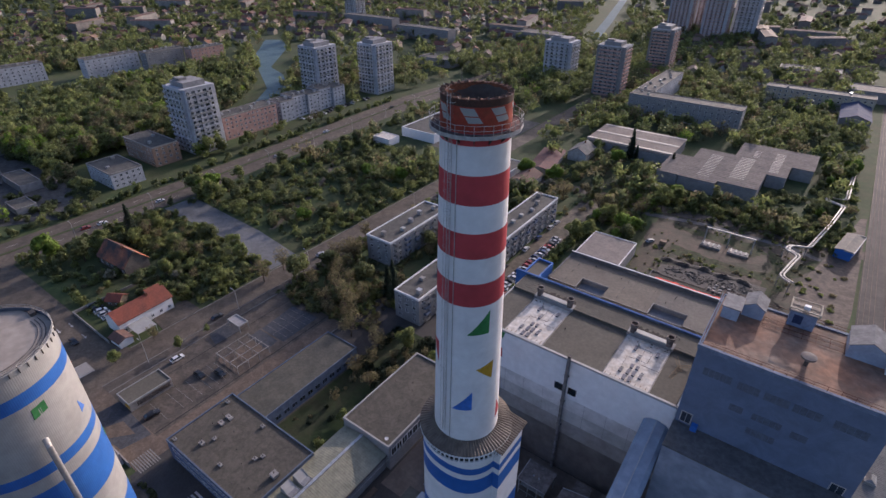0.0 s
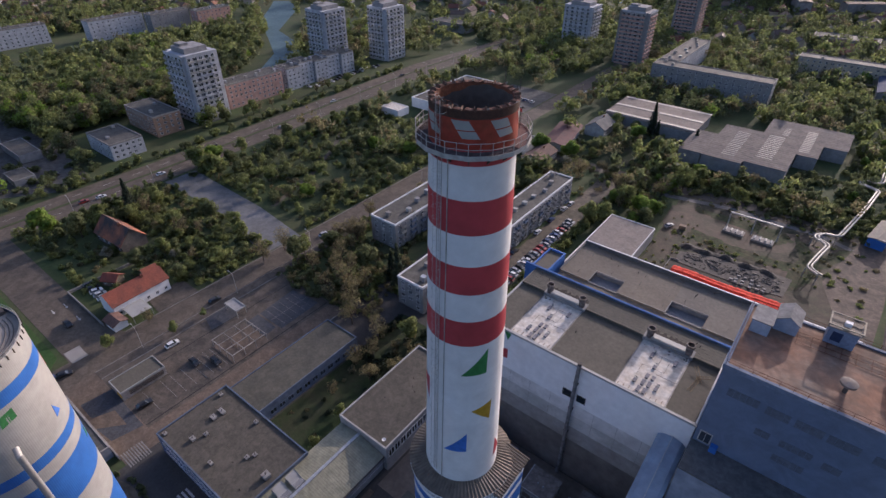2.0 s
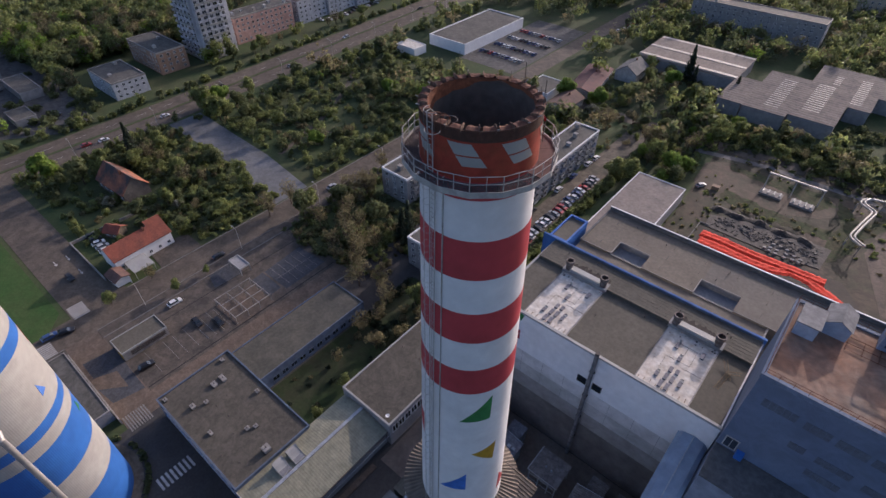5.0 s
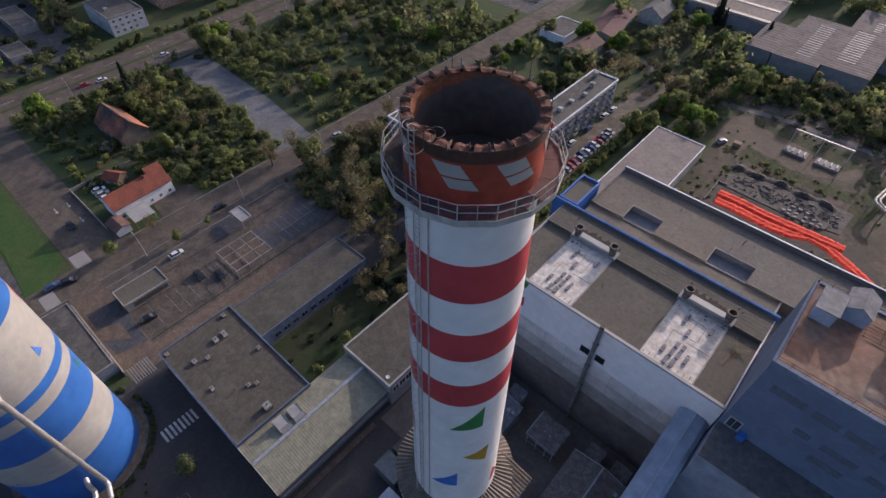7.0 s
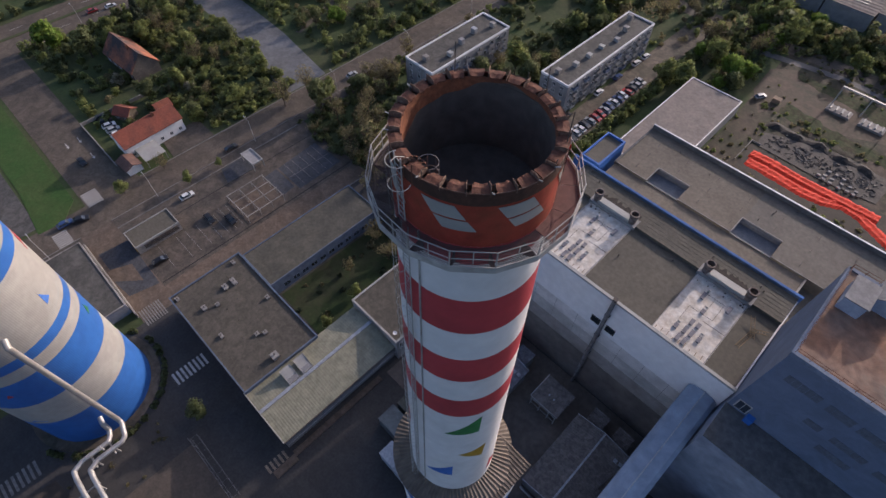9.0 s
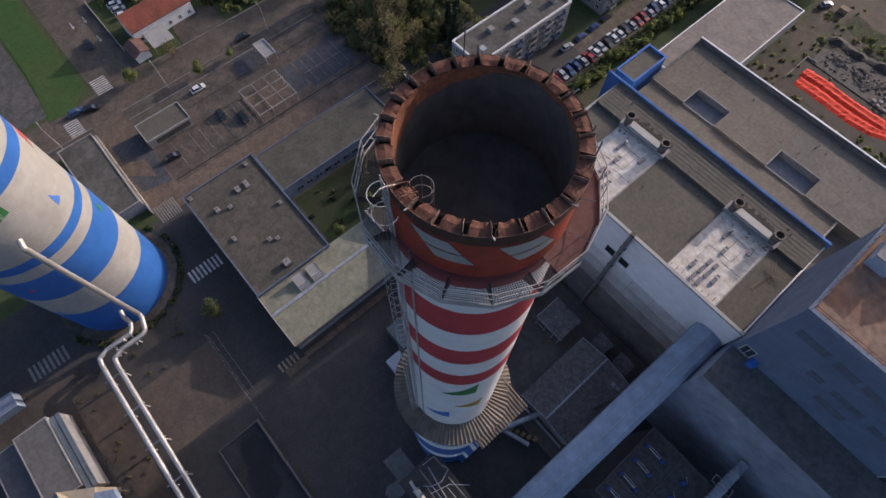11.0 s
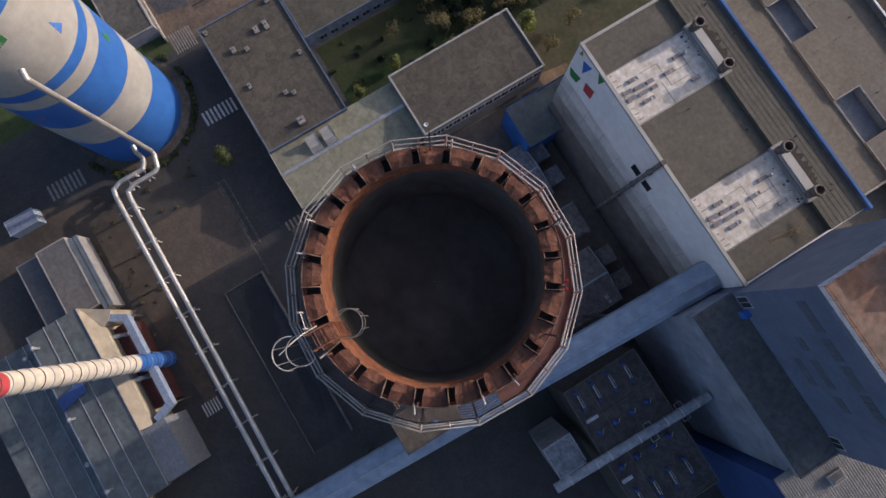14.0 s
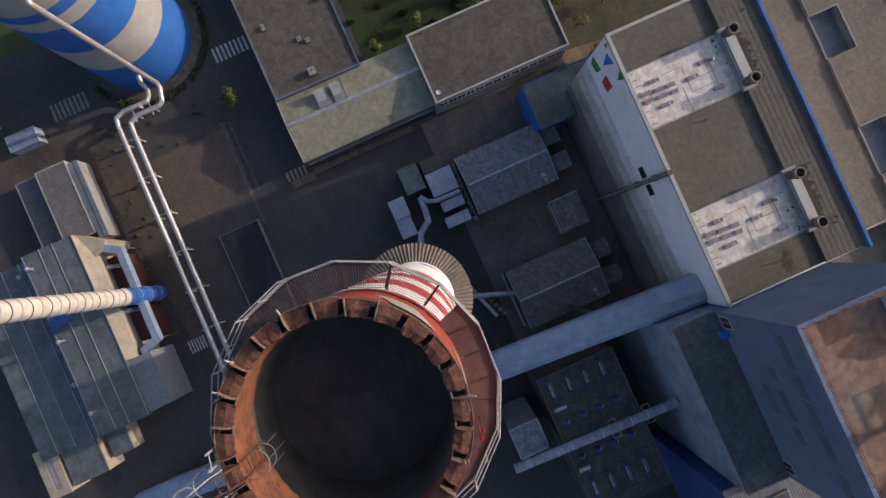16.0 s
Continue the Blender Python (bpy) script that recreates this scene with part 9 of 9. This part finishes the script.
def far_woods(label, m, n, zone, size=1.0, per=46, hh=(7, 14)):
    cs, ss, os = [], [], []
    k = 0
    while k < n:
        x, y = RNG.uniform(*zone[0]), RNG.uniform(*zone[1])
        if not in_view(x, y) or river_dist(x, y) < 14 or not free(x, y, 3) or (-610 < x < -525 and 130 < y < 345):
            continue
        k += 1
        r, h = RNG.uniform(3.6, 7.2), RNG.uniform(*hh)
        p, o = crown_points(per, r, h, 8)
        os.append(o)
        p = p + np.array([x, y, h * 0.55])
        p[:, 2] = np.maximum(p[:, 2], 0.5)
        cs.append(p)
        ss.append(NP.uniform(0.8, 1.6, per) * size)
    return tagged(new("far_woods", leaf_mesh("far_woods", np.concatenate(cs), np.concatenate(ss), m, np.concatenate(os))), label, "woods", kind="stuff")


far_woods("spring-green far trees between the houses", LEAF_A, 1100, ((-1000, 60), (200, 1000)))
far_woods("dark far trees between the houses", LEAF_B, 1000, ((-1000, 60), (200, 1000)))
far_woods("spring-green trees round the far blocks", LEAF_A, 560, ((-340, 60), (360, 860)), 0.62, 84, (8, 14))
far_woods("dark trees round the far blocks", LEAF_B, 460, ((-340, 60), (360, 860)), 0.62, 84, (8, 14))
far_woods("brown budding far trees", LEAF_C, 450, ((-1000, 60), (180, 900)), 0.7)
far_woods("green wood beyond the main road", LEAF_A, 420, ((-700, -410), (60, 330)))
far_woods("dark wood beyond the main road", LEAF_B, 420, ((-700, -380), (40, 330)))
far_woods("hazy far trees of the town's edge", LEAF_B, 900, ((-1300, 260), (900, 1900)), 1.5)
far_woods("olive far trees of the town's edge", LEAF_A, 700, ((-1900, -700), (150, 1500)), 1.5)
far_woods("dark far trees of the town's edge", LEAF_B, 900, ((-1900, -700), (150, 1500)), 1.5)
for i, (m, n) in enumerate(((LEAF_A, 150), (LEAF_B, 120), (LEAF_C, 110), (LEAF_D, 24))):
    lab = ("spring-green", "dark green", "brown budding", "bright green")[i]
    far_woods(lab + " trees beside the main road", m, n, ((-430, -288), (-60, 190)), 0.45, 330, (9, 16))
    far_woods(lab + " trees behind the tower blocks", m, n // 3, ((-420, -333), (190, 420)), 0.6, 110, (8, 14))
    far_woods(lab + " trees round the halls", m, n // 2, ((-300, 10), (345, 520)), 0.6, 110, (7, 13))
    far_woods(lab + " trees past the village", m, n // 2, ((-760, -420), (-40, 260)), 0.8, 70, (8, 14))

# ---- gardens, verges and yard growth ----
def spots_in(x0, y0, x1, y1, n, r0, r1, tall=(0.9, 1.5), avoid=()):
    out = []
    for _ in range(n):
        x, y, r = RNG.uniform(x0, x1), RNG.uniform(y0, y1), RNG.uniform(r0, r1)
        if not any(a < x < c and b < y < d for a, b, c, d in avoid):
            out.append((x, y, r, r * RNG.uniform(*tall)))
    return out


YARDS = [(-191, 48, -168, 74), (-228, 70, -208, 84), (-200, 57, -192, 63)]
garden = spots_in(-256, 50, -170, 112, 260, 0.8, 2.4, (1.0, 2.2), YARDS)
mass("garden_growth", "olive garden trees and shrubs round the houses", garden[:110], LEAF_A, 0.36, "shrubs", 80, 1)
mass("garden_growth", "dark garden shrubs round the houses", garden[110:190], LEAF_B, 0.36, "shrubs", 80, 1)
mass("garden_growth", "brown bare garden bushes round the houses", garden[190:], LEAF_C, 0.22, "shrubs", 90, 1)
verge = spots_in(-257, -60, -250, 330, 120, 0.8, 2.6, (1.0, 2.4), [(-259, 30, -245, 49)]) + [(x - max(0, (y - 120) * 0.045), y, r, h) for x, y, r, h in spots_in(-286, -60, -283, 330, 130, 1.0, 2.8, (1.0, 2.4), [(-300, 30, -280, 49)])]
mass("verge_growth", "olive trees and bushes along the main road", verge[::2], LEAF_A, 0.40, "shrubs", 70, 1)
mass("verge_growth", "dark trees and bushes along the main road", verge[1::2], LEAF_B, 0.40, "shrubs", 70, 1)
court = spots_in(-101, 57, -83.5, 81, 12, 0.4, 1.2, (0.6, 1.3)) + spots_in(-101, 82, -84, 112, 48, 0.8, 2.2, (1.0, 2.0))
copse = spots_in(-128, 102, -109, 137, 60, 0.8, 2.4, (1.0, 2.0))
mass("copse_growth", "olive budding trees beside the car park", copse[::2], LEAF_A, 0.26, "shrubs", 80, 1)
mass("copse_growth", "brown budding trees beside the car park", copse[1::2], LEAF_C, 0.2, "shrubs", 90, 1)
mass("courtyard_growth", "dark shrubs and ivy in the shaded courtyard", court[::2], NEEDLE, 0.28, "shrubs", 80, 1)
mass("courtyard_growth", "brown budding shrubs in the shaded courtyard", court[1::2], LEAF_C, 0.2, "shrubs", 90, 1)
yardgrow = spots_in(-52, 148, 6, 262, 330, 0.18, 0.55, (0.15, 0.35), [(-41, 188, 12, 214), (-40, 224, -5, 243)]) + spots_in(-52, 217, 22, 262, 120, 0.6, 1.7, (0.2, 0.4), [(-55, 222, 3, 252), (-33, 228, -7, 240), (-52, 224, -38, 240)]) + spots_in(-50, 148, 20, 222, 120, 0.5, 1.5, (0.2, 0.4), [(-41, 188, 12, 217), (-52, 216, -38, 222)])
mass("weeds", "olive weeds and low bushes on the works yard", yardgrow[::2], LEAF_A, 0.26, "weeds", 70, 1)
mass("weeds", "brown dry weeds on the works yard", yardgrow[1::2], LEAF_C, 0.2, "weeds", 80, 1)
mass("drive_hedge", "ragged hedge beside the gravel drive", [(-79 + RNG.uniform(-1.5, 2), 126 + k * 1.6, RNG.uniform(0.9, 2.2), RNG.uniform(1.5, 4)) for k in range(75)], LEAF_A, 0.32, "shrubs", 70, 1)
mass("street_growth", "bushes along the street", spots_in(-155, 104, -147, 245, 70, 0.7, 2.0, (0.9, 1.8)) + spots_in(-174, 76, -168.5, 104, 24, 0.6, 1.4) + spots_in(-175, 128, -168.5, 260, 60, 0.8, 2.2, (0.9, 2.0)), LEAF_A, 0.3, "shrubs", 75, 1)
mass("silo_growth", "dark ivy round the silo's foot", [(-110.5 + 15.2 * math.cos(a), 11 + 15.2 * math.sin(a), RNG.uniform(0.5, 1.0), RNG.uniform(0.5, 1.0)) for a in [RNG.uniform(-1.2, 2.2) for _ in range(60)]], LEAF_B, 0.2, "shrubs", 90, 1)
mass("soil_weeds", "low dry weeds on the soil beside the pipe bridge", spots_in(-96, -12, -60, -2, 22, 0.2, 0.6, (0.4, 0.8)) + spots_in(-97, 2, -84, 18, 10, 0.3, 0.8), LEAF_C, 0.14, "weeds", 60, 1)
mass("plot_growth", "olive bushes on the plots behind the drive", spots_in(-126, 220, -60, 318, 150, 0.7, 2.6, (0.7, 1.5), [(-129, 239, -117, 255), (-123, 286, -111, 302), (-104, 258, -86, 288)]), LEAF_A, 0.3, "shrubs", 75, 1)
mass("plot_growth", "brown bare bushes on the plots behind the drive", spots_in(-126, 220, -60, 318, 130, 0.7, 2.4, (0.7, 1.6), [(-129, 239, -117, 255), (-123, 286, -111, 302), (-104, 258, -86, 288)]), LEAF_C, 0.2, "shrubs", 90, 1)
mass("hall_side_growth", "dark bushes beside the stepped hall", spots_in(-18, 292, 14, 336, 75, 1.2, 3.2, (0.8, 1.4), [(-21, 316, 1, 340)]), LEAF_B, 0.36, "shrubs", 70, 1)
mass("hall_growth", "dark bushes round the ribbed hall", spots_in(-66, 258, 18, 290, 170, 0.9, 2.8, (0.8, 1.6), [(-68, 284, -19, 300)]), LEAF_B, 0.32, "shrubs", 75, 1)
mass("lot_growth", "bushes on the asphalt lot beyond the main road", spots_in(-405, 58, -286, 97, 70, 1.0, 3.4, (0.8, 1.5), [(-360, 76, -331, 88), (-320, 65, -304, 76), (-388, 67, -368, 81)]), LEAF_B, 0.4, "shrubs", 70, 1)
# trampled paths on the lot
for pts in ([(-240, 214), (-222, 190), (-206, 160), (-196, 130)], [(-252, 160), (-222, 150), (-186, 158)]):
    s = Shape()
    p = []
    for i, (x, y) in enumerate(pts):
        p += [(x - 1.0, y - 0.6), (x + 1.0, y + 0.6)]
    for i in range(len(pts) - 1):
        a, b, c, d = p[2 * i], p[2 * i + 1], p[2 * i + 3], p[2 * i + 2]
        s.prism([a, b, c, d], -0.1, 0.03 + 0.004 * i)
    solid("trodden_path", s, SOIL, "trodden earth path through the overgrown lot", "path", kind="structure")
